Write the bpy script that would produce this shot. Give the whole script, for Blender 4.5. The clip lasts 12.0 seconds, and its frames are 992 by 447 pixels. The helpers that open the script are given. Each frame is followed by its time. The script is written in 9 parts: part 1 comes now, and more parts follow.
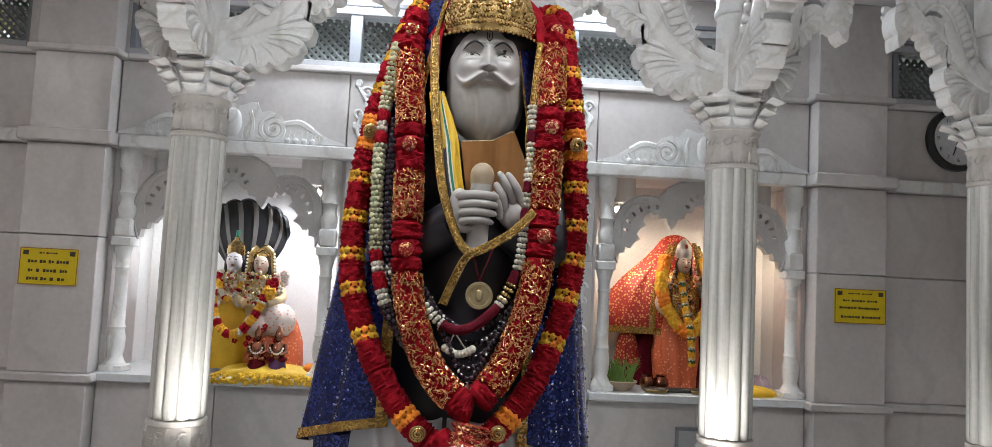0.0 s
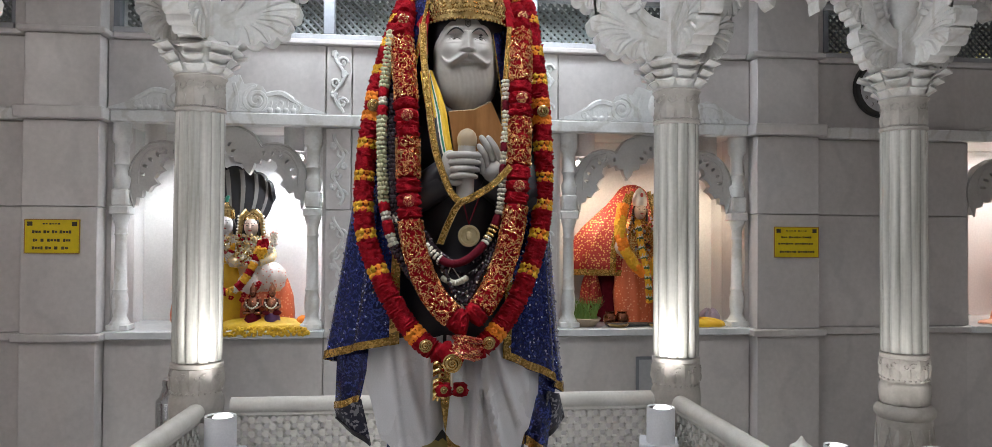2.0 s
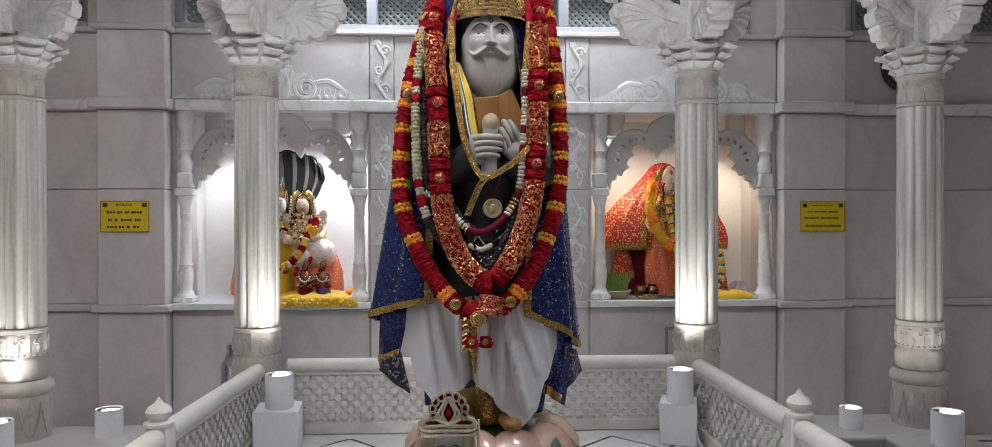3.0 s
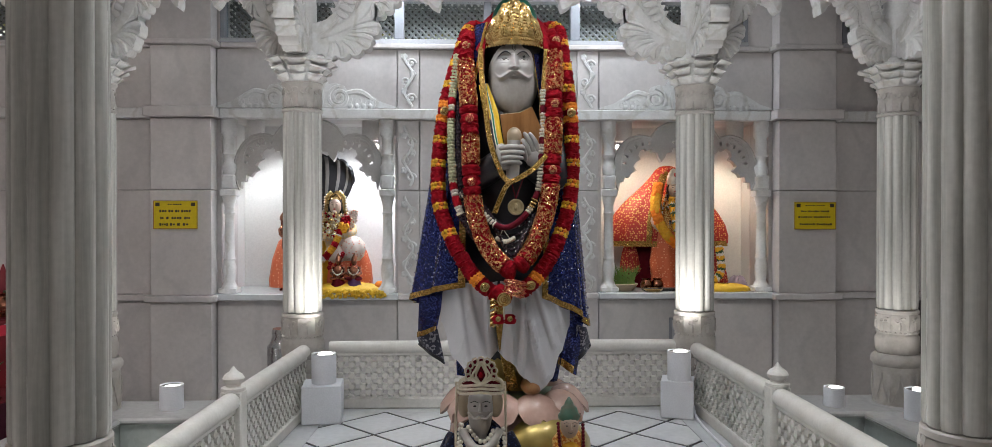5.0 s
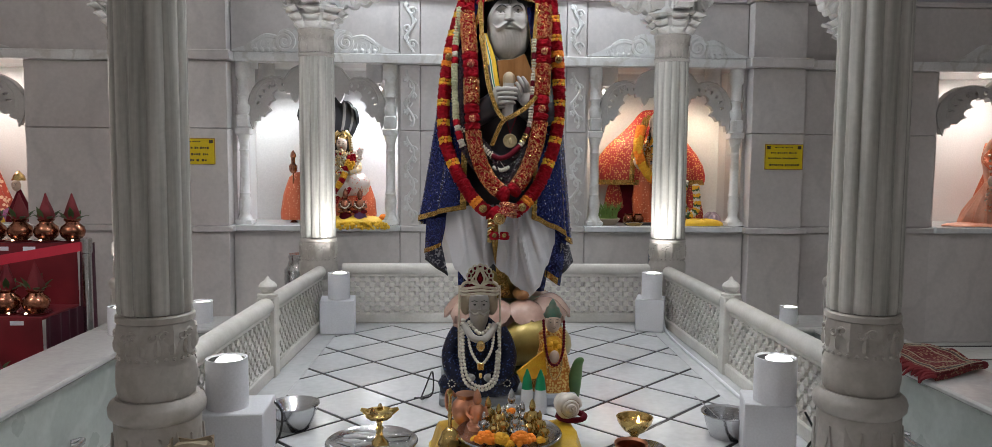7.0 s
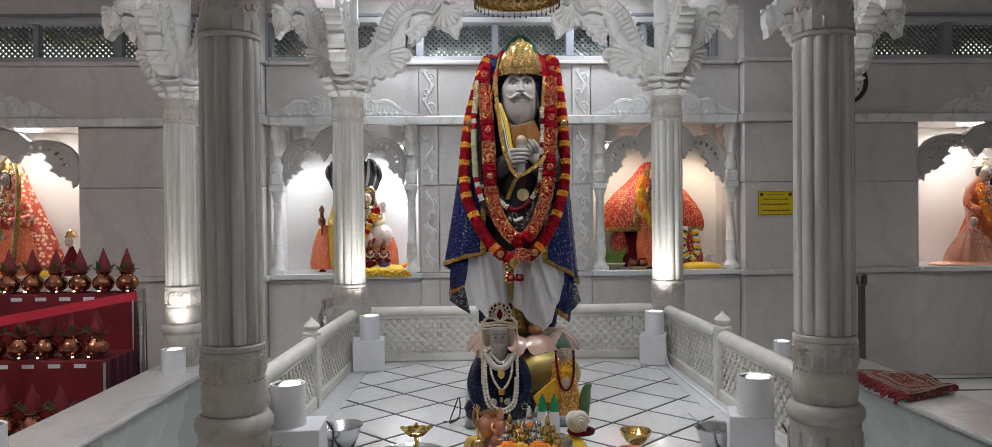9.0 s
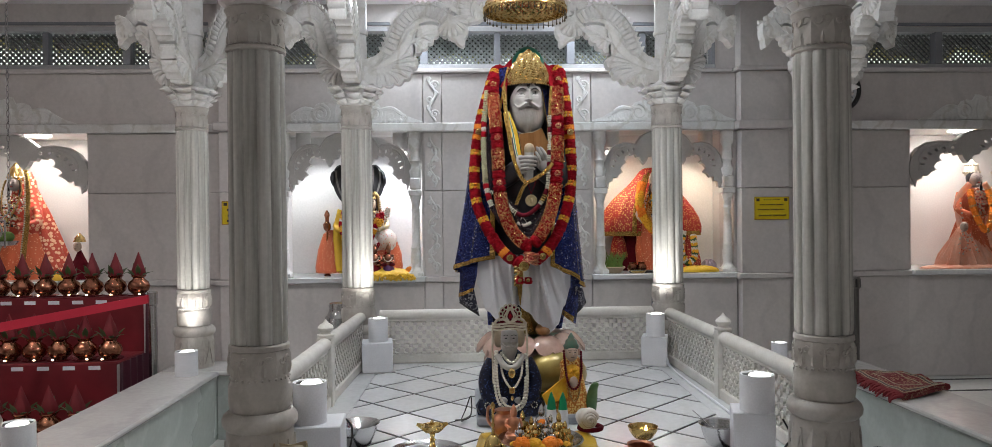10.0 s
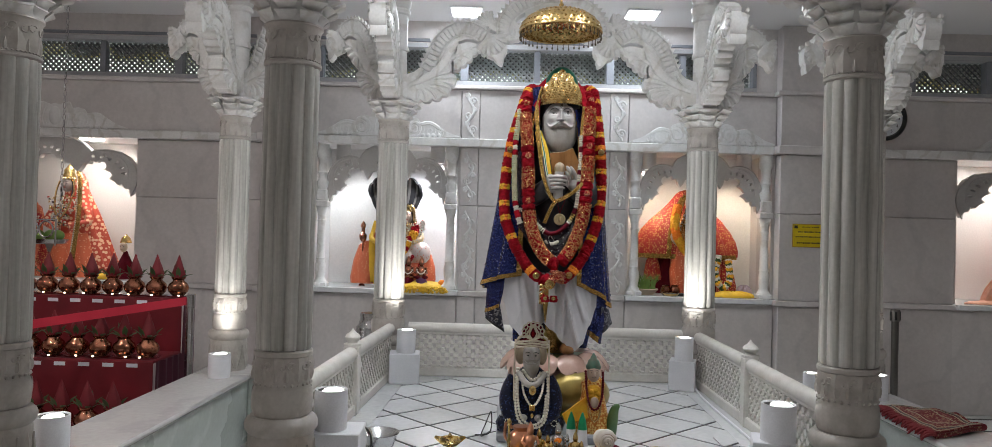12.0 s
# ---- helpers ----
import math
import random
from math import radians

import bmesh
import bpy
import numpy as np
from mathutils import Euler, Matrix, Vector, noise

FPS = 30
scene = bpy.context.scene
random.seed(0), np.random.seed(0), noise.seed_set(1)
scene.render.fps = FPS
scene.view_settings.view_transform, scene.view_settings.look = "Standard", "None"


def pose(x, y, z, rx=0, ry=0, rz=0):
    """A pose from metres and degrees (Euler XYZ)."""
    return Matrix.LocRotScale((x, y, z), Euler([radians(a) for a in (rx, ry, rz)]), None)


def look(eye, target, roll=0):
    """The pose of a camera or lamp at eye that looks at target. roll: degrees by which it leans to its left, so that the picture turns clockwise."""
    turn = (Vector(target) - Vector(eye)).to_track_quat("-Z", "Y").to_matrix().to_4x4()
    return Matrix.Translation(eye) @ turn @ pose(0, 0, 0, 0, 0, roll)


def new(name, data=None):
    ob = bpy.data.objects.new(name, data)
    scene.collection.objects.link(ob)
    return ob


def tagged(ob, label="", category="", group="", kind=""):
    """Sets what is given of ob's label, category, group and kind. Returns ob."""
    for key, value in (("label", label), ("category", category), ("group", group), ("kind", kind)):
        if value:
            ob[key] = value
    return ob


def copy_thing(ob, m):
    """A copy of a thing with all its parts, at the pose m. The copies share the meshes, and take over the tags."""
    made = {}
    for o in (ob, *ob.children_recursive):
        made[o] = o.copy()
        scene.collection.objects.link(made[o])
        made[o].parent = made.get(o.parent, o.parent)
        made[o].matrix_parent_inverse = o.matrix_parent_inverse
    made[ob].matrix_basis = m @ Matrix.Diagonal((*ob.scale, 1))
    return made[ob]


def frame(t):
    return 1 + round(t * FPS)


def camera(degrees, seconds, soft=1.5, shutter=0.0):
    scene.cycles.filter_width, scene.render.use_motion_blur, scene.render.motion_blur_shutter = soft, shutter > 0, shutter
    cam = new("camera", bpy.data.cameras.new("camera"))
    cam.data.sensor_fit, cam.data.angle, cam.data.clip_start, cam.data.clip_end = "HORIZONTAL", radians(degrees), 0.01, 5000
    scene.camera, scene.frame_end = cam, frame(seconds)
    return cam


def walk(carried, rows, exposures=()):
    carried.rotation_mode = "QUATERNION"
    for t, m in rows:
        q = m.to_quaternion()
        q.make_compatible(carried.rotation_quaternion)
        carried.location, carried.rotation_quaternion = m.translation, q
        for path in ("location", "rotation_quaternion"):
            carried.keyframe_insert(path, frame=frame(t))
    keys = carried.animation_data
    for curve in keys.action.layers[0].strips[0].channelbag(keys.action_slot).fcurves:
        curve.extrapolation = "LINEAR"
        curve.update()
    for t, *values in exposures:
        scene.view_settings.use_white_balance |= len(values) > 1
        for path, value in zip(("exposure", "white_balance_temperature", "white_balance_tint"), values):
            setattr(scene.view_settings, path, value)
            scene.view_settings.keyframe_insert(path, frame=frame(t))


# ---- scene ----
cam = camera(66.8, 12.0, soft=0.55)
PATH = [
    (0, (-0.048, -1.773, 1.07), (0.077, 0.218, 1.217), 2.8),
    (0.5, (-0.05, -1.888, 1.05), (0.012, 0.108, 1.155), 0.5),
    (1, (-0.126, -1.956, 1.03), (0.061, 0.034, 1.078), -0.8),
    (1.5, (-0.179, -2.035, 1.018), (0.039, -0.047, 0.984), 0.2),
    (2, (-0.128, -2.151, 1.028), (0.097, -0.164, 1.067), 0.4),
    (2.5, (-0.074, -2.29, 1.002), (0.044, -0.293, 0.988), 0.4),
    (4.5, (-0.128, -2.741, 1.0), (-0.035, -0.743, 1.005), -0.5),
    (5, (-0.144, -2.841, 0.99), (-0.071, -0.842, 0.979), 0.0),
    (5.5, (-0.21, -2.955, 0.953), (-0.066, -0.962, 0.866), -2.2),
    (6, (-0.233, -3.044, 0.946), (-0.082, -1.052, 0.845), -1.2),
    (6.5, (-0.179, -3.172, 0.936), (-0.093, -1.179, 0.792), 0.4),
    (8.5, (-0.202, -3.66, 0.921), (-0.06, -1.672, 0.765), 0.7),
    (9, (-0.226, -3.757, 0.934), (-0.159, -1.758, 0.914), -0.6),
    (9.5, (-0.285, -3.816, 0.923), (-0.19, -1.82, 0.855), -0.9),
    (10, (-0.31, -3.877, 0.937), (-0.224, -1.879, 0.929), -0.6),
    (10.5, (-0.264, -3.896, 0.941), (-0.215, -1.897, 0.966), 1.8),
    (11, (-0.244, -3.887, 0.945), (-0.216, -1.887, 0.969), 2.0),
    (11.5, (-0.244, -3.892, 0.944), (-0.21, -1.892, 0.964), 1.6),
    (12, (-0.244, -3.911, 0.943), (-0.269, -1.911, 0.976), 1.6),
]
walk(cam, [(t, look(eye, target, roll)) for t, eye, target, roll in PATH], [(0.0, 0.49), (4.5, 0.38), (12.0, 0.42)])

# ---- world and light ----
world = bpy.data.worlds.new("world")
world.use_nodes = True
scene.world = world
_wt = world.node_tree
_sky = _wt.nodes.new("ShaderNodeTexSky")
_sky.sky_type = "NISHITA"
_sky.sun_disc = False
_sky.sun_elevation = radians(50)
_sky.sun_rotation = radians(200)
_wt.links.new(_sky.outputs[0], _wt.nodes["Background"].inputs[0])
_wt.nodes["Background"].inputs[1].default_value = 0.08


def lamp(name, kind, place, watts, colour=(1, 1, 1), size=0.2, target=None, cone=70, blend=0.6):
    data = bpy.data.lights.new(name, kind)
    data.energy, data.color = watts, colour
    if kind == "AREA":
        data.shape, data.size, data.size_y = "RECTANGLE", size, size
    elif kind == "SPOT":
        data.spot_size, data.spot_blend, data.shadow_soft_size = radians(cone), blend, size
    else:
        data.shadow_soft_size = size
    ob = new(name, data)
    ob.matrix_world = look(place, target or (place[0], place[1] + 0.0001, place[2] - 1))
    return ob


CEIL = 2.75
FLOOR = -0.44
WHITE_LED = (0.93, 0.97, 1.0)
HALL_LED = (1.0, 0.92, 0.88)
WARM_LED = (1.0, 0.86, 0.66)
# ceiling's square panels: wall pair, hall row, unseen ones added over platform and sides
PANELS = [(-0.60, 2.12), (0.80, 2.08), (-0.62, -0.68), (0.72, -0.68), (-3.7, -0.9), (3.7, -0.9), (-3.0, -4.6), (-0.6, -4.6), (0.8, -4.6), (3.0, -4.6)]
for px, py in PANELS:
    lamp("ceiling_panel_light", "AREA", (px, py, CEIL - 0.03), 8.5 if py > 1 else (16 if px < 0 else 12) if py > -0.8 else 29 if px < -3.5 else 5.5 if px > 3.5 else 1.2 if px > 2 else 1.8 if px > 0 else 3.5 if px > -2 else 7, (0.83, 0.92, 1.0) if py > 1 else WHITE_LED if py > -0.8 else HALL_LED, 0.24)


# ---- materials ----
def shader(name, base, rough=0.5, metal=0.0, second=None, scale=6.0, amount=0.5, grain=60.0, bump=0.05, coat=0.0, spec=0.5, veins=None, detail=6.0, depth=0.004):
    """A surface with two scales of variation: broad mottling between two colours, and fine grain in colour, gloss and relief."""
    m = bpy.data.materials.new(name)
    m.use_nodes = True
    nt = m.node_tree
    n, link = nt.nodes, nt.links.new
    b = n["Principled BSDF"]
    tc = n.new("ShaderNodeTexCoord")
    broad = n.new("ShaderNodeTexNoise")
    broad.inputs["Scale"].default_value, broad.inputs["Detail"].default_value = scale, detail
    fine = n.new("ShaderNodeTexNoise")
    fine.inputs["Scale"].default_value, fine.inputs["Detail"].default_value = grain, 4
    for t in (broad, fine):
        link(tc.outputs["Object"], t.inputs["Vector"])
    ramp = n.new("ShaderNodeMapRange")
    ramp.inputs["From Min"].default_value, ramp.inputs["From Max"].default_value = 0.3, 0.7
    ramp.inputs["To Max"].default_value = amount
    link(broad.outputs["Fac"], ramp.inputs["Value"])
    mix = n.new("ShaderNodeMix")
    mix.data_type = "RGBA"
    second = second or tuple(c * 0.8 for c in base)
    mix.inputs["A"].default_value, mix.inputs["B"].default_value = (*base, 1), (*second, 1)
    link(ramp.outputs["Result"], mix.inputs["Factor"])
    colour = mix.outputs["Result"]
    if veins:
        w = n.new("ShaderNodeTexWave")
        w.inputs["Scale"].default_value, w.inputs["Distortion"].default_value = veins[1], 14.0
        w.inputs["Detail"].default_value, w.inputs["Detail Scale"].default_value = 5.0, 1.6
        link(tc.outputs["Object"], w.inputs["Vector"])
        vr = n.new("ShaderNodeMapRange")
        vr.inputs["From Min"].default_value, vr.inputs["From Max"].default_value = 0.80, 1.0
        vr.inputs["To Max"].default_value = veins[2]
        link(w.outputs["Fac"], vr.inputs["Value"])
        vm = n.new("ShaderNodeMix")
        vm.data_type = "RGBA"
        link(vr.outputs["Result"], vm.inputs["Factor"])
        link(colour, vm.inputs["A"])
        vm.inputs["B"].default_value = (*veins[0], 1)
        colour = vm.outputs["Result"]
    gm = n.new("ShaderNodeMix")
    gm.data_type, gm.blend_type = "RGBA", "MULTIPLY"
    gm.inputs["Factor"].default_value = 0.22
    link(colour, gm.inputs["A"])
    link(fine.outputs["Fac"], gm.inputs["B"])
    hue = n.new("ShaderNodeHueSaturation")
    info = n.new("ShaderNodeObjectInfo")
    vary = n.new("ShaderNodeMapRange")
    vary.inputs["To Min"].default_value, vary.inputs["To Max"].default_value = 1.04, 1.16
    link(info.outputs["Random"], vary.inputs["Value"])
    link(vary.outputs["Result"], hue.inputs["Value"])
    link(gm.outputs["Result"], hue.inputs["Color"])
    link(hue.outputs["Color"], b.inputs["Base Color"])
    rr = n.new("ShaderNodeMapRange")
    rr.inputs["To Min"].default_value, rr.inputs["To Max"].default_value = max(0.03, rough - 0.08), min(1, rough + 0.1)
    link(broad.outputs["Fac"], rr.inputs["Value"])
    link(rr.outputs["Result"], b.inputs["Roughness"])
    b.inputs["Metallic"].default_value = metal
    b.inputs["Coat Weight"].default_value = coat
    b.inputs["Specular IOR Level"].default_value = spec
    if bump:
        bp = n.new("ShaderNodeBump")
        bp.inputs["Strength"].default_value, bp.inputs["Distance"].default_value = bump, depth
        link(fine.outputs["Fac"], bp.inputs["Height"])
        link(bp.outputs["Normal"], b.inputs["Normal"])
    return m


def stretch(m, k):
    """Draws a material's broad pattern out along the object's axes."""
    nt = m.node_tree
    mp = nt.nodes.new("ShaderNodeMapping")
    mp.inputs["Scale"].default_value = k
    nt.links.new(nt.nodes["Texture Coordinate"].outputs["Object"], mp.inputs["Vector"])
    nt.links.new(mp.outputs["Vector"], nt.nodes["Noise Texture"].inputs["Vector"])


def sequins(name, base, glint, cell=120.0, share=0.5, rough=0.25, metal=0.6, tilt=1.0, lift=0.003):
    """Cloth set with small plates: each cell tilts and shines by itself."""
    m = shader(name, base, rough, 0.0, scale=9, amount=0.6, bump=0)
    nt = m.node_tree
    n, link = nt.nodes, nt.links.new
    b = n["Principled BSDF"]
    tc = n["Texture Coordinate"]
    v = n.new("ShaderNodeTexVoronoi")
    v.inputs["Scale"].default_value = cell
    link(tc.outputs["Object"], v.inputs["Vector"])
    sep = n.new("ShaderNodeSeparateColor")
    link(v.outputs["Color"], sep.inputs[0])
    on = n.new("ShaderNodeMath")
    on.operation = "LESS_THAN"
    on.inputs[1].default_value = share
    link(sep.outputs[0], on.inputs[0])
    old = b.inputs["Base Color"].links[0].from_socket
    mix = n.new("ShaderNodeMix")
    mix.data_type = "RGBA"
    mix.inputs["B"].default_value = (*glint, 1)
    link(on.outputs[0], mix.inputs["Factor"])
    link(old, mix.inputs["A"])
    link(mix.outputs["Result"], b.inputs["Base Color"])
    mm = n.new("ShaderNodeMath")
    mm.operation = "MULTIPLY"
    mm.inputs[1].default_value = metal
    link(on.outputs[0], mm.inputs[0])
    link(mm.outputs[0], b.inputs["Metallic"])
    bp = n.new("ShaderNodeBump")
    bp.inputs["Strength"].default_value, bp.inputs["Distance"].default_value = tilt, lift
    link(sep.outputs[1], bp.inputs["Height"])
    link(bp.outputs["Normal"], b.inputs["Normal"])
    return m


def motif(name, base, gold, cell=45.0, size=0.33, rough=0.45):
    """Woven cloth with round metallic motifs in rows."""
    m = shader(name, base, rough, 0.0, scale=7, amount=0.7, grain=220, bump=0.25)
    nt = m.node_tree
    n, link = nt.nodes, nt.links.new
    b = n["Principled BSDF"]
    v = n.new("ShaderNodeTexVoronoi")
    v.inputs["Scale"].default_value, v.inputs["Randomness"].default_value = cell, 0.7
    link(n["Texture Coordinate"].outputs["Object"], v.inputs["Vector"])
    on = n.new("ShaderNodeMapRange")
    on.inputs["From Min"].default_value, on.inputs["From Max"].default_value = size, size - 0.08
    link(v.outputs["Distance"], on.inputs["Value"])
    old = b.inputs["Base Color"].links[0].from_socket
    mix = n.new("ShaderNodeMix")
    mix.data_type = "RGBA"
    mix.inputs["B"].default_value = (*gold, 1)
    link(on.outputs["Result"], mix.inputs["Factor"])
    link(old, mix.inputs["A"])
    link(mix.outputs["Result"], b.inputs["Base Color"])
    mm = n.new("ShaderNodeMath")
    mm.operation = "MULTIPLY"
    mm.inputs[1].default_value = 0.7
    link(on.outputs["Result"], mm.inputs[0])
    link(mm.outputs[0], b.inputs["Metallic"])
    return m


def glow(name, colour, strength):
    m = bpy.data.materials.new(name)
    m.use_nodes = True
    b = m.node_tree.nodes["Principled BSDF"]
    b.inputs["Base Color"].default_value = (*colour, 1)
    b.inputs["Emission Color"].default_value = (*colour, 1)
    b.inputs["Emission Strength"].default_value = strength
    return m


def clear(name):
    m = bpy.data.materials.new(name)
    m.use_nodes = True
    b = m.node_tree.nodes["Principled BSDF"]
    b.inputs["Base Color"].default_value = (0.85, 0.9, 0.92, 1)
    b.inputs["Roughness"].default_value = 0.04
    b.inputs["Transmission Weight"].default_value = 1.0
    b.inputs["IOR"].default_value = 1.1
    return m


WALL = shader("wall_marble", (0.625, 0.59, 0.58), 0.32, second=(0.54, 0.505, 0.495), scale=2.2, amount=0.8, grain=40, bump=0.02, veins=((0.46, 0.44, 0.44), 0.7, 0.35))
CARVED = shader("carved_marble", (0.78, 0.78, 0.775), 0.34, second=(0.62, 0.605, 0.59), scale=6, amount=0.85, grain=70, bump=0.15, veins=((0.48, 0.45, 0.40), 1.6, 0.45))
ARCHSTONE = shader("arch_marble", (0.555, 0.54, 0.525), 0.4, second=(0.47, 0.45, 0.435), scale=7, amount=0.8, grain=70, bump=0.15)
# brownish marble for bases, drums and necks, darkened for the front columns' shade
SHADED_BROWN = shader("shaded_brown_marble", (0.54, 0.51, 0.475), 0.34, second=(0.40, 0.37, 0.335), scale=7, amount=0.85, grain=70, bump=0.2, veins=((0.34, 0.31, 0.27), 1.6, 0.4))
COPING = shader("coping_marble", (0.56, 0.555, 0.545), 0.22, second=(0.47, 0.465, 0.46), scale=2.4, amount=0.8, grain=35, bump=0.02, veins=((0.42, 0.42, 0.42), 0.9, 0.4))
JALI = shader("jali_marble", (0.74, 0.72, 0.68), 0.42, second=(0.60, 0.57, 0.52), scale=9, amount=0.8, grain=90, bump=0.15)
TILE = shader("floor_marble", (0.74, 0.75, 0.765), 0.12, second=(0.64, 0.66, 0.68), scale=2.4, amount=0.7, grain=35, bump=0.01, veins=((0.60, 0.62, 0.64), 0.9, 0.4))
GREENISH = shader("green_grey_marble", (0.50, 0.54, 0.52), 0.28, second=(0.42, 0.46, 0.44), scale=2.0, amount=0.8, grain=40, bump=0.02, veins=((0.62, 0.65, 0.63), 0.8, 0.4))
HALL = shader("hall_marble", (0.70, 0.70, 0.68), 0.16, second=(0.60, 0.60, 0.58), scale=1.6, amount=0.8, grain=30, bump=0.01)
BLACKSTONE = shader("black_stone", (0.05, 0.05, 0.055), 0.2, scale=8, amount=0.6)
PLASTER = shader("ceiling_paint", (0.80, 0.80, 0.82), 0.7, scale=1.2, amount=0.2, grain=140, bump=0.06)
ALUMINIUM = shader("powder_coated_aluminium", (0.44, 0.44, 0.46), 0.38, scale=5, amount=0.3, bump=0.02)
LAMPWHITE = shader("lamp_white", (0.80, 0.81, 0.85), 0.45, scale=14, amount=0.25, grain=150, bump=0.03)
BLACKPLASTIC = shader("black_plastic", (0.02, 0.02, 0.02), 0.4, scale=12, amount=0.4)
STREAK = shader("streaked_marble", (0.68, 0.665, 0.63), 0.26, second=(0.25, 0.25, 0.22), scale=7, amount=0.9, grain=60, bump=0.06)
stretch(STREAK, (4.6, 4.6, 0.22))
DARKSTEEL = shader("dark_steel", (0.22, 0.21, 0.20), 0.32, 1.0, scale=14, amount=0.6, grain=160, bump=0.05)
STEEL = shader("steel", (0.62, 0.62, 0.63), 0.22, 1.0, scale=14, amount=0.6, grain=160, bump=0.05)
COPPER = shader("copper", (0.74, 0.36, 0.22), 0.30, 1.0, second=(0.42, 0.18, 0.11), scale=16, amount=0.8, grain=90, bump=0.12)
DARKCOPPER = shader("tarnished_copper", (0.48, 0.20, 0.12), 0.24, 1.0, second=(0.16, 0.06, 0.04), scale=20, amount=0.9, grain=90, bump=0.15)
BRASS = shader("brass", (0.72, 0.52, 0.20), 0.25, 1.0, second=(0.42, 0.29, 0.10), scale=18, amount=0.8, grain=80, bump=0.2)
GOLD = shader("gilt", (0.80, 0.58, 0.26), 0.24, 1.0, second=(0.46, 0.31, 0.12), scale=22, amount=0.8, grain=60, bump=0.4)
OLDGOLD = shader("gold_paint", (0.48, 0.36, 0.10), 0.35, 0.5, second=(0.26, 0.19, 0.06), scale=9, amount=0.9, grain=70, bump=0.15, coat=0.3)
STATUE = shader("statue_marble", (0.45, 0.43, 0.415), 0.36, second=(0.39, 0.37, 0.35), scale=8, amount=0.7, grain=60, bump=0.02)
BEARD = shader("beard_marble", (0.44, 0.415, 0.385), 0.38, second=(0.34, 0.315, 0.285), scale=14, amount=0.9, grain=90, bump=0.1)
ROBE = shader("black_robe", (0.010, 0.011, 0.018), 0.34, second=(0.03, 0.025, 0.03), scale=6, amount=0.8, bump=0.05, coat=0.15)
INK = shader("black_paint", (0.02, 0.02, 0.022), 0.4, scale=30, amount=0.3)
BOOK = shader("brown_book", (0.42, 0.20, 0.07), 0.35, second=(0.26, 0.11, 0.03), scale=8, amount=0.9, grain=50, bump=0.06, coat=0.2)
SATIN = shader("white_satin", (0.66, 0.66, 0.69), 0.26, second=(0.58, 0.58, 0.61), scale=5, amount=0.5, grain=300, bump=0.08, coat=0.25)
SHAWL = sequins("blue_sequin_cloth", (0.009, 0.014, 0.072), (0.06, 0.09, 0.40), 210, 0.36, 0.22, 0.9, 1.0, 0.010)
NET = sequins("navy_net_cloth", (0.02, 0.022, 0.05), (0.30, 0.30, 0.34), 130, 0.3, 0.4, 0.3, 0.8)
ZARI = sequins("gold_zari", (0.26, 0.15, 0.03), (0.72, 0.46, 0.14), 260, 0.5, 0.25, 1.0, 0.8, 0.003)
RED = shader("red_velvet", (0.44, 0.008, 0.020), 0.9, second=(0.20, 0.003, 0.010), scale=70, amount=0.9, grain=320, bump=0.8, spec=0.15)
MAROON = shader("maroon_thread", (0.13, 0.006, 0.016), 0.85, spec=0.15, second=(0.08, 0.004, 0.012), scale=40, amount=0.8, grain=240, bump=0.5)
SPARK = sequins("red_gold_thread", (0.40, 0.018, 0.02), (0.92, 0.60, 0.30), 260, 0.34, 0.28, 0.9, 1.0, 0.006)
MARIGOLD = shader("marigold_yellow", (0.80, 0.46, 0.02), 0.7, second=(0.72, 0.30, 0.01), scale=50, amount=0.9, grain=200, bump=0.5)
ORANGE = shader("marigold_orange", (0.90, 0.28, 0.01), 0.7, second=(0.82, 0.20, 0.01), scale=50, amount=0.9, grain=200, bump=0.5)
PEARL = shader("pearl", (0.72, 0.68, 0.60), 0.25, second=(0.60, 0.54, 0.45), scale=30, amount=0.7, coat=0.4, bump=0)
BEADS = shader("dark_beads", (0.035, 0.02, 0.03), 0.2, scale=20, amount=0.6, coat=0.5)
SEEDS = shader("pale_seed_beads", (0.56, 0.54, 0.36), 0.45, second=(0.40, 0.39, 0.24), scale=40, amount=0.8, bump=0.1)
PINK = shader("lotus_pink", (0.46, 0.27, 0.22), 0.22, second=(0.58, 0.42, 0.35), scale=7, amount=0.9, coat=0.4, bump=0.03)
GREENPAINT = shader("green_paint", (0.05, 0.15, 0.05), 0.35, second=(0.16, 0.22, 0.06), scale=9, amount=0.9, coat=0.3)
TEAL = shader("green_cap_cloth", (0.005, 0.16, 0.10), 0.6, scale=20, amount=0.7, grain=200, bump=0.3)
BLUEROBE = sequins("dark_blue_brocade", (0.005, 0.007, 0.026), (0.05, 0.08, 0.20), 190, 0.10, 0.30, 0.8, 1.0, 0.0025)
BLUEROBE.node_tree.nodes["Principled BSDF"].inputs["Specular IOR Level"].default_value = 0.3
YELLOWCLOTH = shader("mustard_cloth", (0.62, 0.39, 0.025), 0.42, second=(0.36, 0.20, 0.015), scale=14, amount=0.8, grain=240, bump=0.4)
BRIGHTYELLOW = shader("bright_yellow_cloth", (0.78, 0.50, 0.02), 0.55, second=(0.62, 0.36, 0.02), scale=14, amount=0.8, grain=200, bump=0.4)
REDCLOTH = shader("red_table_cloth", (0.19, 0.006, 0.014), 0.65, second=(0.11, 0.003, 0.008), scale=5, amount=0.8, grain=240, bump=0.3)
BELT = shader("red_belt_webbing", (0.62, 0.02, 0.05), 0.6, scale=12, amount=0.4, grain=300, bump=0.4)
REDBROCADE = motif("red_brocade", (0.42, 0.022, 0.02), (0.74, 0.40, 0.16), 60, 0.40)
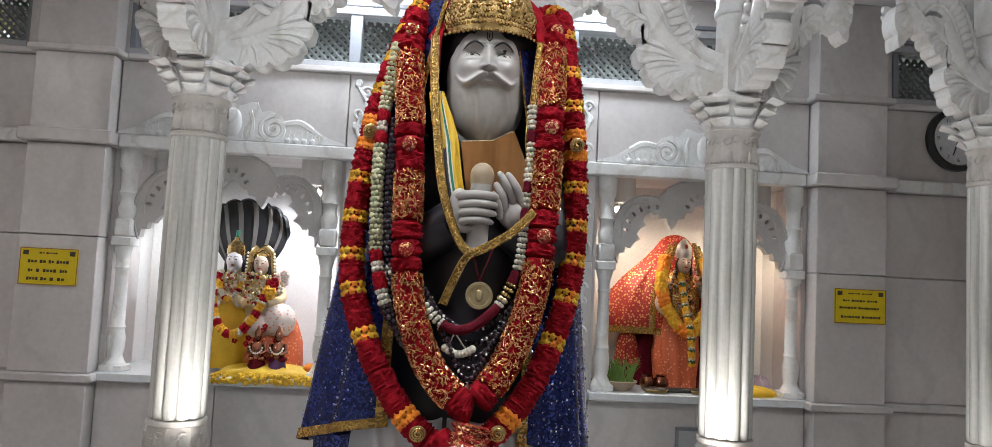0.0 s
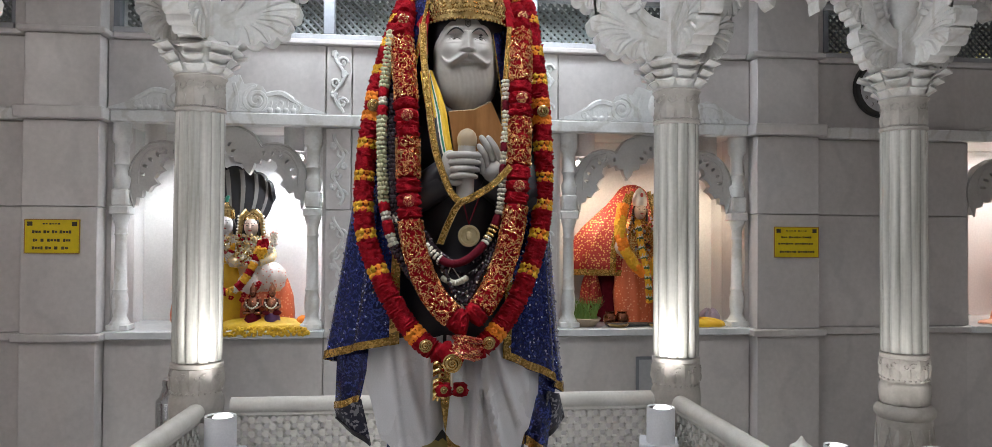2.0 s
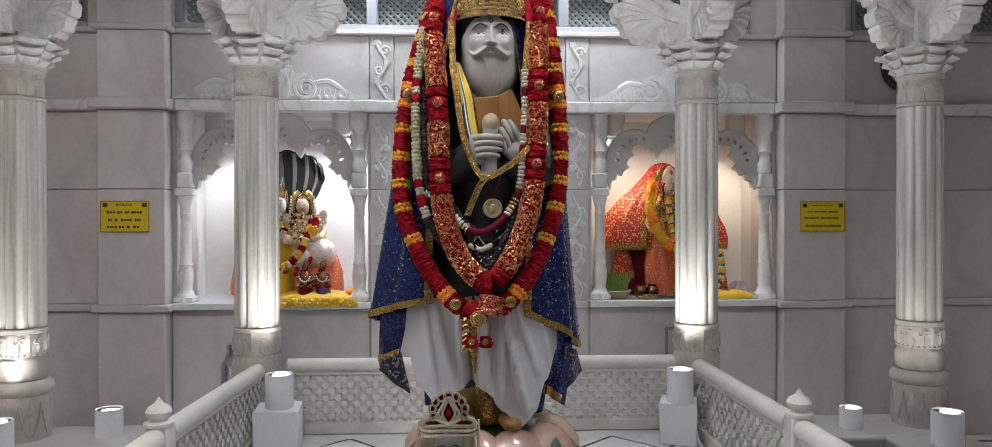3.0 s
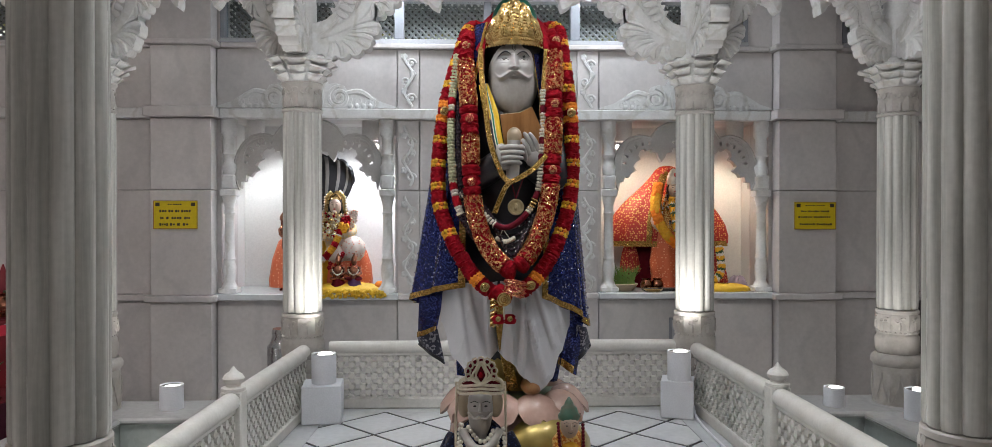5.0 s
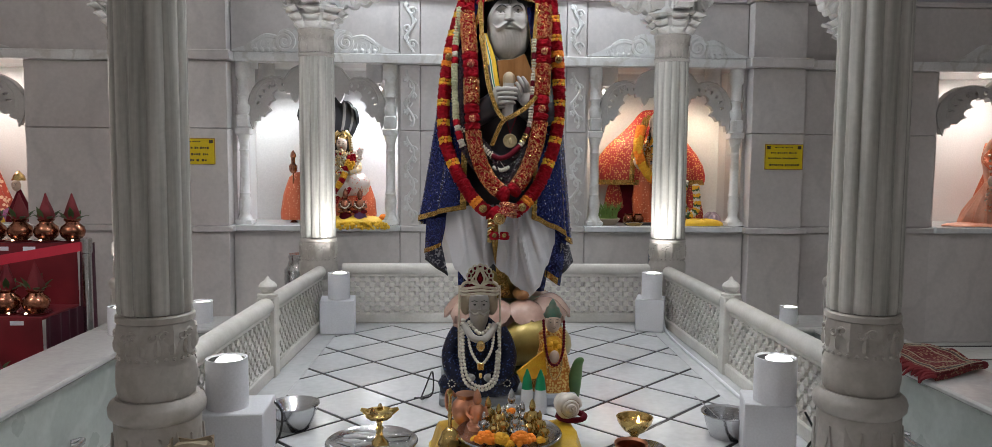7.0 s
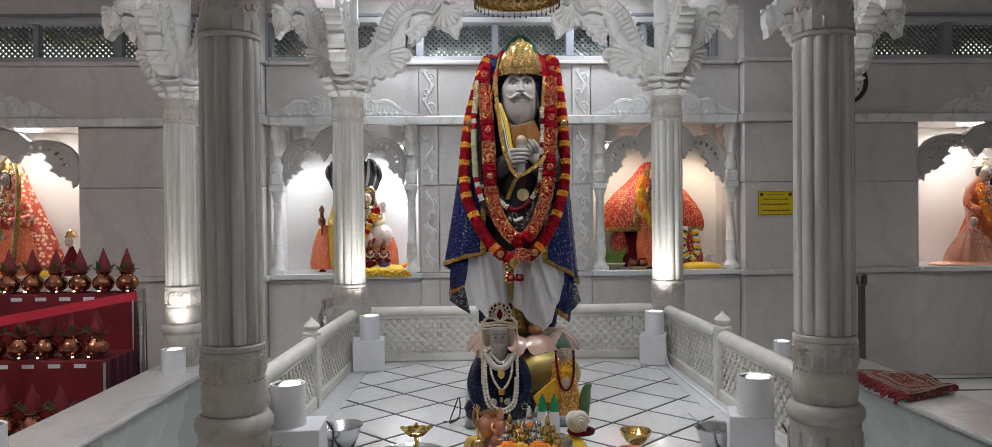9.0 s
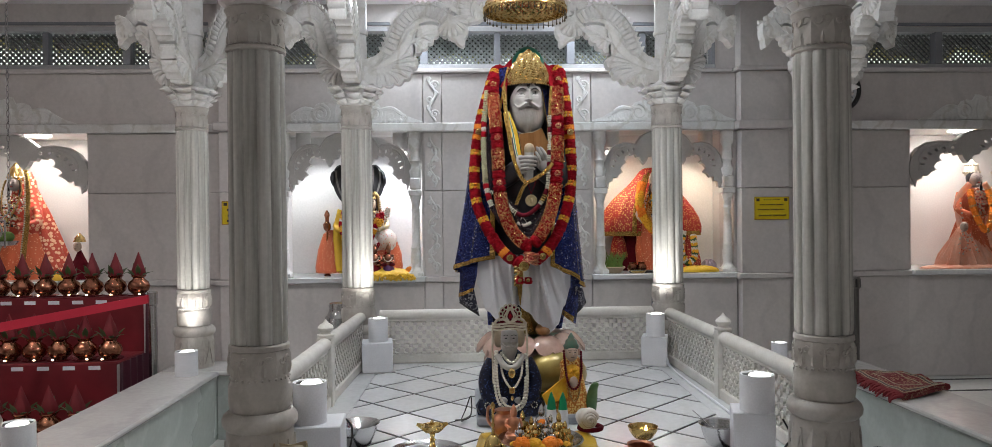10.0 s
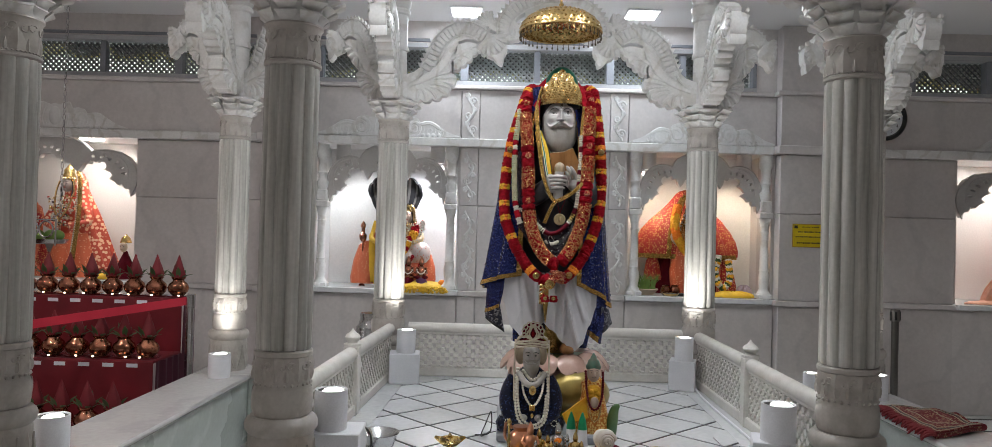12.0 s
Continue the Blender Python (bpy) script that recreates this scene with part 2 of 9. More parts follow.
CORAL = motif("coral_brocade", (0.74, 0.17, 0.07), (0.90, 0.46, 0.28), 48, 0.30)
ORANGEBROCADE = motif("orange_brocade", (0.62, 0.20, 0.02), (0.85, 0.60, 0.22), 95, 0.5)
WHITEBROCADE = motif("white_brocade", (0.78, 0.68, 0.62), (0.72, 0.30, 0.22), 46, 0.30)
LEAF = shader("leaf_green", (0.06, 0.11, 0.03), 0.5, second=(0.03, 0.07, 0.02), scale=20, amount=0.9)
GRASS = shader("wheat_grass", (0.18, 0.28, 0.05), 0.6, second=(0.10, 0.20, 0.04), scale=20, amount=0.9)
stretch(BOOK, (6.0, 6.0, 0.6))
SHELL = shader("conch_shell", (0.72, 0.68, 0.62), 0.35, second=(0.50, 0.44, 0.38), scale=18, amount=0.8, grain=60, bump=0.2)
PAPER = shader("paper", (0.72, 0.74, 0.80), 0.7, scale=6, amount=0.3, grain=120, bump=0.1)
KRAFT = shader("kraft_paper", (0.42, 0.34, 0.24), 0.75, second=(0.34, 0.27, 0.19), scale=9, amount=0.8, grain=60, bump=0.3)
SIGNYELLOW = shader("sign_yellow", (0.70, 0.52, 0.01), 0.35, scale=4, amount=0.2, bump=0.02)
SIGNINK = shader("sign_ink", (0.05, 0.035, 0.02), 0.5, scale=30, amount=0.4)
CLOCKFACE = shader("clock_face", (0.72, 0.74, 0.76), 0.25, scale=4, amount=0.1, bump=0)
RUG = motif("red_rug", (0.17, 0.014, 0.02), (0.42, 0.26, 0.18), 60, 0.40, 0.85)
FRINGE = shader("rug_fringe", (0.20, 0.02, 0.025), 0.9, scale=30, amount=0.6, grain=200, bump=0.4)
HOOD = shader("black_hood_paint", (0.014, 0.014, 0.016), 0.5, scale=12, amount=0.5, spec=0.2)
SKIN = shader("painted_stone_face", (0.52, 0.40, 0.32), 0.4, second=(0.44, 0.32, 0.25), scale=14, amount=0.6)
NICHEWHITE = shader("niche_paint", (0.74, 0.73, 0.72), 0.6, second=(0.66, 0.65, 0.64), scale=3, amount=0.6, grain=80, bump=0.05)
LIGHTDISC = glow("lamp_disc", (1.0, 0.98, 0.94), 6.0)
PANELGLOW = glow("ceiling_panel_diffuser", (0.96, 0.98, 1.0), 7.0)
FLAME = glow("flame", (1.0, 0.55, 0.15), 12.0)
TEALIGHT = glow("tea_light", (1.0, 0.78, 0.5), 5.0)
MULLION = shader("blue_grey_aluminium", (0.25, 0.26, 0.29), 0.38, scale=5, amount=0.4, bump=0.02)
GRILLE = shader("grille_plaster", (0.34, 0.34, 0.33), 0.7, scale=8, amount=0.6)
GLASS = clear("window_glass")


# ---- shape tools ----
from mathutils.geometry import tessellate_polygon


class Solid:
    """Collects faces for one mesh; each face keeps a material slot."""

    def __init__(self):
        self.v, self.f, self.m = [], [], []

    def put(self, verts, faces, slot=0, mat=None):
        k = len(self.v)
        self.v += [tuple(mat @ Vector(p)) for p in verts] if mat else [tuple(p) for p in verts]
        self.f += [tuple(i + k for i in f) for f in faces]
        self.m += [slot] * len(faces)
        return self

    def box(self, x0, x1, y0, y1, z0, z1, bev=0.003, slot=0, mat=None):
        b = min(bev, (x1 - x0) / 3, (y1 - y0) / 3, (z1 - z0) / 3)
        v, idx = [], {}
        for i, x in enumerate((x0, x1)):
            for j, y in enumerate((y0, y1)):
                for k, z in enumerate((z0, z1)):
                    sx, sy, sz = (b if i == 0 else -b), (b if j == 0 else -b), (b if k == 0 else -b)
                    idx[i, j, k] = len(v)
                    v += [(x, y + sy, z + sz), (x + sx, y, z + sz), (x + sx, y + sy, z)]
        f = []
        for a in range(3):
            for s in (0, 1):
                ring = []
                for p, q in ((0, 0), (1, 0), (1, 1), (0, 1)):
                    c = [p, q]
                    c.insert(a, s)
                    ring.append(idx[tuple(c)] + a)
                f.append(ring if s else ring[::-1])
        for a in range(3):
            o1, o2 = [o for o in range(3) if o != a]
            for p in (0, 1):
                for q in (0, 1):
                    ends = []
                    for s in (0, 1):
                        c = [0, 0, 0]
                        c[a], c[o1], c[o2] = s, p, q
                        ends.append(idx[tuple(c)])
                    f.append((ends[0] + o1, ends[1] + o1, ends[1] + o2, ends[0] + o2))
        for c in idx.values():
            f.append((c, c + 1, c + 2))
        return self.put(v, f, slot, mat)

    def lathe(self, prof, n=24, c=(0, 0, 0), sx=1.0, sy=1.0, slot=0, wave=None, mat=None, arc=None, caps=True):
        v, f = [], []
        full = arc is None
        cols = n if full else n + 1
        for z, r in prof:
            for k in range(cols):
                a = 2 * math.pi * k / n if full else arc[0] + (arc[1] - arc[0]) * k / n
                rr = r * (wave(a, z) if wave else 1)
                v.append((c[0] + sx * rr * math.cos(a), c[1] + sy * rr * math.sin(a), c[2] + z))
        for i in range(len(prof) - 1):
            for k in range(n):
                p, q = i * cols + k, i * cols + (k + 1) % cols
                f.append((p, q, q + cols, p + cols))
        if full and caps:
            f.append(tuple(range(cols))[::-1])
            f.append(tuple(range((len(prof) - 1) * cols, len(prof) * cols)))
        return self.put(v, f, slot, mat)

    def ball(self, c, r, slot=0, n=12, rings=8, mat=None):
        r = (r, r, r) if isinstance(r, (int, float)) else r
        v, f = [(c[0], c[1], c[2] - r[2])], []
        for i in range(1, rings):
            t = math.pi * i / rings
            for k in range(n):
                a = 2 * math.pi * k / n
                v.append((c[0] + r[0] * math.sin(t) * math.cos(a), c[1] + r[1] * math.sin(t) * math.sin(a), c[2] - r[2] * math.cos(t)))
        v.append((c[0], c[1], c[2] + r[2]))
        for k in range(n):
            f.append((0, 1 + (k + 1) % n, 1 + k))
            e = 1 + (rings - 2) * n
            f.append((e + k, e + (k + 1) % n, len(v) - 1))
        for i in range(rings - 2):
            for k in range(n):
                p, q = 1 + i * n + k, 1 + i * n + (k + 1) % n
                f.append((p, q, q + n, p + n))
        return self.put(v, f, slot, mat)

    def tube(self, pts, r, n=8, slot=0, flat=1.0, face=None, mat=None, caps=True):
        """A tube along pts; r a number or a list; flat squeezes it along its face direction (a ribbon)."""
        pts = [Vector(p) for p in pts]
        v, f = [], []
        ref = Vector(face) if face else None
        last = None
        for i, p in enumerate(pts):
            d = (pts[min(i + 1, len(pts) - 1)] - pts[max(i - 1, 0)]).normalized()
            up = ref or (last if last else (Vector((0, 0, 1)) if abs(d.z) < 0.9 else Vector((1, 0, 0))))
            s = d.cross(up)
            s = s.normalized() if s.length > 1e-6 else d.orthogonal().normalized()
            u = s.cross(d).normalized()
            last = u
            rr = r[i] if isinstance(r, (list, tuple)) else r
            for k in range(n):
                a = 2 * math.pi * k / n
                v.append(p + s * rr * math.cos(a) + u * rr * flat * math.sin(a))
        for i in range(len(pts) - 1):
            for k in range(n):
                a, b = i * n + k, i * n + (k + 1) % n
                f.append((a, b, b + n, a + n))
        if caps:
            f.append(tuple(range(n))[::-1])
            f.append(tuple(range((len(pts) - 1) * n, len(pts) * n)))
        return self.put(v, f, slot, mat)

    def plate(self, poly, t0, t1, slot=0, mat=None):
        """A flat outline in x and z, thick from y = t0 to t1."""
        n = len(poly)
        v = [(x, t0, z) for x, z in poly] + [(x, t1, z) for x, z in poly]
        f = [tuple(range(n)), tuple(range(n, 2 * n))[::-1]]
        f += [(i, (i + 1) % n, n + (i + 1) % n, n + i) for i in range(n)]
        return self.put(v, f, slot, mat)

    def pierced(self, poly, holes, t0, t1, slot=0, mat=None):
        """A flat outline in x and z with holes through it, thick from y = t0 to t1."""
        loops = [list(poly)] + [list(h) for h in holes]
        flat = [p for l in loops for p in l]
        n = len(flat)
        tris = tessellate_polygon([[Vector((x, z, 0)) for x, z in l] for l in loops])
        v = [(x, t0, z) for x, z in flat] + [(x, t1, z) for x, z in flat]
        f = [tuple(t) for t in tris] + [tuple(i + n for i in t[::-1]) for t in tris]
        k = 0
        for l in loops:
            f += [(k + i, k + (i + 1) % len(l), n + k + (i + 1) % len(l), n + k + i) for i in range(len(l))]
            k += len(l)
        return self.put(v, f, slot, mat)

    def sheet(self, nu, nv, at, thick=0.004, slot=0, mat=None):
        """A bent sheet with thickness: at(u, v) gives a place for u, v in 0..1."""
        P = [[Vector(at(i / nu, j / nv)) for j in range(nv + 1)] for i in range(nu + 1)]
        front, back = [], []
        for i in range(nu + 1):
            for j in range(nv + 1):
                du = P[min(i + 1, nu)][j] - P[max(i - 1, 0)][j]
                dv = P[i][min(j + 1, nv)] - P[i][max(j - 1, 0)]
                nn = du.cross(dv)
                nn = nn.normalized() if nn.length > 1e-9 else Vector((0, -1, 0))
                front.append(P[i][j])
                back.append(P[i][j] - nn * thick)
        w = nv + 1
        k = len(front)
        f = []
        for i in range(nu):
            for j in range(nv):
                a = i * w + j
                f.append((a, a + w, a + w + 1, a + 1))
                f.append((k + a, k + a + 1, k + a + w + 1, k + a + w))
        for i in range(nu):
            for j in (0, nv):
                a = i * w + j
                f.append((a, k + a, k + a + w, a + w))
        for j in range(nv):
            for i in (0, nu):
                a = i * w + j
                f.append((a, a + 1, k + a + 1, k + a))
        return self.put(front + back, f, slot, mat)

    def mesh(self, name, mats, sharp=38, fix=True):
        me = bpy.data.meshes.new(name)
        me.from_pydata(self.v, [], self.f)
        for m in mats if isinstance(mats, (list, tuple)) else [mats]:
            me.materials.append(m)
        me.polygons.foreach_set("material_index", self.m)
        if fix:
            bm = bmesh.new()
            bm.from_mesh(me)
            bmesh.ops.recalc_face_normals(bm, faces=bm.faces)
            bm.to_mesh(me)
            bm.free()
        me.polygons.foreach_set("use_smooth", [True] * len(me.polygons))
        me.set_sharp_from_angle(angle=radians(sharp))
        me.update()
        return me


def part(name, solid, mats, parent=None, label="", at=None, sharp=38):
    """One mesh object, under a thing or a part. solid: a Solid, or a mesh to share."""
    me = solid if isinstance(solid, bpy.types.Mesh) else solid.mesh(name, mats, sharp)
    ob = new(name, me)
    if parent:
        ob.parent = parent
    if at is not None:
        ob.matrix_basis = at
    if label:
        ob["label"] = label
    return ob


def thing(name, label, category, at=None, group="", kind=""):
    ob = new(name)
    ob.empty_display_size = 0.05
    if at is not None:
        ob.matrix_basis = at
    return tagged(ob, label, category, group, kind)


def single(name, solid, mats, label, category, group="", kind="", at=None, sharp=38):
    return tagged(part(name, solid, mats, None, "", at, sharp), label, category, group, kind)


def curve(points, n=8, closed=False):
    """A smooth line through points (Catmull-Rom)."""
    P = [Vector(p) for p in points]
    out = []
    last = len(P) if closed else len(P) - 1
    for i in range(last):
        if closed:
            a, b, c, d = P[i - 1], P[i], P[(i + 1) % len(P)], P[(i + 2) % len(P)]
        else:
            a, b, c, d = P[max(i - 1, 0)], P[i], P[i + 1], P[min(i + 2, len(P) - 1)]
        for k in range(n):
            t = k / n
            out.append(0.5 * ((2 * b) + (c - a) * t + (2 * a - 5 * b + 4 * c - d) * t * t + (3 * b - a - 3 * c + d) * t ** 3))
    if not closed:
        out.append(P[-1])
    return out


def shift(y):
    """The platform's axis leans a little to the wall's: x of its middle line at y."""
    return 0.009 + 0.0185 * y


def PP(x, y, z=0.0, rz=0.0):
    return pose(x + shift(y), y, z, 0, 0, rz - 1.06)


def resample(pts, step):
    out, need = [pts[0].copy()], step
    for a, b in zip(pts, pts[1:]):
        d = (b - a).length
        while need <= d:
            out.append(a + (b - a) * (need / d))
            need += step
        need -= d
    return out


# ---- the hall ----
XC = 0.065
tagged(part("floor", Solid().box(-6.2, 6.2, -8.2, 3.4, FLOOR - 0.1, FLOOR, 0.002), HALL), "polished pale grey marble hall floor", "floor", kind="structure")
tagged(part("ceiling", Solid().box(-6.2, 6.2, -8.2, 2.8, CEIL, CEIL + 0.12, 0.002), PLASTER), "plain white painted ceiling", "ceiling", kind="structure")
tagged(part("wall_west", Solid().box(-6.2, -6.0, -8.2, 3.4, FLOOR, CEIL, 0.002), WALL), "pale grey marble side wall", "wall", kind="structure")
tagged(part("wall_east", Solid().box(6.0, 6.2, -8.2, 3.4, FLOOR, CEIL, 0.002), WALL), "pale grey marble side wall", "wall", kind="structure")
tagged(part("wall_south", Solid().box(-6.0, 6.0, -8.2, -8.0, FLOOR, CEIL, 0.002), WALL), "pale grey marble end wall", "wall", kind="structure")
for yy in (1.86, 2.26):
    tagged(part("floor_inlay", Solid().box(2.4, 5.9, yy, yy + 0.03, FLOOR, FLOOR + 0.004, 0.001), BLACKSTONE), "thin black stone inlay line in the floor", "floor inlay", kind="structure")

NICHES = [(-4.155, 0.765), (XC - 1.32, 0.60), (XC + 1.325, 0.60), (4.30, 0.765)]
WINDOWS = [(-5.7, -2.40), (-1.86, 1.84), (2.52, 5.7)]


def spans(lo, hi, holes):
    out, at = [], lo
    for a, b in sorted(holes):
        out.append((at, a))
        at = b
    return out + [(at, hi)]


core = Solid()
core.box(-6, 6, 2.44, 2.8, FLOOR, 0.46, 0.001)
for a, b in spans(-6, 6, [(x - h, x + h) for x, h in NICHES]):
    core.box(a, b, 2.44, 2.8, 0.46, 1.70, 0.001)
core.box(-6, 6, 2.44, 2.8, 1.70, 2.2, 0.001)
for a, b in spans(-6, 6, WINDOWS):
    core.box(a, b, 2.44, 2.8, 2.2, 2.56, 0.001)
core.box(-6, 6, 2.44, 2.8, 2.56, CEIL, 0.001)
wall_north = tagged(part("wall_north", core, WALL), "grey marble-clad wall with niches and clerestory windows", "wall", kind="structure")


def slab(x0, x1, z0, z1, y=2.41, back=2.439):
    g = 0.002
    part("marble_slab", Solid().box(x0 + g, x1 - g, y + random.uniform(0, 0.0015), back, z0 + g, z1 - g, 0.004), WALL, wall_north)


ROWS = [(FLOOR, 0.43), (0.475, 1.19), (1.19, 1.68), (1.752, 2.17)]
for s in (-1, 1):
    def dx(a, b):
        return sorted((XC + s * a, XC + s * b))
    for z0, z1 in ROWS:
        slab(*dx(0.55, 0.702), z0, z1, 2.404)
        slab(*dx(1.945, 2.355), z0, z1, 2.31)
        slab(*dx(2.357, 3.44), z0, z1, 2.41)
    slab(*dx(1.945, 2.355), 2.205, CEIL, 2.31)
    slab(*dx(0.704, 1.32), FLOOR, 0.43)
    slab(*dx(1.32, 1.943), FLOOR, 0.43)
    slab(*dx(0.704, 1.943), 1.752, 2.17)
    slab(*dx(3.42, 4.2), FLOOR, 0.43)
    slab(*dx(4.2, 4.98), FLOOR, 0.43)
    slab(*dx(3.42, 4.98), 1.752, 2.17)
    for z0, z1 in ROWS:
        slab(*dx(5.05, 5.93), z0, z1)
for z0, z1 in ROWS:
    slab(XC - 0.55, XC + 0.55, z0, z1)

# mouldings that run along the wall and round its pilasters
mould = thing("wall_moulding", "projecting grey marble mouldings along the wall", "moulding", kind="structure")
for z0, z1, out in ((0.43, 0.475, 0.03), (1.68, 1.752, 0.05), (2.17, 2.205, 0.03)):
    for a, b in ((-5.95, XC - 2.39), (XC - 1.91, XC + 1.91), (XC + 2.39, 5.95)):
        if z0 > 0.46 or a != XC - 1.91:
            part("moulding", Solid().box(a, b, 2.41 - out, 2.439, z0, z1, 0.008), CARVED if z0 > 1 and z0 < 2 else WALL, mould)
        else:
            part("moulding", Solid().box(XC - 0.70, XC + 0.70, 2.41 - out, 2.439, z0, z1, 0.008), WALL, mould)
    for s in (-1, 1):
        a, b = sorted((XC + s * 1.912, XC + s * 2.388))
        part("moulding", Solid().box(a, b, 2.31 - out, 2.439, z0, z1, 0.008), WALL, mould)


def spiral(g, cx, cz, r0, turns, sgn, y, w=0.012, start=0.0):
    pts = []
    for k in range(int(turns * 14) + 1):
        t = k / 14
        r = r0 * (1 - t / (turns + 0.25))
        a = start + sgn * 2 * math.pi * t
        pts.append((cx + r * math.cos(a), y, cz + r * math.sin(a)))
    g.tube(pts, w, 6, flat=0.9, face=(0, -1, 0))


def crest(x, name="scroll_crest"):
    """Carved scrollwork lying on the wall above a niche."""
    g = Solid()
    y = 2.405
    for s in (-1, 1):
        spiral(g, x + s * 0.222, 1.832, 0.080, 2.2, s, y, 0.017, math.pi / 2)
        spiral(g, x + s * 0.36, 1.81, 0.05, 1.4, -s, y, 0.011, math.pi / 2)
        g.tube(curve([(x + s * 0.09, y, 1.93), (x + s * 0.11, y, 1.85), (x + s * 0.10, y, 1.775)], 6), 0.016, 6, flat=0.8, face=(0, -1, 0))
        g.tube(curve([(x + s * 0.27, y, 1.86), (x + s * 0.36, y, 1.875), (x + s * 0.44, y, 1.83), (x + s * 0.52, y, 1.785), (x + s * 0.60, y, 1.765)], 6), [0.02] * 12 + [0.016 - 0.0009 * k for k in range(13)], 6, flat=0.7, face=(0, -1, 0))
        for k in range(4):
            g.ball((x + s * (0.30 + 0.045 * k), y, 1.775), (0.022, 0.014, 0.022), n=8, rings=6)
        for k in range(5):
            a = 0.5 + 0.32 * k
            g.tube([(x + s * 0.115, y, 1.93), (x + s * (0.115 - 0.05 * math.cos(a)), y, 1.93 + 0.05 * math.sin(a))], [0.014, 0.006], 6, flat=0.7, face=(0, -1, 0))
    g.ball((x, y, 1.86), (0.055, 0.022, 0.085), n=12, rings=8)
    half = [(0.63, 1.762), (0.60, 1.775), (0.52, 1.80), (0.45, 1.845), (0.37, 1.885), (0.28, 1.875), (0.255, 1.915), (0.20, 1.935), (0.15, 1.925), (0.13, 1.965), (0.09, 1.975), (0.04, 1.955), (0.0, 1.965)]
    g.plate([(x + q, z) for q, z in half] + [(x - q, z) for q, z in half[-2::-1]], 2.398, 2.4085)
    for s in (-1, 1):
        spiral(g, x + s * 0.455, 1.795, 0.032, 1.3, s, y - 0.002, 0.009, math.pi / 2)
        g.tube(curve([(x + s * 0.125, y - 0.002, 1.79), (x + s * 0.20, y - 0.002, 1.765), (x + s * 0.29, y - 0.002, 1.78), (x + s * 0.31, y - 0.002, 1.83)], 5), 0.010, 6, flat=0.8, face=(0, -1, 0))
        for k in range(3):
            g.tube([(x + s * (0.05 + 0.02 * k), y - 0.002, 1.78), (x + s * (0.06 + 0.028 * k), y - 0.002, 1.90 - 0.03 * k)], [0.012, 0.005], 6, flat=0.7, face=(0, -1, 0))
    part(name, g, CARVED, mould, "carved scroll and leaf crest")


def vine(x, z0, z1):
    """A carved vine in a narrow upright panel."""
    g = Solid()
    y = 2.402
    n = int((z1 - z0) / 0.012)
    pts = [(x + 0.028 * math.sin((z0 + k * 0.012) * 26), y, z0 + k * 0.012) for k in range(n)]
    g.tube(pts, 0.0105, 6, flat=1.0, face=(0, -1, 0))
    z, s = z0 + 0.06, 1
    while z < z1 - 0.04:
        spiral(g, x + s * 0.018, z, 0.034, 1.3, s, y, 0.0085)
        for k in range(5):
            a = k * 1.256
            g.ball((x - s * 0.03 + 0.012 * math.cos(a), y, z + 0.05 + 0.012 * math.sin(a)), (0.013, 0.010, 0.013), n=6, rings=4)
        z, s = z + 0.121, -s
    part("vine_carving", g, CARVED, mould, "carved marble vine")


for s in (-1, 1):
    crest(XC + s * 1.325)
    crest(XC + s * 4.15)
    vine(XC + s * 0.625, 1.77, 2.15)
    vine(XC + s * 0.625, 1.22, 1.66)
    vine(XC + s * 0.625, 0.50, 1.17)

# ---- niches ----
OUT = [(-0.475, 1.205), (-0.50, 1.28), (-0.51, 1.37), (-0.495, 1.45), (-0.455, 1.525), (-0.395, 1.575), (-0.33, 1.592), (-0.27, 1.585), (-0.245, 1.572), (-0.225, 1.60), (-0.19, 1.645), (-0.12, 1.68), (0, 1.692)]
INN = [(0, 1.545), (-0.035, 1.535), (-0.05, 1.505), (-0.085, 1.50), (-0.095, 1.465), (-0.13, 1.46), (-0.145, 1.425), (-0.17, 1.395), (-0.19, 1.43), (-0.20, 1.465), (-0.23, 1.46), (-0.24, 1.49), (-0.275, 1.475), (-0.29, 1.492), (-0.325, 1.47), (-0.335, 1.44), (-0.315, 1.415), (-0.35, 1.395), (-0.37, 1.365), (-0.345, 1.335), (-0.38, 1.315), (-0.40, 1.285), (-0.43, 1.295), (-0.435, 1.255), (-0.465, 1.25), (-0.47, 1.205)]


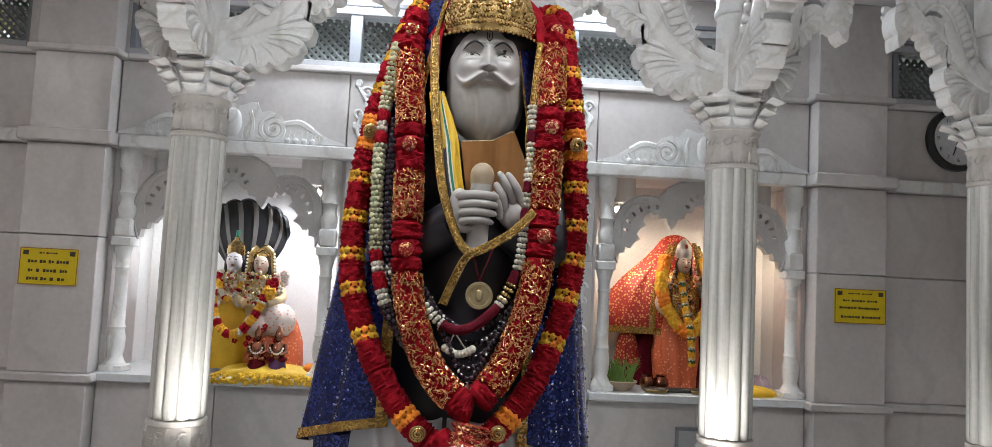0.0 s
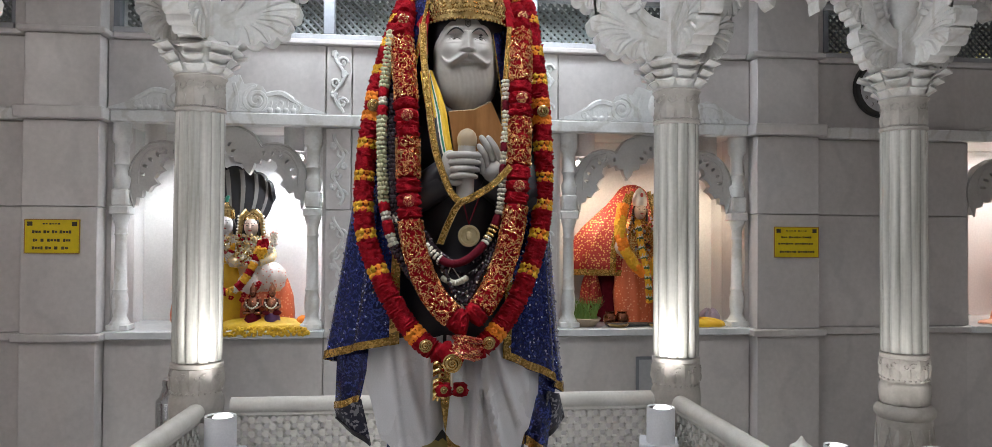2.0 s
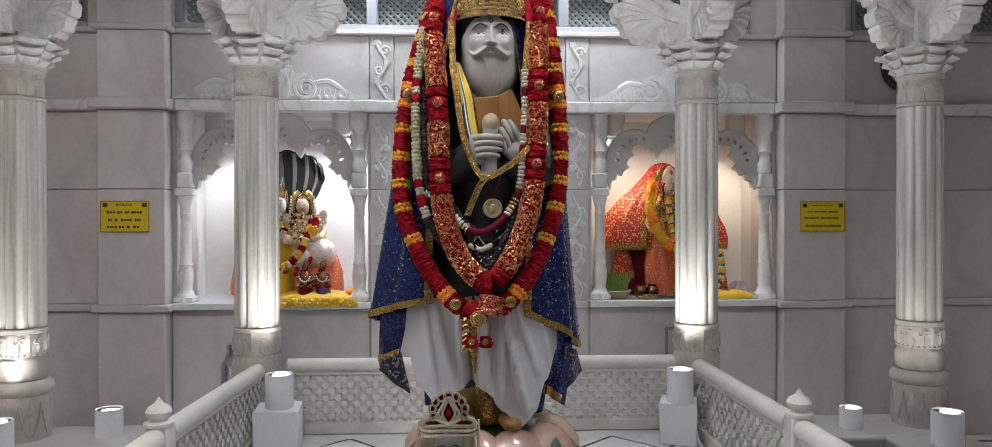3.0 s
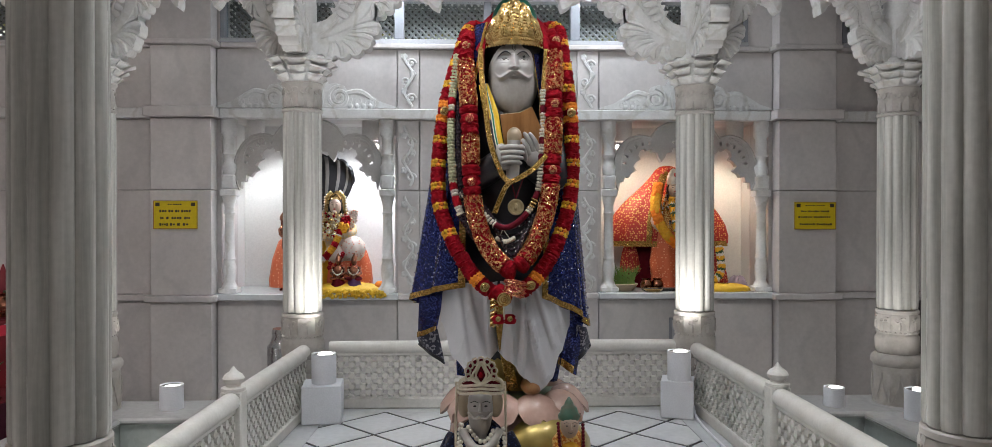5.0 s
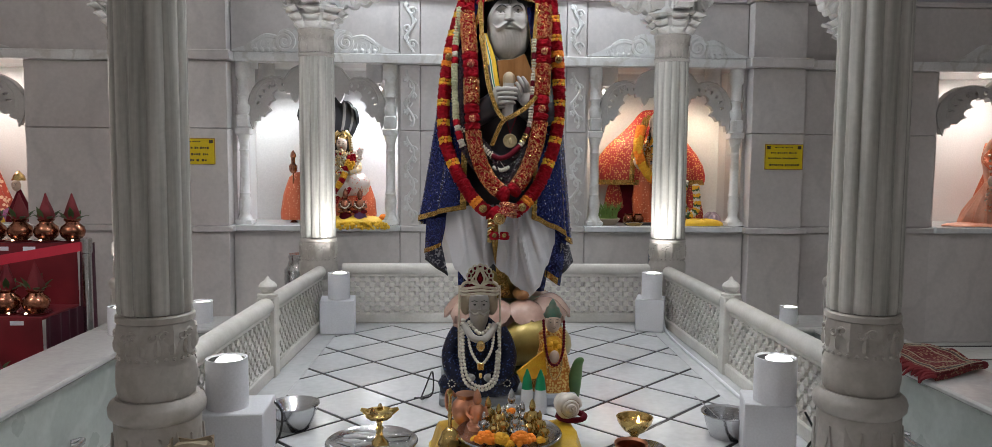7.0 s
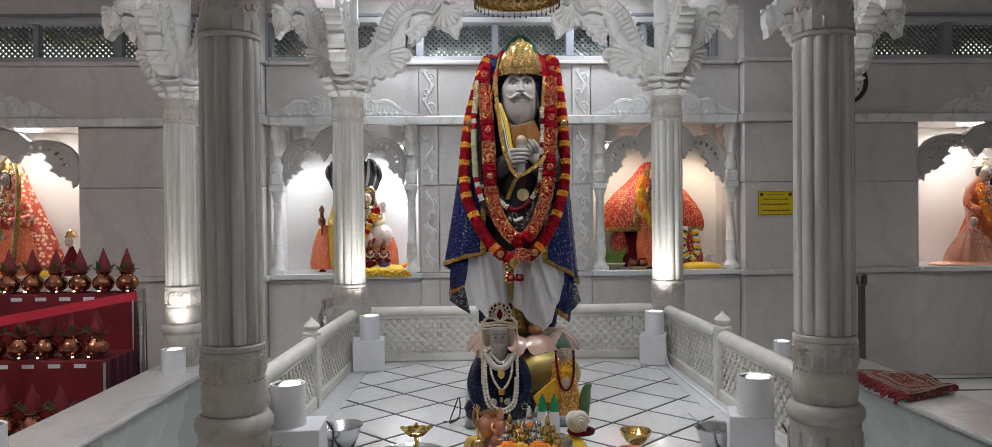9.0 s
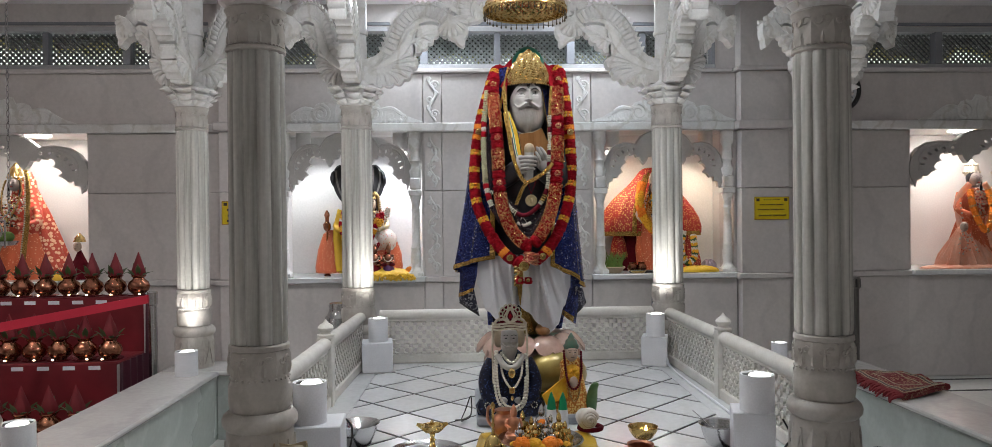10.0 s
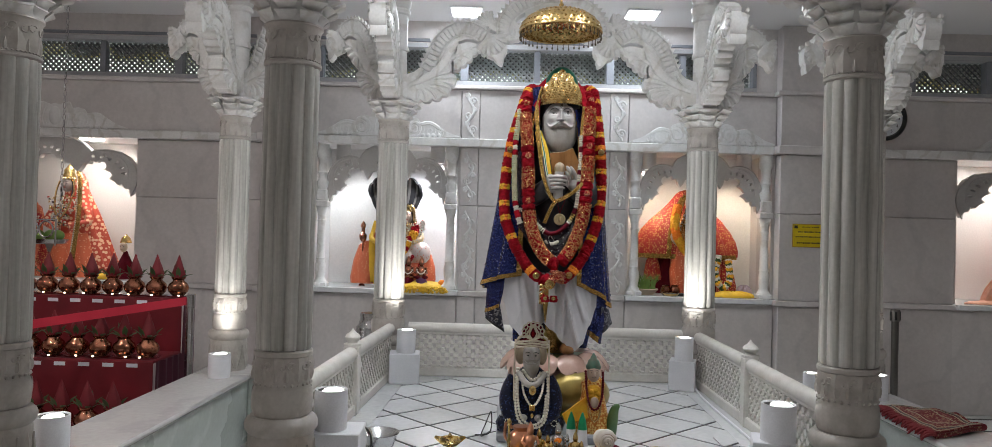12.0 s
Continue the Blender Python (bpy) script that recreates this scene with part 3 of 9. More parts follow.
def cusped(sx):
    left = [(x * sx, z) for x, z in OUT]
    inner = [(x * sx, z) for x, z in INN]
    poly = left + [(-x, z) for x, z in left[-2::-1]] + [(-x, z) for x, z in inner[::-1]] + inner[1:]
    holes = []
    for cx, cz, rx, rz, a0, da, n in ((-0.27, 1.36, 0.165, 0.165, 1.48, 0.30, 6), (0.27, 1.36, 0.165, 0.165, 0.16, 0.30, 6), (0.0, 1.50, 0.085, 0.100, 0.36, 0.485, 6)):
        for k in range(n):
            a = a0 + da * k
            hx, hz = cx + rx * math.cos(a), cz + rz * math.sin(a)
            holes.append([((hx + (0.0105 * math.cos(t) * math.sin(a) + 0.0165 * math.sin(t) * math.cos(a))) * sx, hz - 0.0105 * math.cos(t) * math.cos(a) + 0.0165 * math.sin(t) * math.sin(a)) for t in [2 * math.pi * q / 7 for q in range(7)]])
    g = Solid().pierced(poly, holes, -0.03, 0.03)
    rim = [(x, -0.031, z - 0.012) for x, z in left] + [(-x, -0.031, z - 0.012) for x, z in left[-2::-1]]
    g.tube(curve(rim, 3), 0.009, 6, flat=0.7)
    for s in (-1, 1):
        spiral(g, s * sx * 0.335, 1.535, 0.026, 1.4, s, -0.030, 0.007, 0.6)
        g.tube(curve([(s * sx * 0.31, -0.030, 1.555), (s * sx * 0.40, -0.030, 1.525), (s * sx * 0.45, -0.030, 1.44), (s * sx * 0.455, -0.030, 1.33)], 5), [0.010 - 0.0004 * k for k in range(16)], 6, flat=0.7, face=(0, -1, 0))
    return g


COLONNETTE = [(0.48, 0.058), (0.52, 0.058), (0.53, 0.05), (0.56, 0.036), (0.60, 0.044), (0.66, 0.046), (0.70, 0.036), (0.715, 0.042), (0.73, 0.036), (1.02, 0.032), (1.035, 0.038), (1.05, 0.032), (1.09, 0.035), (1.13, 0.046), (1.15, 0.05)]
for k, (x, h) in enumerate(NICHES):
    outer = h > 0.7
    back = 2.98 if not outer else 3.05
    ni = thing("niche_%d" % (k + 1), "white painted wall niche with a cusped marble arch", "niche", kind="structure")
    part("niche_back", Solid().box(x - h - 0.1, x + h + 0.1, back, back + 0.05, 0.40, 1.80, 0.001), NICHEWHITE, ni)
    for s in (-1, 1):
        a, b = sorted((x + s * h, x + s * (h + 0.05)))
        part("niche_cheek", Solid().box(a, b, 2.801, back, 0.40, 1.80, 0.001), NICHEWHITE, ni)
    part("niche_soffit", Solid().box(x - h, x + h, 2.801, back, 1.701, 1.75, 0.001), NICHEWHITE, ni)
    part("niche_sill", Solid().box(x - h - 0.025, x + h + 0.025, 2.345, back, 0.435, 0.48, 0.006), TILE, ni, "white marble sill")
    sx = h / 0.60 * (1.19 if outer else 1.0)
    part("cusped_arch", cusped(sx), ARCHSTONE, ni, "cusped marble arch", pose(x, 2.47, 0))
    for s in (-1, 1):
        cx = x + s * (h - 0.055)
        if outer:
            continue
        g = Solid().lathe(COLONNETTE, 14, (cx, 2.44, 0))
        g.box(cx - 0.062, cx + 0.062, 2.385, 2.50, 0.481, 0.515, 0.005)
        g.box(cx - 0.055, cx + 0.055, 2.39, 2.50, 1.15, 1.20, 0.006)
        g.box(cx - 0.045, cx + 0.045, 2.395, 2.50, 1.20, 1.30, 0.01)
        g.lathe([(1.30, 0.042), (1.36, 0.05), (1.38, 0.038), (1.42, 0.036), (1.44, 0.048), (1.46, 0.04), (1.56, 0.04), (1.58, 0.055), (1.68, 0.055)], 12, (cx, 2.44, 0))
        part("colonnette", g, CARVED, ni, "turned marble colonnette")
        px = x + s * h * 0.68
        part("arch_post", Solid().lathe([(1.555, 0.058), (1.57, 0.062), (1.699, 0.062)], 20, (px, 2.59, 0)), NICHEWHITE, ni)
    disc = Solid().lathe([(0, 0.10), (0.012, 0.10), (0.014, 0.085), (0.014, 0.0)], 24, (x - (0.17 if x > 0 else -0.25), 2.66, 1.686))
    if outer:
        part("niche_lamp", disc, LIGHTDISC, ni, "round flush lamp")
        lamp("niche_light", "AREA", (x - (0.17 if x > 0 else -0.25), 2.66, 1.675), 5.7, (1.0, 0.93, 0.86), 0.16)
    else:
        for s, cc, w in ((-1, WARM_LED if x > 0 else WHITE_LED, 2.6), (1, WARM_LED if x > 0 else (0.88, 0.92, 1.0), 5.4 if x < 0 else 2.4)):
            part("niche_lamp", Solid().ball((x + s * 0.45, 2.60, 1.515), (0.017, 0.017, 0.02)), LIGHTDISC, ni, "small bright lamp")
            part("lamp_stem", Solid().tube([(x + s * 0.45, 2.60, 1.535), (x + s * 0.45, 2.60, 1.70)], 0.005, 6), ALUMINIUM, ni)
            lamp("niche_light", "SPOT", (x + s * 0.45, 2.60, 1.475), w * (4.0 if x < 0 else 3.5), cc, 0.03, (x + s * 0.16, 2.84, 0.6), 150, 0.7)

# ---- clerestory windows ----
def lattice(x0, x1, z0, z1, y, pitch, bar, thick):
    g = Solid()
    h = z1 - z0
    k = x0 - h
    while k < x1:
        for s in (1, -1):
            a, b = (k, z0), (k + h, z1)
            if s < 0:
                a, b = (k, z1), (k + h, z0)
            t0 = max(0, (x0 - a[0]) / h)
            t1 = min(1, (x1 - a[0]) / h)
            if t1 - t0 > 0.02:
                p = [a[0] + h * t0, a[1] + (b[1] - a[1]) * t0]
                q = [a[0] + h * t1, a[1] + (b[1] - a[1]) * t1]
                g.tube([(p[0], y + s * thick * 0.3, p[1]), (q[0], y + s * thick * 0.3, q[1])], bar, 4, flat=thick / bar / 2, face=(0, -1, 0), caps=False)
        k += pitch
    return g


for k, (a, b) in enumerate(WINDOWS):
    w = thing("window_%d" % (k + 1), "sliding clerestory window in a white aluminium frame", "window", kind="structure")
    y = 2.46
    for z0, z1 in ((2.206, 2.245), (2.52, 2.558)):
        part("window_frame", Solid().box(a, b, y - 0.04, y + 0.07, z0, z1, 0.004), ALUMINIUM, w)
    part("window_frame", Solid().box(a, b, y - 0.03, y + 0.06, 2.573, 2.60, 0.004), MULLION, w)
    n = max(3, round((b - a) / 0.64))
    for i in range(n + 1):
        x = a + (b - a) * i / n
        wd = 0.026 if i % 2 else 0.034
        x0, x1 = max(a, x - wd), min(b, x + wd)
        part("window_mullion", Solid().box(x0, x1, y - 0.03 + 0.018 * (i % 2), y + 0.05, 2.246, 2.519, 0.004), MULLION, w)
    for i in range(n):
        x0, x1 = a + (b - a) * i / n + 0.03, a + (b - a) * (i + 1) / n - 0.03
        pane = part("pane", Solid().box(x0, x1, y + 0.012 + 0.018 * (i % 2), y + 0.016 + 0.018 * (i % 2), 2.246, 2.519, 0.001), GLASS, w)
        pane.visible_shadow = False
    tagged(part("window_grille", lattice(a, b, 2.2, 2.56, 2.66, 0.048, 0.0105, 0.012), GRILLE, w), kind="stuff")

# glowing board: daylight put into its colour, dimmer upward, brighter to the west
BACKDROP = bpy.data.materials.new("garden_daylight")
BACKDROP.use_nodes = True
_n, _l = BACKDROP.node_tree.nodes, BACKDROP.node_tree.links.new
_no = _n.new("ShaderNodeTexNoise")
_no.inputs["Scale"].default_value, _no.inputs["Detail"].default_value = 3.0, 6.0
_tc = _n.new("ShaderNodeTexCoord")
_l(_tc.outputs["Object"], _no.inputs["Vector"])
_cr = _n.new("ShaderNodeValToRGB")
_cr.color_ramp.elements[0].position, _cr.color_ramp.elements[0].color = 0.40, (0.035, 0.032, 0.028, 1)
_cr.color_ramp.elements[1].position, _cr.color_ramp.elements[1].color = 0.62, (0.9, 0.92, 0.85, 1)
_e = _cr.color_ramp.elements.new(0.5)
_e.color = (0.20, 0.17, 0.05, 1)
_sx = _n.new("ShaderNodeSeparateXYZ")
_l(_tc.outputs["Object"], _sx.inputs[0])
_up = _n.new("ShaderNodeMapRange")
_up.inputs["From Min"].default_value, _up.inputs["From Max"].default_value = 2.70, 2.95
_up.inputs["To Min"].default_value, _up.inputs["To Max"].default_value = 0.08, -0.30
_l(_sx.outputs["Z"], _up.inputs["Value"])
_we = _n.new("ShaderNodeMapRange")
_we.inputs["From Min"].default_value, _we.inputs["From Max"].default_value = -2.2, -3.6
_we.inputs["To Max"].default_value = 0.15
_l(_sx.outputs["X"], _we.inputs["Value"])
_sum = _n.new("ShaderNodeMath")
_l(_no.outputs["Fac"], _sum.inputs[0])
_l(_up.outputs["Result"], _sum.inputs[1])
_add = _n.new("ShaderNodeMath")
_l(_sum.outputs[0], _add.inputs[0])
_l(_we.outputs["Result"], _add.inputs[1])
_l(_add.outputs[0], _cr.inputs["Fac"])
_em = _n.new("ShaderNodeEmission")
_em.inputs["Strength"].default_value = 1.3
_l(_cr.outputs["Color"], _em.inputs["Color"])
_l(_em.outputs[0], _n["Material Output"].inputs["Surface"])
tagged(part("backdrop", Solid().box(-9, 9, 4.6, 4.65, 1.6, 4.2, 0.001), BACKDROP), "glowing backdrop of a sunlit garden beyond the window grilles", "backdrop", kind="structure")
tagged(part("outer_ground", Solid().box(-12, 12, 3.4, 12, FLOOR - 0.1, FLOOR - 0.02, 0.001), HALL), "ground outside the wall", "ground", kind="structure")

# the ceiling's panels, the added unseen ones among them
for px, py in PANELS:
    cp = thing("ceiling_light", "square white LED panel in the ceiling, some of them added unseen", "ceiling light", pose(px, py, CEIL), "ceiling lights")
    part("light_frame", Solid().box(-0.135, 0.135, -0.135, 0.135, -0.014, -0.001, 0.003), LAMPWHITE, cp)
    part("diffuser", Solid().box(-0.118, 0.118, -0.118, 0.118, -0.018, -0.0145, 0.001), PANELGLOW, cp, "glowing diffuser")

# ---- the raised platform, its floor and the ring round it ----
X0, X1, Y0, Y1 = -1.19, 1.19, -1.34, 1.27
plat = tagged(part("platform", Solid().box(X0, X1, Y0, Y1, FLOOR, -0.009, 0.003), GREENISH, at=pose(0.009, 0, 0, 0, 0, -1.06)), "raised marble platform under the large statue", "platform", kind="structure")
fl = plat
part("joint_bed", Solid().box(-0.90, 0.90, -1.02, 1.05, -0.009, -0.003, 0.0005), BLACKSTONE, fl)
for a, b, c, d in ((X0 - 0.02, -0.884, Y0 - 0.02, Y1), (0.884, X1 + 0.02, Y0 - 0.02, Y1), (-0.882, 0.882, Y0 - 0.02, -1.004), (-0.882, 0.882, 1.034, Y1)):
    part("border_slab", Solid().box(a, b, c, d, -0.008, 0.0, 0.002), TILE, fl)


def clipped(poly, xmin, xmax, ymin, ymax):
    for axis, lim, sgn in ((0, xmin, 1), (0, xmax, -1), (1, ymin, 1), (1, ymax, -1)):
        out = []
        for i, p in enumerate(poly):
            q = poly[(i + 1) % len(poly)]
            pin, qin = sgn * (p[axis] - lim) >= 0, sgn * (q[axis] - lim) >= 0
            if pin:
                out.append(p)
            if pin != qin:
                t = (lim - p[axis]) / (q[axis] - p[axis])
                out.append((p[0] + t * (q[0] - p[0]), p[1] + t * (q[1] - p[1])))
        poly = out
        if not poly:
            return poly
    return poly


D, GAP = 0.2, 0.0135
for i in range(-5, 6):
    for j in range(-6, 7):
        if (i + j) % 2:
            cx, cy = i * D, 0.01 + j * D * 1.018
            r = D - GAP
            poly = clipped([(cx - r, cy), (cx, cy - r * 1.018), (cx + r, cy), (cx, cy + r * 1.018)], -0.882, 0.882, -1.002, 1.032)
            if len(poly) > 2 and max(p[0] for p in poly) - min(p[0] for p in poly) > 0.012:
                n = len(poly)
                v = [(x, y, -0.008) for x, y in poly] + [(x, y, 0.0) for x, y in poly]
                f = [tuple(range(n))[::-1], tuple(range(n, 2 * n))] + [(k, (k + 1) % n, n + (k + 1) % n, n + k) for k in range(n)]
                part("floor_tile", Solid().put(v, f), TILE, fl)

ring = thing("ring_parapet", "low white marble parapet round the sunken channel", "parapet", kind="structure")
for s in (-1, 1):
    xm = 0.02 if s > 0 else 0.0
    a, b = sorted((s * 1.89 + xm, s * 2.22 + xm))
    part("parapet_wall", Solid().box(a, b, -1.5, 1.30, FLOOR, -0.032, 0.003), GREENISH, ring)
    a, b = sorted((s * 1.865 + xm, s * 2.25 + xm))
    part("coping", Solid().box(a, b, -1.52, 0.949, -0.031, 0.0, 0.010), COPING, ring)
    a, b = sorted((s * 1.20 + xm, s * 1.888 + xm))
    part("parapet_wall", Solid().box(a, b, 0.98, 1.30, FLOOR, -0.032, 0.003), GREENISH, ring)
    a, b = sorted((s * 1.216 + xm, s * 2.25 + xm))
    part("coping", Solid().box(a, b, 0.951, 1.33, -0.031, 0.0, 0.010), COPING, ring)

# ---- columns ----
def petals(g, z0, z1, r, n, slot=0, wid=0.8, depth=0.010, point=1):
    """Raised leaf shapes round a drum."""
    for k in range(n):
        a0 = 2 * math.pi * k / n
        pts = []
        for t in (0, 0.25, 0.5, 0.75, 1.0):
            w = wid * math.pi / n * (1 - abs(2 * t - 0.6) ** 1.6 * 0.6 if t < 1 else 0.05)
            z = z0 + (z1 - z0) * (t if point > 0 else 1 - t)
            pts.append((w, z, depth * math.sin(math.pi * min(1, t + 0.12)) + 0.002))
        v, f = [], []
        for w, z, d in pts:
            for q in (-1, 0, 1):
                rr = r + (d if q == 0 else 0.001)
                v.append((rr * math.cos(a0 + q * w), rr * math.sin(a0 + q * w), z))
        for i in range(len(pts) - 1):
            for q in (0, 1):
                k0 = 3 * i + q
                f.append((k0, k0 + 1, k0 + 4, k0 + 3))
        g.put(v, f, slot)


def flutes(a, z):
    return 1 + 0.10 * (abs(math.cos(6 * a)) ** 0.55 - 0.85)


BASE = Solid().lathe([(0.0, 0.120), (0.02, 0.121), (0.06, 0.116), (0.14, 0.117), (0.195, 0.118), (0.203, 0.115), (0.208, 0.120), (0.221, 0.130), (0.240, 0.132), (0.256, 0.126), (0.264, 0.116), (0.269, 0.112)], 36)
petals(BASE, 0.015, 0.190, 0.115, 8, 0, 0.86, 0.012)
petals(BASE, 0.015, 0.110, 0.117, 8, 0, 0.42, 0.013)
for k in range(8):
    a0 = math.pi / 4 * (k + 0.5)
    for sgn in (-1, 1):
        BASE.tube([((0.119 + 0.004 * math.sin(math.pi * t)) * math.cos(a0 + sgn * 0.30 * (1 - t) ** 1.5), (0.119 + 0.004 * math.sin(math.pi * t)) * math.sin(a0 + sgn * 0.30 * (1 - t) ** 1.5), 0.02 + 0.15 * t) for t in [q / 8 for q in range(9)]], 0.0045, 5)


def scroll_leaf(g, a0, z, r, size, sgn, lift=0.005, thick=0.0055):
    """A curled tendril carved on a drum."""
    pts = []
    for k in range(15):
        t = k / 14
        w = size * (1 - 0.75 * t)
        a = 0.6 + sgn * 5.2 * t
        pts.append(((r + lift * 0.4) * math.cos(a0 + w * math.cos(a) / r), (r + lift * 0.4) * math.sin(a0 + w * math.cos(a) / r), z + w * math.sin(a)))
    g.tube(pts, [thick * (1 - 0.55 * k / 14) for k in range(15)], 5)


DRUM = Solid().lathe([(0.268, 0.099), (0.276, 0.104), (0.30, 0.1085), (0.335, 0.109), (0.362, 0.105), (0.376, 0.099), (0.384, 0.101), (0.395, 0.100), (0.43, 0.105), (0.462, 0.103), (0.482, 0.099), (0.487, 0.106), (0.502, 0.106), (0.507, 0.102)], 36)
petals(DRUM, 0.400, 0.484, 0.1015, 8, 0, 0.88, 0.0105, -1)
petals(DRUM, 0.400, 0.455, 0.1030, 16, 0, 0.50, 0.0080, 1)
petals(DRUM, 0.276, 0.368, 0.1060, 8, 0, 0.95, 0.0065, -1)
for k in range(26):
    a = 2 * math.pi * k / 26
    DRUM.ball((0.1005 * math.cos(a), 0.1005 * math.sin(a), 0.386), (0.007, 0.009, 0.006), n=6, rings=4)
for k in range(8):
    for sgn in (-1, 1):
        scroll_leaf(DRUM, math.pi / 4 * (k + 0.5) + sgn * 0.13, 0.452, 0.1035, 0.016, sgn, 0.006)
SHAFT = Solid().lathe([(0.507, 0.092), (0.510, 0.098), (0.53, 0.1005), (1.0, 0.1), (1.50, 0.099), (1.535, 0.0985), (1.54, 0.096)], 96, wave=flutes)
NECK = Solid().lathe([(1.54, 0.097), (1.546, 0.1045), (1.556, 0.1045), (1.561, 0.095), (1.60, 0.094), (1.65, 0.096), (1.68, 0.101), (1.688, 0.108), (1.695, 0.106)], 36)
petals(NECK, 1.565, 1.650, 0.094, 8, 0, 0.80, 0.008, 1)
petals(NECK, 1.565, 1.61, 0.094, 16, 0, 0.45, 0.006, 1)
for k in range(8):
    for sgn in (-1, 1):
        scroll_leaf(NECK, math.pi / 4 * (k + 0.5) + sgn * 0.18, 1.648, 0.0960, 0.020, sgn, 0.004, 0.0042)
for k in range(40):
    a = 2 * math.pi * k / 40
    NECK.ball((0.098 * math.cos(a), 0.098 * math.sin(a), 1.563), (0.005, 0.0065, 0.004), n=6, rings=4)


CAPITAL = Solid().lathe([(1.690, 0.100), (1.72, 0.104), (1.76, 0.118), (1.80, 0.130), (1.815, 0.13)], 24)


def tongue(g, a0, wid, r0, r1, z0, z1):
    """One flaring leaf of the capital, bowed at its lip."""
    def at(u, v):
        q = 2 * u - 1
        a = a0 + q * wid * (0.75 + 0.25 * v)
        r = r0 + (r1 - r0) * v ** 1.6 - 0.010 * q * q * v
        return (r * math.cos(a), r * math.sin(a), z0 + (z1 - z0) * v + 0.010 * q * q * v)
    g.sheet(8, 6, at, 0.010)


for k in range(8):
    corner = k % 2
    a0 = math.pi / 4 * k
    tongue(CAPITAL, a0, 0.37, 0.100, 0.128 + 0.012 * corner, 1.692, 1.722)
    tongue(CAPITAL, a0, 0.34, 0.108, 0.150 + 0.020 * corner, 1.722, 1.757)
    tongue(CAPITAL, a0, 0.33, 0.122, 0.172 + 0.030 * corner, 1.757, 1.795)
CAPITAL.box(-0.135, 0.135, -0.135, 0.135, 1.797, 1.816, 0.004)
UPPER = Solid().lathe([(1.815, 0.105), (1.84, 0.095), (1.86, 0.078), (2.16, 0.072), (2.165, 0.082), (2.185, 0.084), (2.20, 0.076), (2.40, 0.075), (2.41, 0.088), (2.43, 0.09), (2.445, 0.078), (2.47, 0.092), (2.50, 0.094), (2.52, 0.08), (2.58, 0.10), (2.62, 0.13), (2.66, 0.13)], 24)
LEAF_EDGE = [(0.115, 1.842), (0.180, 1.838), (0.250, 1.848), (0.318, 1.868), (0.362, 1.905), (0.368, 1.940), (0.408, 1.972), (0.388, 2.012), (0.345, 2.030)]
ARCH_EDGE = [(0.345, 2.030), (0.392, 2.042), (0.436, 2.068), (0.478, 2.104), (0.515, 2.145), (0.548, 2.190)]
SLIT = [(0.545, 2.212), (0.515, 2.226), (0.470, 2.226), (0.425, 2.214), (0.418, 2.228), (0.465, 2.246), (0.520, 2.247), (0.565, 2.235)]
FAN_EDGE = [(0.585, 2.200), (0.605, 2.158), (0.655, 2.128), (0.712, 2.084), (0.722, 2.140), (0.745, 2.185), (0.736, 2.240), (0.695, 2.272)]
BACK_EDGE = [(0.695, 2.272), (0.645, 2.282), (0.612, 2.310), (0.563, 2.340), (0.512, 2.362), (0.452, 2.368), (0.390, 2.357), (0.336, 2.328), (0.286, 2.284), (0.247, 2.232), (0.216, 2.170), (0.194, 2.108), (0.165, 2.050), (0.130, 2.020), (0.070, 2.000), (0.0, 2.0), (0.0, 1.83)]


def toothed_band(g, line, half, depth=0.086, pitch=0.036, sx=1.0):
    """Saw teeth along the outside of an arched line, and a ladder of ribs between two rails within it."""
    pts = resample(line, pitch)
    rails = ([], [])
    for p, q in zip(pts, pts[1:]):
        d = (q - p).normalized()
        nrm = Vector((-d.z, 0, d.x))
        m = (p + q) / 2
        tip = m + nrm * 0.026 + d * 0.006
        v = [(c.x * sx, y, c.z) for y in (-half, half) for c in (p - nrm * 0.004, q - nrm * 0.004, tip)]
        g.put(v, [(0, 1, 2), (5, 4, 3), (0, 3, 4, 1), (1, 4, 5, 2), (2, 5, 3, 0)])
        for s in (-1, 1):
            y = s * half
            a, b = m - nrm * 0.014, m - nrm * depth
            g.tube([((a + (b - a) * t).x * sx, y + s * 0.006 * math.sin(math.pi * t), (a + (b - a) * t).z) for t in (0, 0.3, 0.7, 1.0)], [0.009, 0.0175, 0.0165, 0.009], 8, flat=0.55, face=(0, s, 0))
        rails[0].append(m - nrm * 0.004)
        rails[1].append(m - nrm * (depth + 0.010))
    for s in (-1, 1):
        for r, w in zip(rails, (0.007, 0.0085)):
            g.tube([(c.x * sx, s * half, c.z) for c in r], w, 6)


def shell(g, c, a0, a1, r, n, half, sx=1.0):
    """A fan of rounded lobes about a root."""
    for k in range(n):
        t = a0 + (a1 - a0) * k / (n - 1)
        w = r * abs(a1 - a0) / (n - 1) * 0.56
        rr = r * (0.92 + 0.10 * math.sin(math.pi * k / (n - 1)))
        for s in (-1, 1):
            g.tube([((c[0] + q * rr * math.cos(t)) * sx, s * half * (0.9 + 0.25 * math.sin(2.4 * q)), c[1] + q * rr * math.sin(t)) for q in (0.12, 0.4, 0.75, 1.0)], [w * 0.25, w * 0.55, w * 0.95, w * 0.6], 6, flat=0.7, face=(0, s, 0))


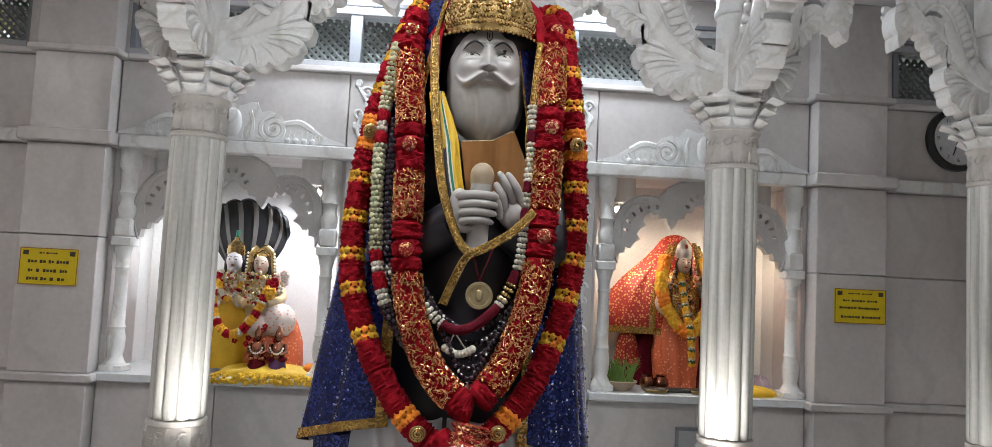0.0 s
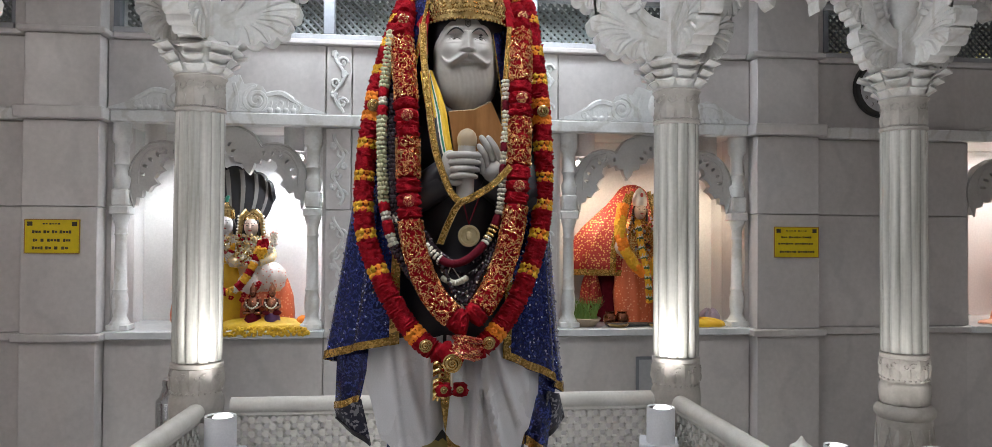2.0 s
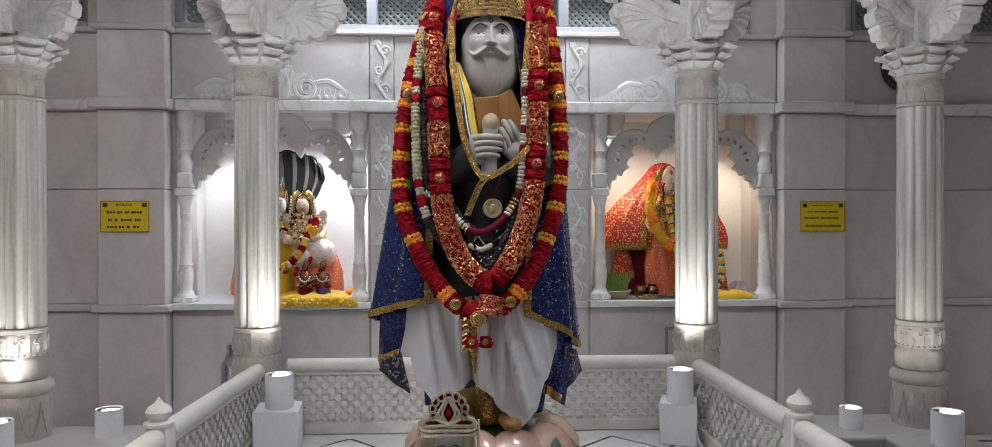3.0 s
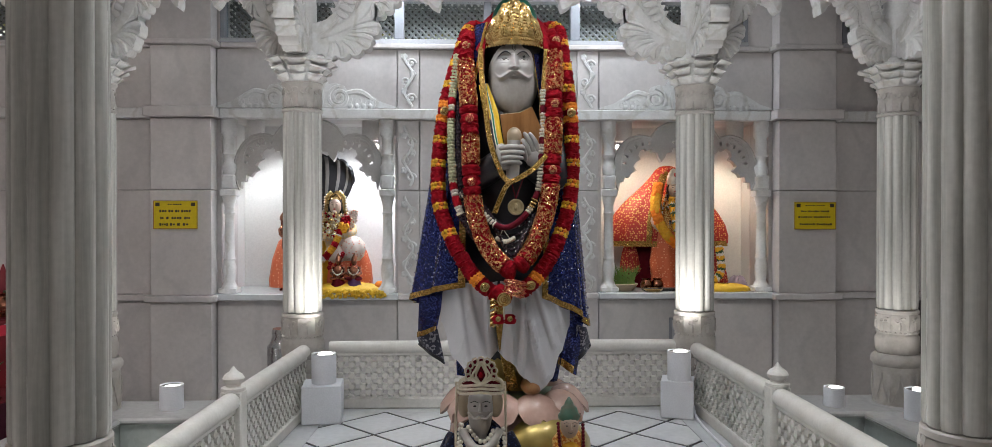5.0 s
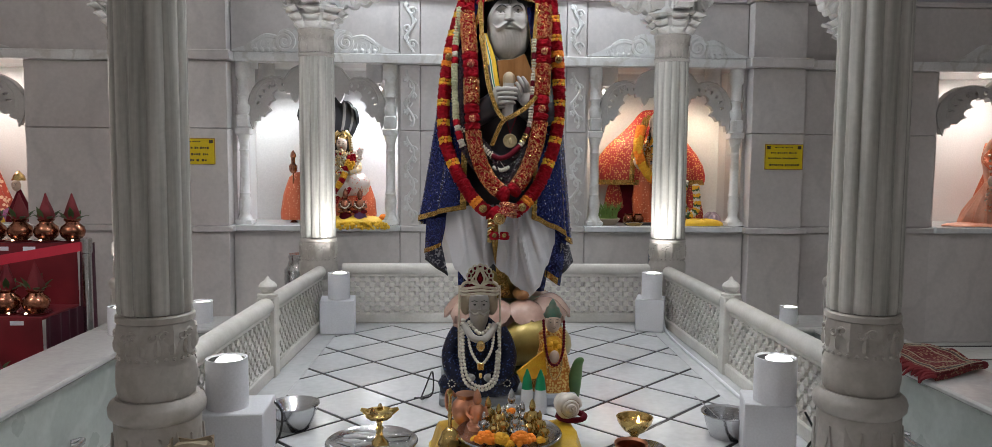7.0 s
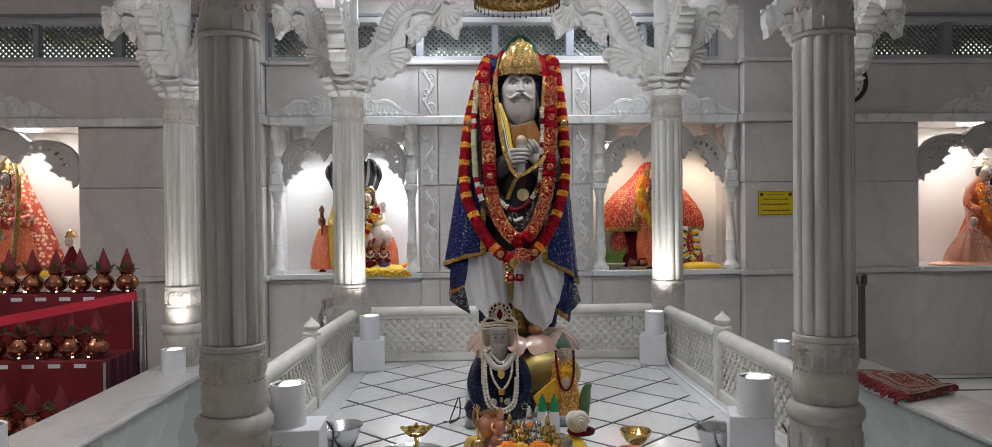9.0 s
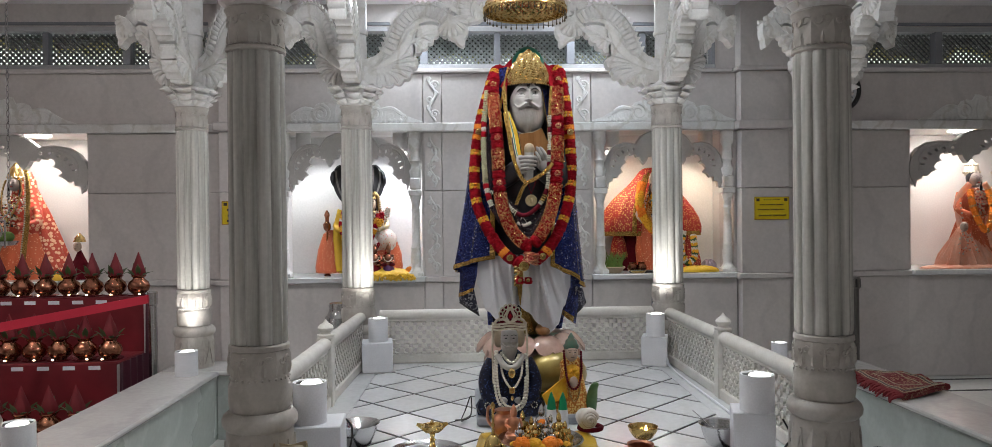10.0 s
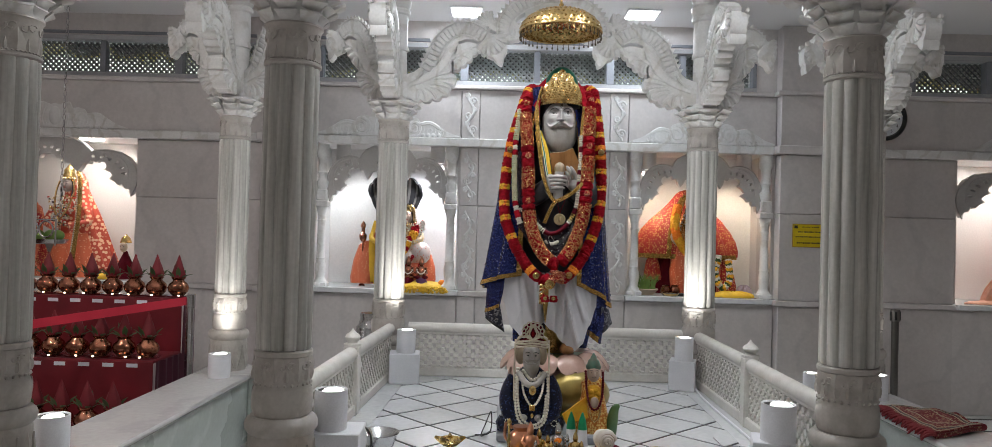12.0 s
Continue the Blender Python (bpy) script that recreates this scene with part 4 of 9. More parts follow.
def lobes(edge, bulge):
    """Rounded scallops between the points of an edge."""
    out = []
    for (x0, z0), (x1, z1) in zip(edge, edge[1:]):
        dx_, dz_ = x1 - x0, z1 - z0
        for k in range(6):
            t = k / 6
            b = bulge * math.sin(math.pi * t) ** 0.7
            out.append((x0 + dx_ * t + dz_ * b, z0 + dz_ * t - dx_ * b))
    return out


def bracket(scale, half):
    """Half an arch of carved foliage that springs from a column along x."""
    g = Solid()
    h = half * 0.62
    line = lobes(LEAF_EDGE, 0.30) + lobes(ARCH_EDGE, 0.30) + SLIT + lobes(FAN_EDGE, 0.10) + BACK_EDGE
    g.plate([(x * scale, z) for x, z in line], -h, h)
    back = curve([(x, 0, z) for x, z in BACK_EDGE[12:0:-1]], 5)
    toothed_band(g, back, h, sx=scale)
    shell(g, (0.625, 2.268), -2.25, 0.05, 0.125, 8, h, scale)
    for s in (-1, 1):
        y = s * h
        g.tube([(p.x * scale, y, p.z) for p in curve([(0.10, 0, 1.93), (0.20, 0, 1.975), (0.285, 0, 2.03), (0.34, 0, 2.10), (0.365, 0, 2.16), (0.40, 0, 2.20)], 5)], [0.012 + 0.020 * math.sin(math.pi * k / 25) for k in range(26)], 8, flat=0.5, face=(0, s, 0))
        g.tube([(p.x * scale, y, p.z) for p in curve([(0.34, 0, 2.10), (0.41, 0, 2.13), (0.48, 0, 2.175), (0.535, 0, 2.20)], 5)], [0.016 - 0.0007 * k for k in range(16)], 6, flat=0.6, face=(0, s, 0))
        g.tube([(p.x * scale, y, p.z) for p in curve([(0.15, 0, 1.97), (0.185, 0, 2.02), (0.235, 0, 2.10), (0.27, 0, 2.17)], 4)], [0.010] * 13, 6, flat=0.8, face=(0, s, 0))
        for edge, root, r, k0 in ((LEAF_EDGE, (0.16, 1.955), 0.0100, 0.40), (ARCH_EDGE, (0.35, 2.15), 0.0080, 0.45)):
            for (x0, z0), (x1, z1) in zip(edge, edge[1:]):
                mx, mz = (x0 + x1) / 2, (z0 + z1) / 2
                ox, oz = mx + (z1 - z0) * 0.16, mz - (x1 - x0) * 0.16
                sx_, sz_ = root[0] + (mx - root[0]) * k0, root[1] + (mz - root[1]) * k0
                bx, bz = (sx_ + ox) / 2 + 0.008, (sz_ + oz) / 2 + 0.010
                g.tube([(p.x * scale, y, p.z) for p in curve([(sx_, 0, sz_), (bx, 0, bz), (ox, 0, oz)], 4)], [r * (0.5 + 0.9 * math.sin(2.6 * k / 8)) for k in range(9)], 6, flat=0.7, face=(0, s, 0))
    return g


M_COL = {k: s.mesh(k, STREAK if k == "fluted_shaft" else SHADED_BROWN if k in ("column_base", "column_drum", "column_neck") else CARVED) for k, s in (("column_base", BASE), ("column_drum", DRUM), ("fluted_shaft", SHAFT), ("column_neck", NECK), ("capital", CAPITAL), ("upper_shaft", UPPER))}
M_BR = {"long": bracket(1.0, 0.075).mesh("bracket", CARVED), "short": bracket(0.62, 0.075).mesh("bracket", CARVED)}
COLS = [(-1.010, 1.12, "long", "short"), (1.058, 1.12, "short", "long"), (-1.048, -1.14, "long", "short"), (1.021, -1.14, "short", "long"),
        (-2.086, 1.147, "short", "short"), (2.175, 1.147, "short", "short"), (-2.085, -1.17, "short", "short"), (2.06, -1.17, "short", "short")]
for x, y, px, nx in COLS:
    inner = abs(x) < 1.5
    col = thing("column", "carved white marble column with a fluted shaft" + (" beside the statue" if inner and y > 0 else " at the platform's front edge" if inner else " on the outer parapet"), "column", pose(x, y, 0.0), "mandapa columns")
    for k, me in M_COL.items():
        part(k, me, None, col, "leaf-carved capital" if k == "capital" else "")
    for ang, kind in ((0, px), (180, nx), (90 if y < 0 else -90, "long")):
        part("bracket", M_BR[kind], None, col, "carved foliage bracket", pose(0, 0, 0, 0, 0, ang))
for y in (1.13, -1.15):
    tagged(part("beam", Solid().box(-2.25, 2.3, y - 0.1, y + 0.1, 2.66, CEIL, 0.005), CARVED), "marble beam over the columns", "beam", kind="structure")


def crown_arch(x, y):
    """The middle lobe of the arch between the two brackets."""
    g = Solid()
    outer = curve([(-0.350, 0, 2.225), (-0.372, 0, 2.30), (-0.366, 0, 2.375), (-0.328, 0, 2.445), (-0.262, 0, 2.510), (-0.175, 0, 2.560), (-0.085, 0, 2.588), (0, 0, 2.598), (0.085, 0, 2.588), (0.175, 0, 2.560), (0.262, 0, 2.510), (0.328, 0, 2.445), (0.366, 0, 2.375), (0.372, 0, 2.30), (0.350, 0, 2.225)], 5)
    cusp = [(0.245, 2.250), (0.200, 2.300), (0.150, 2.290), (0.130, 2.345), (0.080, 2.345), (0.050, 2.395), (0.0, 2.370)]
    inner = lobes(cusp, -0.30) + [cusp[-1]]
    inner += [(-px, pz) for px, pz in inner[-2::-1]]
    hole = [(0.215, 2.345), (0.245, 2.375), (0.220, 2.415), (0.180, 2.435), (0.165, 2.400), (0.185, 2.365)]
    g.pierced([(p.x, p.z) for p in outer] + inner, [hole, [(-px, pz) for px, pz in hole[::-1]]], -0.045, 0.045)
    toothed_band(g, outer, 0.045)
    for s in (-1, 1):
        shell(g, (s * 0.405, 2.345), math.pi / 2 - s * 0.05, math.pi / 2 - s * 1.65, 0.105, 6, 0.034)
        g.box(min(s * 0.36, s * 0.43), max(s * 0.36, s * 0.43), -0.034, 0.034, 2.31, 2.39, 0.012)
        for k, (px, pz) in enumerate(cusp[:-1]):
            for q in (-1, 1):
                g.tube([(q * px, s * 0.046, pz + 0.012), (q * (px + 0.008), s * 0.050, pz + 0.040), (q * (px + 0.004), s * 0.046, pz + 0.075)], [0.010, 0.013, 0.006], 6, flat=0.7, face=(0, s, 0))
    g.lathe([(2.59, 0.05), (2.63, 0.02), (2.665, 0.05)], 12)
    return single("arch_crown", g, CARVED, "carved white marble crown of the arch between the columns", "arch", at=pose(x, y, 0))


crown_arch(0.03, 1.12)
crown_arch(-0.012, -1.14)

# ---- pierced railings ----
def jali(length, h0=0.055, h1=0.285):
    g = Solid()
    h = h1 - h0
    pitch = 0.058
    k = -h
    while k < length:
        for s in (1, -1):
            a = (k, h0 if s > 0 else h1)
            t0, t1 = max(0.0, -k / h), min(1.0, (length - k) / h)
            if t1 - t0 > 0.03:
                p = (k + h * t0, a[1] + s * h * t0)
                q = (k + h * t1, a[1] + s * h * t1)
                g.tube([(p[0], 0, p[1]), (q[0], 0, q[1])], 0.0085, 4, flat=1.5, face=(0, 1, 0), caps=False)
        k += pitch
    row = 0
    z = h0
    while z <= h1 + 0.001:
        x = (pitch / 2 if row % 2 else 0.0)
        while x <= length:
            g.tube([(x, -0.018, z), (x, 0.018, z)], 0.0165, 6)
            x += pitch
        z += pitch / 2
        row += 1
    return g


def railing(p, q, name, with_post):
    """A pierced marble railing from p to q."""
    p, q = Vector((*p, 0)), Vector((*q, 0))
    d = q - p
    L = d.length
    m = Matrix.Translation(p) @ pose(0, 0, 0, 0, 0, math.degrees(math.atan2(d.y, d.x)))
    t = thing("railing", "low pierced white marble railing " + name, "railing", m, "platform railings")
    part("top_rail", Solid().tube([(0, 0, 0.318), (L, 0, 0.318)], 0.036, 12, flat=0.95, face=(0, 0, 1)), JALI, t)
    part("bottom_rail", Solid().box(0, L, -0.03, 0.03, 0.001, 0.056, 0.006), JALI, t)
    part("frame_strip", Solid().box(0, L, -0.02, 0.02, 0.276, 0.296, 0.003), JALI, t)
    tagged(part("lattice", jali(L), JALI, t, "pierced diamond lattice"), kind="stuff")
    if with_post:
        x = L
        g = Solid().box(x - 0.035, x + 0.035, -0.04, 0.04, 0.0, 0.355, 0.006)
        g.lathe([(0.355, 0.045), (0.366, 0.045), (0.37, 0.028), (0.378, 0.026), (0.386, 0.036), (0.40, 0.04), (0.414, 0.032), (0.424, 0.016), (0.432, 0.010), (0.444, 0.002)], 16, (x, 0, 0))
        part("newel_post", g, JALI, t, "square post with a pointed finial")


for s in (-1, 1):
    railing((s * 1.01 + shift(1.02), 1.01), (s * 1.027 + shift(0), 0.04), "beside the statue", False)
    railing((s * 1.032 + shift(-1.03), -1.03), (s * 1.027 + shift(-0.0), -0.012), "along the platform's side", True)
railing((-0.90 + shift(1.1), 1.13), (0.94 + shift(1.1), 1.13), "behind the statue", False)


# ---- the large statue on its lotus ----
def F(x, z, y):
    """A place at depth y on the line of sight that meets the plane y = -0.1 at x, z."""
    k = (y + 1.917) / 1.817
    return Vector((-0.118 + (x + 0.118) * k, y, 1.01 + (z - 1.01) * k))


standing_before = set(scene.objects)
KNOB = shader("tan_stone", (0.42, 0.33, 0.22), 0.3, second=(0.34, 0.27, 0.19), scale=12, coat=0.3)
IRIS = shader("grey_iris", (0.20, 0.18, 0.16), 0.3, scale=60)
g = Solid()
# slots: 0 marble, 1 robe, 2 beard, 3 paint, 4 book, 5 gold-brown inner robe
g.lathe([(0.36, 0.10), (0.45, 0.15), (0.60, 0.19), (0.80, 0.20), (1.00, 0.19), (1.20, 0.185), (1.34, 0.17), (1.42, 0.13), (1.47, 0.08)], 28, (0.03, 0.02, 0), 1, 0.72, 1)
g.lathe([(0.345, 0.13), (0.37, 0.14), (0.55, 0.15), (0.70, 0.16)], 20, (0.02, 0.02, 0), 1, 0.75, 5)
g.ball((0.035, 0.0, 1.60), (0.118, 0.125, 0.15), 1, 20, 14)                         # hair and cap


def bell(t, w):
    return math.exp(-(t / w) ** 2)


HEAD = [(1.350, 0.012, 0.05), (1.358, 0.034, 0.06), (1.375, 0.056, 0.072), (1.40, 0.074, 0.082), (1.43, 0.086, 0.088), (1.47, 0.091, 0.090), (1.51, 0.091, 0.090), (1.55, 0.091, 0.088), (1.59, 0.088, 0.083), (1.625, 0.078, 0.074)]


HEAD_Z, HEAD_W, HEAD_D = zip(*HEAD)


def head_at(u, v):
    """The carved face and beard, as one smooth relief on a rounded head."""
    z = 1.350 + 0.275 * v
    near = [z + q for q in (-0.016, -0.010, -0.005, 0.0, 0.005, 0.010, 0.016)] if z > 1.37 else [z]
    w = float(np.mean(np.interp(near, HEAD_Z, HEAD_W)))
    d = float(np.mean(np.interp(near, HEAD_Z, HEAD_D)))
    a = math.radians(-110 + 220 * u)
    x = w * math.sin(a)
    q = abs(x)
    out = 0.0
    if math.cos(a) > 0:
        f = max(0.0, math.cos(a)) ** 0.4
        tip = (1.578 - z) / 0.056
        if 0 < tip < 1.12:
            grow = 0.007 + 0.024 * min(1, tip) ** 1.2
            out += grow * bell(x, 0.0085 + 0.0045 * min(1, tip)) * (1 if tip < 1 else max(0, 1 - (tip - 1) / 0.12))
        out += 0.008 * bell(q - 0.0145, 0.006) * bell(z - 1.5245, 0.006)
        out -= 0.004 * bell(q - 0.008, 0.005) * bell(z - 1.5165, 0.003)
        out -= 0.019 * bell(q - 0.034, 0.020) * bell(z - 1.561, 0.0125)
        out += 0.0105 * bell(q - 0.036, 0.0155) * bell(z - 1.557, 0.0080)
        out += 0.0040 * bell(q - 0.036, 0.019) * bell(z - 1.5665 + 9.6 * (q - 0.036) ** 2, 0.0030)
        out += 0.0030 * bell(q - 0.036, 0.016) * bell(z - 1.5465, 0.003)
        out += 0.0085 * bell(q - 0.037, 0.026) * bell(z - 1.583 + 5 * max(0, q - 0.04) ** 1.5, 0.0065)
        out += 0.008 * bell(q - 0.050, 0.020) * bell(z - 1.528, 0.018)
        out -= 0.004 * bell(q - 0.078, 0.012) * bell(z - 1.56, 0.03)
        drop = min(1.0, q / 0.056)
        zc = 1.5095 - 0.024 * drop * drop * (3 - 2 * drop) + 36 * max(0, q - 0.045) ** 2
        if q < 0.073:
            thin = max(0.0, 1 - max(0, q - 0.044) / 0.029)
            out += 0.021 * thin ** 0.7 * bell(z - zc, 0.0042 + 0.0052 * thin) * (0.35 + 0.65 * min(1, q / 0.013)) * (1 + 0.02 * math.sin(900 * (z - zc) + 40 * q))
        out += 0.008 * bell(x, 0.012) * bell(z - 1.492, 0.0042)
        out -= 0.005 * bell(x, 0.018) * bell(z - 1.4845, 0.004)
        if z < 1.50:
            deep = min(1, (1.50 - z) / 0.03)
            out += 0.005 * deep + deep * (0.00025 * math.sin(330 * x + 5 * math.sin(34 * z) + 3) + 0.00025 * math.sin(520 * x - 5 * math.sin(27 * z + 1)))
        out *= f
    return (0.033 + x, -0.046 - d * math.cos(a) - out, z)


k0 = len(g.f)
g.sheet(120, 130, head_at, 0.01, 0)
for i in range(120):
    for j in range(130):
        if 1.350 + 0.275 * j / 130 < 1.486 + 0.05 * max(0, abs(i - 59.5) / 60 - 0.28):
            g.m[k0 + 2 * (i * 130 + j)] = 2


def on_face(x, z, lift):
    w = 0.0905
    a = math.asin(max(-1, min(1, (x - 0.033) / w)))
    p = Vector(head_at((math.degrees(a) + 110) / 220, (z - 1.350) / 0.275))
    return p + Vector((0, -lift, 0))


for sgn in (-1, 1):
    g.tube(curve([on_face(0.033 + sgn * q, z, 0.0004) for q, z in ((0.0115, 1.5715), (0.020, 1.579), (0.0325, 1.5835), (0.046, 1.579), (0.057, 1.5685))], 6), [0.0008 + 0.0020 * math.sin(k / 24 * 3.1) for k in range(25)], 6, 3)
    g.tube(curve([on_face(0.033 + sgn * q, z, 0.0002) for q, z in ((0.020, 1.5535), (0.028, 1.5600), (0.040, 1.5615), (0.051, 1.5550))], 6), 0.0011, 5, 3)
    g.ball(tuple(on_face(0.033 + sgn * 0.0355, 1.5560, -0.0012)), (0.0062, 0.0030, 0.0050), 6, 10, 6)
    g.ball(tuple(on_face(0.033 + sgn * 0.0355, 1.5562, 0.0008)), (0.0027, 0.0014, 0.0027), 3, 8, 6)
g.tube([on_face(0.027, 1.607, 0.001), on_face(0.027, 1.592, 0.001), on_face(0.033, 1.586, 0.001), on_face(0.039, 1.592, 0.001), on_face(0.039, 1.607, 0.001)], 0.0014, 6, 3)
g.tube([on_face(0.033, 1.604, 0.001), on_face(0.033, 1.593, 0.001)], 0.0016, 6, 3)
# sleeves and arms to the middle of the chest
for s in (-1, 1):
    g.tube(curve([(0.03 + s * 0.15, 0.0, 1.38), (0.03 + s * 0.185, -0.04, 1.26), (0.03 + s * 0.15, -0.10, 1.14), (0.03 + s * 0.06, -0.14, 1.17)], 6), [0.05] * 6 + [0.056] * 6 + [0.06 - 0.003 * k for k in range(7)], 12, 1)
# the fist round the staff, and the open palm behind it
g.tube([tuple(F(0.030, 1.125, -0.168)), tuple(F(0.036, 1.285, -0.165))], 0.0235, 18, 0)
g.lathe([(-0.022, 0.0240), (-0.010, 0.0262), (0.002, 0.0262), (0.013, 0.0225), (0.021, 0.0155), (0.0255, 0.007), (0.0265, 0.001)], 18, tuple(F(0.036, 1.290, -0.165)), slot=7)
for k in range(4):
    z, x1 = 1.2445 - 0.0188 * k, (0.074, 0.073, 0.070, 0.064)[k]
    a, b, c, d, e = F(-0.020 + 0.003 * k, z - 0.010, -0.160), F(-0.004 + 0.002 * k, z - 0.002, -0.190), F(0.024, z + 0.0015, -0.203), F(x1 - 0.022, z + 0.0005, -0.197), F(x1, z - 0.004, -0.176)
    knuckle = [0.0092, 0.0096, 0.0100, 0.0103, 0.0104, 0.0104, 0.0101, 0.0098, 0.0096, 0.0096, 0.0098, 0.0098, 0.0095, 0.0092, 0.0090, 0.0090, 0.0089, 0.0087, 0.0082, 0.0070, 0.0045]
    g.tube(curve([a, b, c, d, e], 5), [q * (1 - 0.05 * k) for q in knuckle], 12, 0)
g.ball(tuple(F(-0.012, 1.210, -0.162)), (0.027, 0.026, 0.046), 0, 20, 14)
g.tube(curve([F(-0.020, 1.180, -0.162), F(0.002, 1.168, -0.178), F(0.030, 1.170, -0.180)], 5), [0.012 - 0.0004 * k for k in range(11)], 10, 0)
g.tube(curve([F(-0.026, 1.205, -0.152), F(-0.066, 1.165, -0.135), F(-0.12, 1.12, -0.11)], 5), [0.030 + 0.002 * k for k in range(11)], 12, 1)
for (tx, tz), (bx, bz), w in (((0.072, 1.299), (0.108, 1.228), 1.0), ((0.091, 1.298), (0.126, 1.230), 1.0), ((0.066, 1.275), (0.092, 1.211), 0.95), ((0.061, 1.254), (0.080, 1.196), 0.85)):
    mx, mz = bx * 0.5 + tx * 0.5 + 0.004, bz * 0.5 + tz * 0.5 + 0.002
    g.tube(curve([F(bx, bz, -0.160), F(mx, mz, -0.176), F(tx, tz, -0.176)], 6), [q * w for q in (0.0105, 0.0105, 0.0103, 0.0100, 0.0098, 0.0099, 0.0100, 0.0096, 0.0090, 0.0086, 0.0080, 0.0066, 0.0040)], 10, 0)
g.ball(tuple(F(0.110, 1.204, -0.153)), (0.034, 0.022, 0.034), 0, 18, 12)
g.ball(tuple(F(0.136, 1.225, -0.152)), (0.018, 0.016, 0.026), 0, 14, 10)
g.tube(curve([F(0.130, 1.190, -0.145), F(0.165, 1.155, -0.125), F(0.20, 1.12, -0.10)], 5), [0.030 + 0.002 * k for k in range(11)], 12, 1)
# the book
A, B, C, Dd, E, H = F(-0.016, 1.362, -0.15), F(0.055, 1.368, -0.135), F(0.103, 1.392, -0.165), F(0.138, 1.31, -0.16), F(0.138, 1.235, -0.15), F(0.0, 1.25, -0.14)
g.put([A, B, C, Dd, E, F(0.06, 1.25, -0.125), H] + [p + Vector((0, 0.022, 0)) for p in (A, B, C, Dd, E, F(0.06, 1.25, -0.125), H)],
      [(0, 1, 5, 6), (1, 2, 3, 4, 5), (7, 13, 12, 8), (8, 12, 11, 10, 9), (0, 7, 8, 1), (1, 8, 9, 2), (2, 9, 10, 3), (3, 10, 11, 4), (4, 11, 12, 5), (5, 12, 13, 6), (6, 13, 7, 0)], 4)
g.tube([A + Vector((0.002, 0.011, 0.001)), B + Vector((0, 0.011, 0.001)), C + Vector((-0.002, 0.011, 0.001))], 0.0075, 6, 7, flat=0.4, face=(0, 0, 1))
# feet
for s in (-1, 1):
    g.ball((0.02 + s * 0.075, -0.12, 0.375), (0.04, 0.085, 0.03), 4, 12, 8)
single("statue", g, [STATUE, ROBE, BEARD, INK, BOOK, OLDGOLD, IRIS, KNOB], "large bearded white marble and black statue holding a staff", "statue", sharp=60)

# ---- lotus pedestal ----
lotus = thing("lotus_pedestal", "painted pink lotus pedestal with a golden fish beneath", "pedestal", pose(0.03, 0.0, 0))
part("pedestal_core", Solid().lathe([(0.0, 0.24), (0.03, 0.24), (0.05, 0.20), (0.14, 0.17), (0.24, 0.18), (0.33, 0.20), (0.345, 0.17)], 28, sy=0.85), GREENPAINT, lotus, "green painted core")


def petal_mesh(length, width, droop):
    g = Solid()

    def at(u, v):
        w = width * math.sin(math.pi * min(1, 0.18 + 0.82 * (1 - v)) ** 1.0) ** 0.7 * (1 if v < 0.98 else 0.2)
        x = (u - 0.5) * 2 * w
        out = length * v
        z = 0.045 * math.sin(math.pi * v * 0.9) - droop * v * v - 0.03 * ((u - 0.5) * 2) ** 2
        return (out, x, z)
    g.sheet(8, 8, at, 0.012)
    return g.mesh("petal", PINK)


PET = petal_mesh(0.14, 0.075, 0.05)
for row, (zz, rad, n, off) in enumerate(((0.325, 0.13, 10, 0.0), (0.275, 0.135, 10, 0.5))):
    for k in range(n):
        a = 2 * math.pi * (k + off) / n
        part("petal", PET, None, lotus, "", pose(rad * math.cos(a), rad * 0.85 * math.sin(a), zz, 0, 28 * row, math.degrees(a)))
fish = Solid()
fish.tube(curve([(0.23, 0.02, 0.12), (0.18, -0.12, 0.17), (0.08, -0.20, 0.20), (-0.03, -0.17, 0.15), (-0.14, -0.08, 0.10)], 6), [0.03, 0.045, 0.06, 0.07, 0.078, 0.085, 0.09, 0.094, 0.097, 0.099, 0.10, 0.10, 0.10, 0.098, 0.095, 0.09, 0.085, 0.078, 0.07, 0.062, 0.055, 0.048, 0.04, 0.03, 0.02], 16)
part("fish_body", fish, OLDGOLD, lotus, "golden painted fish")
part("fish_eye", Solid().ball((0.005, -0.272, 0.19), 0.012), INK, lotus)
part("pedestal_slab", Solid().box(-0.29, 0.25, -0.47, 0.15, 0.001, 0.045, 0.01), shader("grey_stone", (0.35, 0.38, 0.42), 0.4, scale=9), lotus, "blue-grey stone slab")

# ---- clothes and jewels on the statue ----
cr = thing("crown", "embossed gilt crown with a green cap inside", "crown", pose(0.035, -0.01, 0))


def crown_top(a):
    f = -math.sin(a)
    return 1.668 + 0.084 * max(0, f) ** 3 + 0.018 * max(0, f) + 0.012 * abs(math.sin(7 * a))


def crown_at(u, v):
    a = 2 * math.pi * u
    z0 = 1.600 - 0.008 * math.sin(a)
    z = z0 + (crown_top(a) - z0) * v
    r = 0.128 + 0.012 * v - 0.034 * v * v
    bump = 0.004 * math.sin(26 * a) * math.sin(60 * z) if v > 0.2 else 0.0
    return ((r + bump) * math.cos(a), (r + bump) * 1.02 * math.sin(a), z)


part("crown_body", Solid().sheet(96, 20, crown_at, 0.006), GOLD, cr)
beads = Solid()
for k in range(64):
    a = 2 * math.pi * k / 64
    beads.ball((0.131 * math.cos(a), 0.134 * math.sin(a), 1.600 - 0.008 * math.sin(a)), 0.0050, 0, 6, 4)
random.seed(4)
